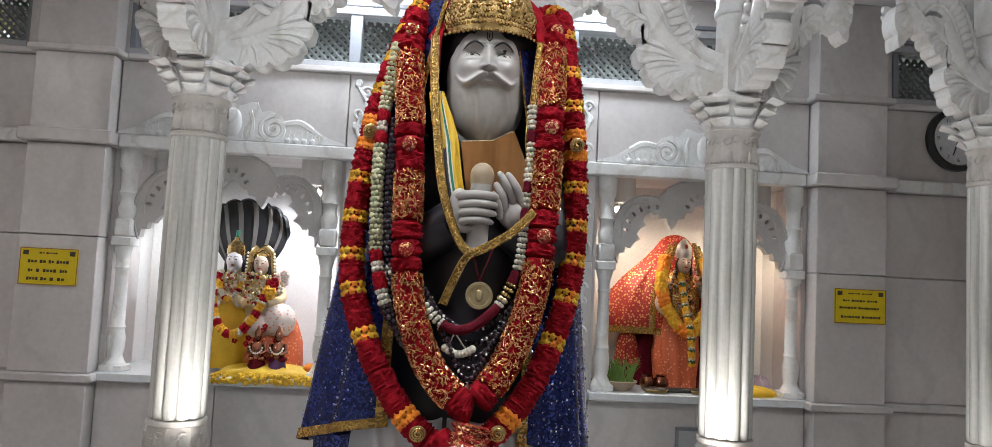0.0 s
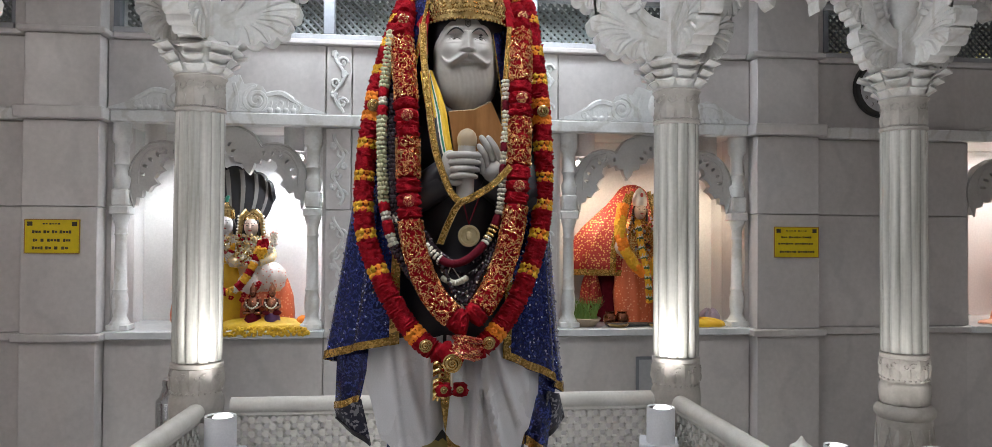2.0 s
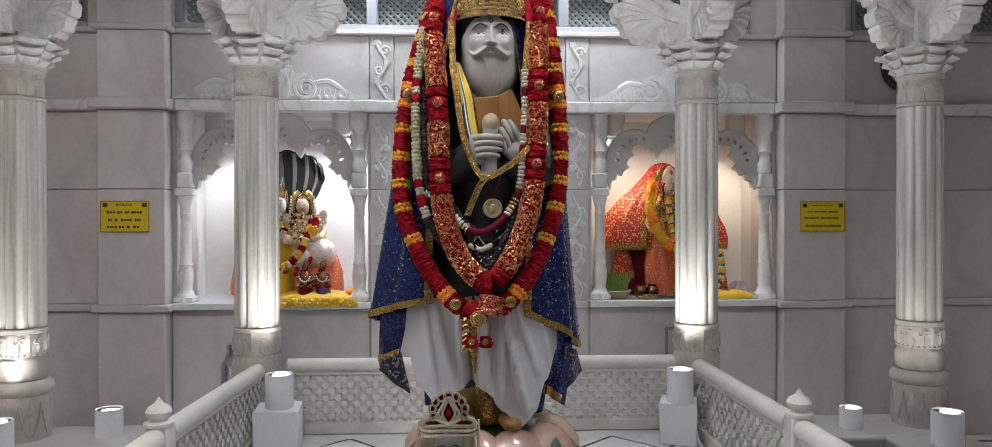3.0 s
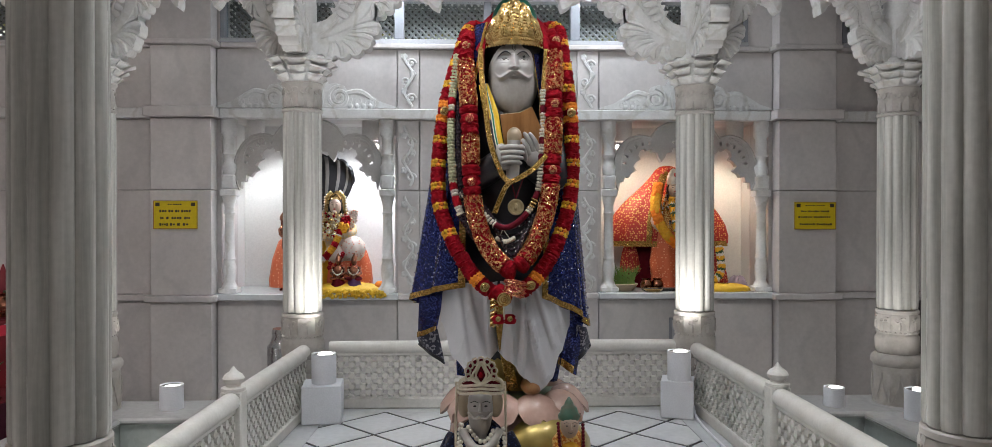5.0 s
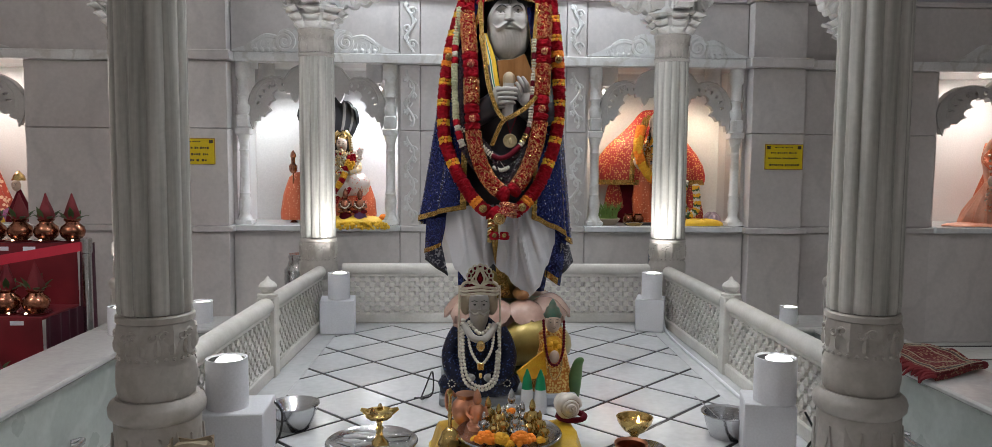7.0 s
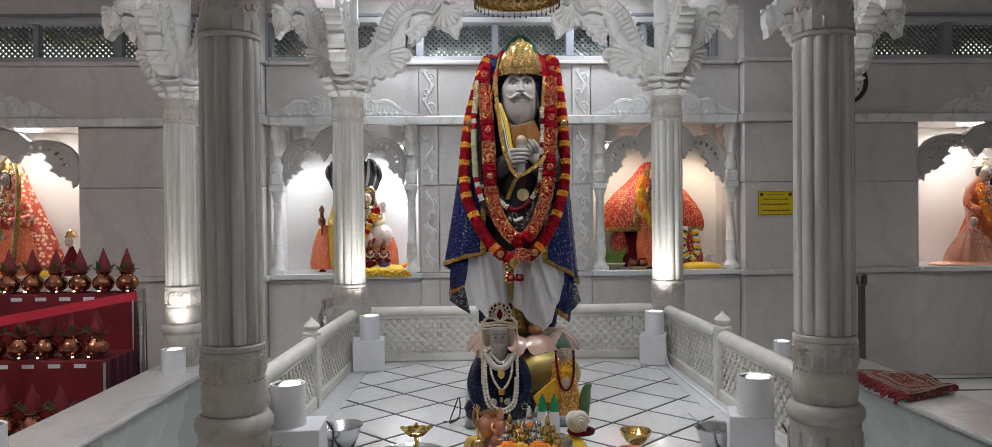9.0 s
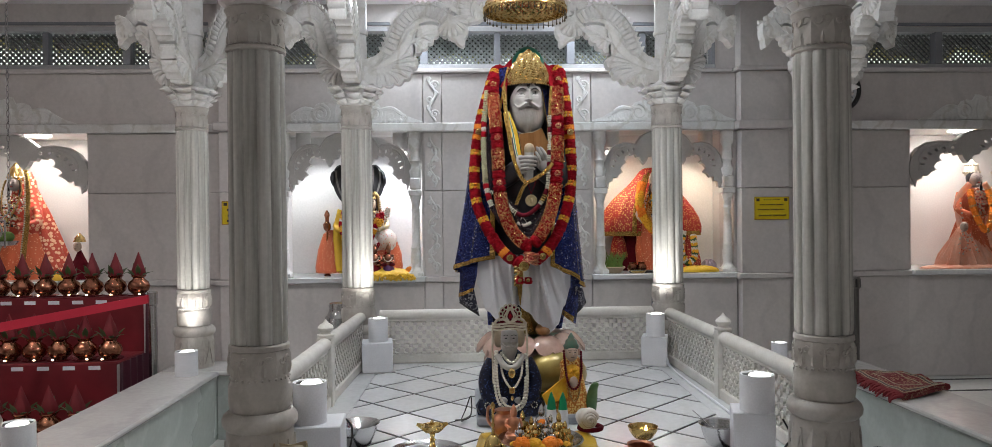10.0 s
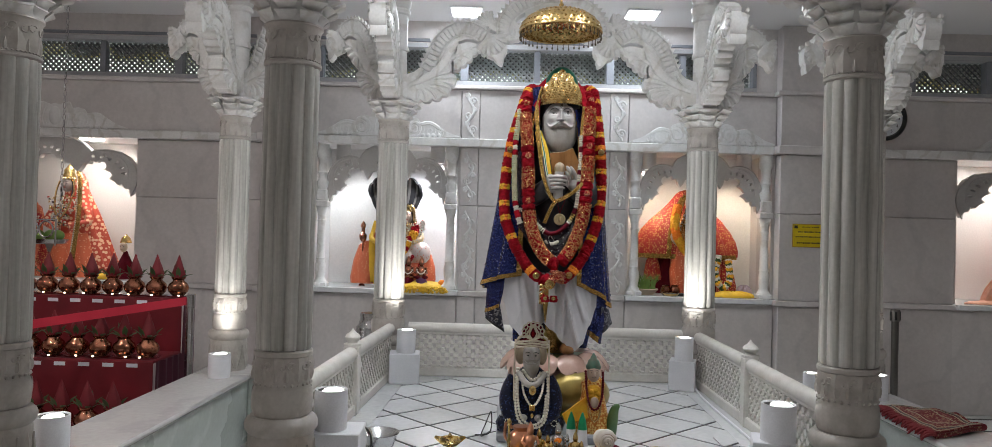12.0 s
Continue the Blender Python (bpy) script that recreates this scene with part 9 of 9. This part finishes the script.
single("gold_cloak_border", gb, ZARI, "gold border on the red cloak", "border", at=pose(x, 2.76, Z0))
garland("long marigold garland round the cloaked idol", [(x - 0.115, 2.62, Z0 + 0.76), (x - 0.150, 2.57, Z0 + 0.62), (x - 0.13, 2.55, Z0 + 0.50), (x - 0.06, 2.53, Z0 + 0.38), (x + 0.01, 2.525, Z0 + 0.335), (x + 0.08, 2.53, Z0 + 0.40), (x + 0.14, 2.55, Z0 + 0.55), (x + 0.12, 2.62, Z0 + 0.76)], 0.036, [("orangeblossom", 0.045), ("orangeblossom", 0.045), ("blossom", 0.04), ("blossom", 0.04), ("blossom", 0.04)], "garland", "niche garlands")
garland("yellow and white flower garland hanging down the idol", [(x - 0.03, 2.58, Z0 + 0.66), (x - 0.02, 2.53, Z0 + 0.50), (x + 0.01, 2.50, Z0 + 0.33), (x + 0.03, 2.52, Z0 + 0.15)], 0.022, [("blossom", 0.03), ("pearls", 0.02), ("leafball", 0.012)], "garland", "niche garlands")
garland("cream and green bead garland looped at the idol's side", [(x + 0.22, 2.52, Z0 + 0.34), (x + 0.19, 2.50, Z0 + 0.20), (x + 0.24, 2.49, Z0 + 0.08), (x + 0.31, 2.50, Z0 + 0.14), (x + 0.30, 2.52, Z0 + 0.32)], 0.028, [("pearls", 0.03), ("leafball", 0.016), ("blossom", 0.012)], "garland", "niche garlands")
single("yellow_cloth", heap(0.17, 0.09, 0.05, 2.0), BRIGHTYELLOW, "mustard yellow cloth heap on the niche sill", "cloth", "niche cloths", at=pose(x + 0.33, 2.46, Z0))
single("lilac_cloth", heap(0.07, 0.07, 0.09, 3.0), shader("lilac_cloth", (0.42, 0.34, 0.42), 0.7, scale=12), "crumpled lilac cloth at the niche's side", "cloth", "niche cloths", at=pose(x + 0.47, 2.62, Z0))
gp = thing("grass_bowl", "clay bowl of sprouting wheat grass on the sill", "plant", pose(x - 0.40, 2.49, Z0))
part("bowl", Solid().lathe([(0.0, 0.06), (0.02, 0.08), (0.05, 0.105), (0.055, 0.10), (0.04, 0.09)], 20), KRAFT, gp)
random.seed(3)
bl = Solid()
for k in range(130):
    a, r = random.uniform(0, 6.28), 0.085 * math.sqrt(random.random())
    px, py = r * math.cos(a), r * math.sin(a)
    bl.tube([(px, py, 0.045), (px + random.uniform(-0.02, 0.02), py + random.uniform(-0.02, 0.02), 0.10), (px * 1.3 + random.uniform(-0.04, 0.04), py + random.uniform(-0.03, 0.03), random.uniform(0.13, 0.19))], [0.003, 0.0028, 0.0008], 3)
tagged(part("grass", bl, GRASS, gp, "pale green blades"), kind="stuff")
for dx_, m_ in ((-0.20, BRASS), (0.06, BRASS)):
    single("brass_dish", Solid().lathe([(0.0, 0.04), (0.004, 0.055), (0.022, 0.07), (0.018, 0.062), (0.006, 0.0)], 22), m_, "small brass dish on the niche sill", "dish", "niche dishes", at=pose(x + dx_, 2.43, Z0))
single("dark_offering_plate", Solid().box(-0.16, 0.16, -0.04, 0.04, 0.0, 0.02, 0.006), BLACKPLASTIC, "dark low tray at the idol's feet", "tray", at=pose(x - 0.10, 2.48, Z0))
for dx_ in (-0.22, -0.14, 0.12):
    single("small_pot", Solid().lathe([(0.0, 0.03), (0.03, 0.045), (0.06, 0.04), (0.075, 0.028), (0.085, 0.034)], 16), DARKCOPPER, "small dark pot at the idol's feet", "pot", "niche pots", at=pose(x + dx_, 2.55, Z0))

# fourth niche: two standing figures and a kneeling one in coral cloth
x = NICHES[3][0]
DUSKY = shader("dusky_mask", (0.34, 0.29, 0.27), 0.4, second=(0.24, 0.20, 0.19), scale=20)
PEACH = shader("peach_silk", (0.86, 0.36, 0.22), 0.32, 0.25, second=(0.90, 0.56, 0.42), scale=9, amount=0.9, grain=60, bump=0.5)
CROWN = shader("silver_crown", (0.66, 0.58, 0.47), 0.4, 0.35, scale=30, bump=0.4)


def standing(px, py, h, mats, label):
    k = h / 0.88
    s = Solid()
    _merge(s, draped((0, 0.02, 0), 0.20 * k, 0.13 * k, 0.62 * k, 1, 0.09, n=72, flare=1.0))
    _merge(s, draped((-0.05 * k, -0.03, 0), 0.25 * k, 0.14 * k, 0.30 * k, 5, 0.12, n=72))
    s.lathe([(0.30 * k, 0.10 * k), (0.45 * k, 0.125 * k), (0.56 * k, 0.13 * k), (0.63 * k, 0.075 * k), (0.66 * k, 0.035 * k)], 20, (0, 0, 0), 1, 0.65, 1)
    visage(s, (0, -0.045, 0.715 * k), 1.2 * k, 0, 3, 3, 4)
    jewels(s, (0, -0.085 * k, 0.64 * k), 0.09 * k, 0.05 * k, 0.24 * k, 150, (2, 2, 5, 5, 4), 0.010 * k)
    for q in (-1, 1):
        s.tube(curve([(q * 0.06 * k, -0.07 * k, 0.68 * k), (q * 0.15 * k, -0.05 * k, 0.55 * k), (q * 0.165 * k, -0.09 * k, 0.36 * k), (q * 0.15 * k, -0.13 * k, 0.16 * k)], 6), 0.026 * k, 8, 5, flat=0.45, face=(0, -1, 0))
        for m in range(9):
            s.ball((q * (0.16 - 0.002 * m) * k, -0.10 * k - 0.004 * m * k, (0.52 - 0.04 * m) * k), 0.010 * k, 2, 6, 4)
    for m in range(14):
        a = 2 * math.pi * m / 14
        s.ball((0.058 * k * math.cos(a), -0.005 + 0.058 * k * math.sin(a), 0.775 * k), 0.011 * k, 2, 6, 4)
        s.ball((0.044 * k * math.cos(a), -0.005 + 0.044 * k * math.sin(a), 0.835 * k), 0.010 * k, 2, 6, 4)
    s.lathe([(0.745 * k, 0.05 * k), (0.78 * k, 0.058 * k), (0.82 * k, 0.05 * k), (0.85 * k, 0.028 * k), (0.88 * k, 0.006 * k)], 18, (0, -0.005, 0), slot=2)
    for q in (-1, 1):
        s.tube(curve([(q * 0.11 * k, -0.02, 0.60 * k), (q * 0.16 * k, -0.07, 0.47 * k), (q * 0.09 * k, -0.13, 0.42 * k)], 5), 0.03 * k, 8, 1)
    single("standing_idol", s, mats, label, "idol", "niche idols", at=pose(px, py, Z0), sharp=60)
    garland("orange garland on a standing idol", [(px - 0.075 * k, py - 0.10, Z0 + 0.62 * k), (px - 0.08 * k, py - 0.15, Z0 + 0.48 * k), (px - 0.045 * k, py - 0.175, Z0 + 0.36 * k), (px, py - 0.185, Z0 + 0.30 * k), (px + 0.045 * k, py - 0.175, Z0 + 0.36 * k), (px + 0.08 * k, py - 0.15, Z0 + 0.48 * k), (px + 0.075 * k, py - 0.10, Z0 + 0.62 * k)], 0.026, [("orangeblossom", 0.03), ("orangeblossom", 0.03), ("gold", 0.014)], "garland", "niche garlands")


standing(4.27, 2.72, 0.96, [DUSKY, CORAL, CROWN, INK, LIPS, PEACH], "standing crowned idol in coral and gold brocade")
standing(4.56, 2.76, 0.96, [DUSKY, CORAL, CROWN, INK, LIPS, PEACH], "taller standing crowned idol in coral brocade")
s = Solid()
_merge(s, draped((0, 0, 0), 0.22, 0.12, 0.36, 1, 0.11, n=72))
face(s, (0.0, -0.05, 0.36), 0.75, 0, 2)
jewels(s, (0.0, -0.075, 0.32), 0.05, 0.12, 0.20, 90, (3, 3, 4, 1), 0.008)
single("kneeling_idol", s, [SKIN, PEACH, INK, CROWN, CORAL], "small kneeling idol in spreading coral cloth", "idol", "niche idols", at=pose(4.05, 2.55, Z0), sharp=60)
single("coral_cloth", heap(0.36, 0.12, 0.03, 4.0), PEACH, "coral brocade cloth spread along the sill", "cloth", "niche cloths", at=pose(4.02, 2.50, Z0))
single("yellow_cloth", heap(0.14, 0.08, 0.03, 5.0), BRIGHTYELLOW, "yellow cloth on the sill", "cloth", "niche cloths", at=pose(x + 0.25, 2.50, Z0))

# first niche: a tall figure in a coral veil
x = NICHES[0][0]
s = Solid()
_merge(s, draped((0, 0.02, 0), 0.23, 0.16, 0.66, 1, 0.05, n=48))
s.lathe([(0.28, 0.13), (0.50, 0.15), (0.60, 0.13), (0.70, 0.10), (0.80, 0.085), (0.87, 0.05), (0.89, 0.01)], 22, (0, 0.03, 0), 1, 0.75, 7)
visage(s, (-0.02, -0.085, 0.77), 1.05, 0, 2, 4, 5)
s.lathe([(0.80, 0.050), (0.815, 0.058), (0.83, 0.052), (0.845, 0.055), (0.87, 0.040), (0.89, 0.044), (0.92, 0.022), (0.945, 0.004)], 18, (-0.02, -0.060, 0), slot=3)
for k in range(11):
    a = math.pi * (1.05 + 0.09 * k)
    s.ball((-0.02 + 0.060 * math.cos(a), -0.060 + 0.060 * math.sin(a), 0.822), 0.009, 9 if k % 2 else 3, 6, 4)
random.seed(64)
for k in range(300):
    t = random.random()
    px = random.uniform(-1, 1) * (0.135 - 0.075 * t)
    s.ball((-0.03 + px, -0.125 - 0.055 * t + 0.8 * px * px, 0.675 - 0.25 * t), random.uniform(0.006, 0.011), random.choice((3, 3, 8, 9, 9, 5, 4)), 6, 4)
for q in (-1, 1):
    s.tube(curve([(q * 0.13, -0.05, 0.58), (q * 0.17, -0.10, 0.46), (q * 0.06, -0.19, 0.42)], 5), 0.035, 8, 7)
    s.tube(curve([(-0.02 + q * 0.056, -0.10, 0.80), (-0.02 + q * 0.075, -0.12, 0.70), (-0.02 + q * 0.05, -0.17, 0.56), (-0.02, -0.19, 0.47)], 6), 0.007, 6, 3)
VEIL = motif("dotted_coral_veil", (0.62, 0.085, 0.045), (0.92, 0.62, 0.42), 30, 0.46)
single("veiled_idol", s, [DUSKY, CORAL, INK, GOLD, HAIR, LIPS, ORANGEBROCADE, VEIL, CROWN, PEARL], "tall idol wrapped in a coral veil with gold border", "idol", "niche idols", at=pose(-4.08, 2.74, Z0) @ Matrix.Scale(1.05, 4), sharp=60)
b = Solid()
fall = curve([(0.045, -0.11, 0.88), (0.09, -0.15, 0.78), (0.105, -0.185, 0.50), (0.085, -0.20, 0.25), (0.06, -0.20, 0.02)], 6)
b.tube(fall, 0.024, 6, flat=0.3, face=(0, -1, 0))
for p in resample(fall, 0.018):
    b.ball((p.x - 0.014, p.y - 0.008, p.z), 0.0075, 1, 6, 4)
    b.ball((p.x + 0.012, p.y - 0.008, p.z), 0.0065, 0, 6, 4)
single("gold_veil_border", b, [ZARI, PEARL], "beaded gold border down the coral veil", "border", at=pose(-4.05, 2.74, Z0) @ Matrix.Scale(1.05, 4))
single("veil_fall", draped((0, 0, 0), 0.29, 0.13, 0.875, 0, 0.06, lean=-0.115, n=60, flare=0.95), VEIL, "coral red dotted veil spreading from the idol's head", "veil", at=pose(-3.975, 2.81, Z0) @ Matrix.Scale(1.05, 4))
standing(x - 0.36, 2.76, 0.88, [DUSKY, REDBROCADE, CROWN, INK, LIPS, CORAL], "standing crowned idol in red brocade")
s = Solid()
_merge(s, draped((0, 0, 0), 0.08, 0.06, 0.20, 1, 0.05))
face(s, (0, -0.03, 0.22), 0.6, 0, 2)
s.lathe([(0.25, 0.04), (0.28, 0.03), (0.31, 0.004)], 12, (0, 0, 0), slot=3)
single("small_idol", s, [SKIN, MAROON, INK, GOLD], "small idol with a gold cap at the niche's edge", "idol", "niche idols", at=pose(-3.53, 2.58, Z0) @ Matrix.Scale(1.25, 4), sharp=60)
single("lilac_cloth", heap(0.10, 0.08, 0.10, 6.0), shader("purple_cloth", (0.34, 0.10, 0.26), 0.6, scale=12), "purple cloth beside the veiled idol", "cloth", "niche cloths", at=pose(x + 0.54, 2.66, Z0))
single("yellow_cloth", heap(0.07, 0.05, 0.05, 7.0), BRIGHTYELLOW, "yellow cloth on the sill", "cloth", "niche cloths", at=pose(x + 0.50, 2.47, Z0))
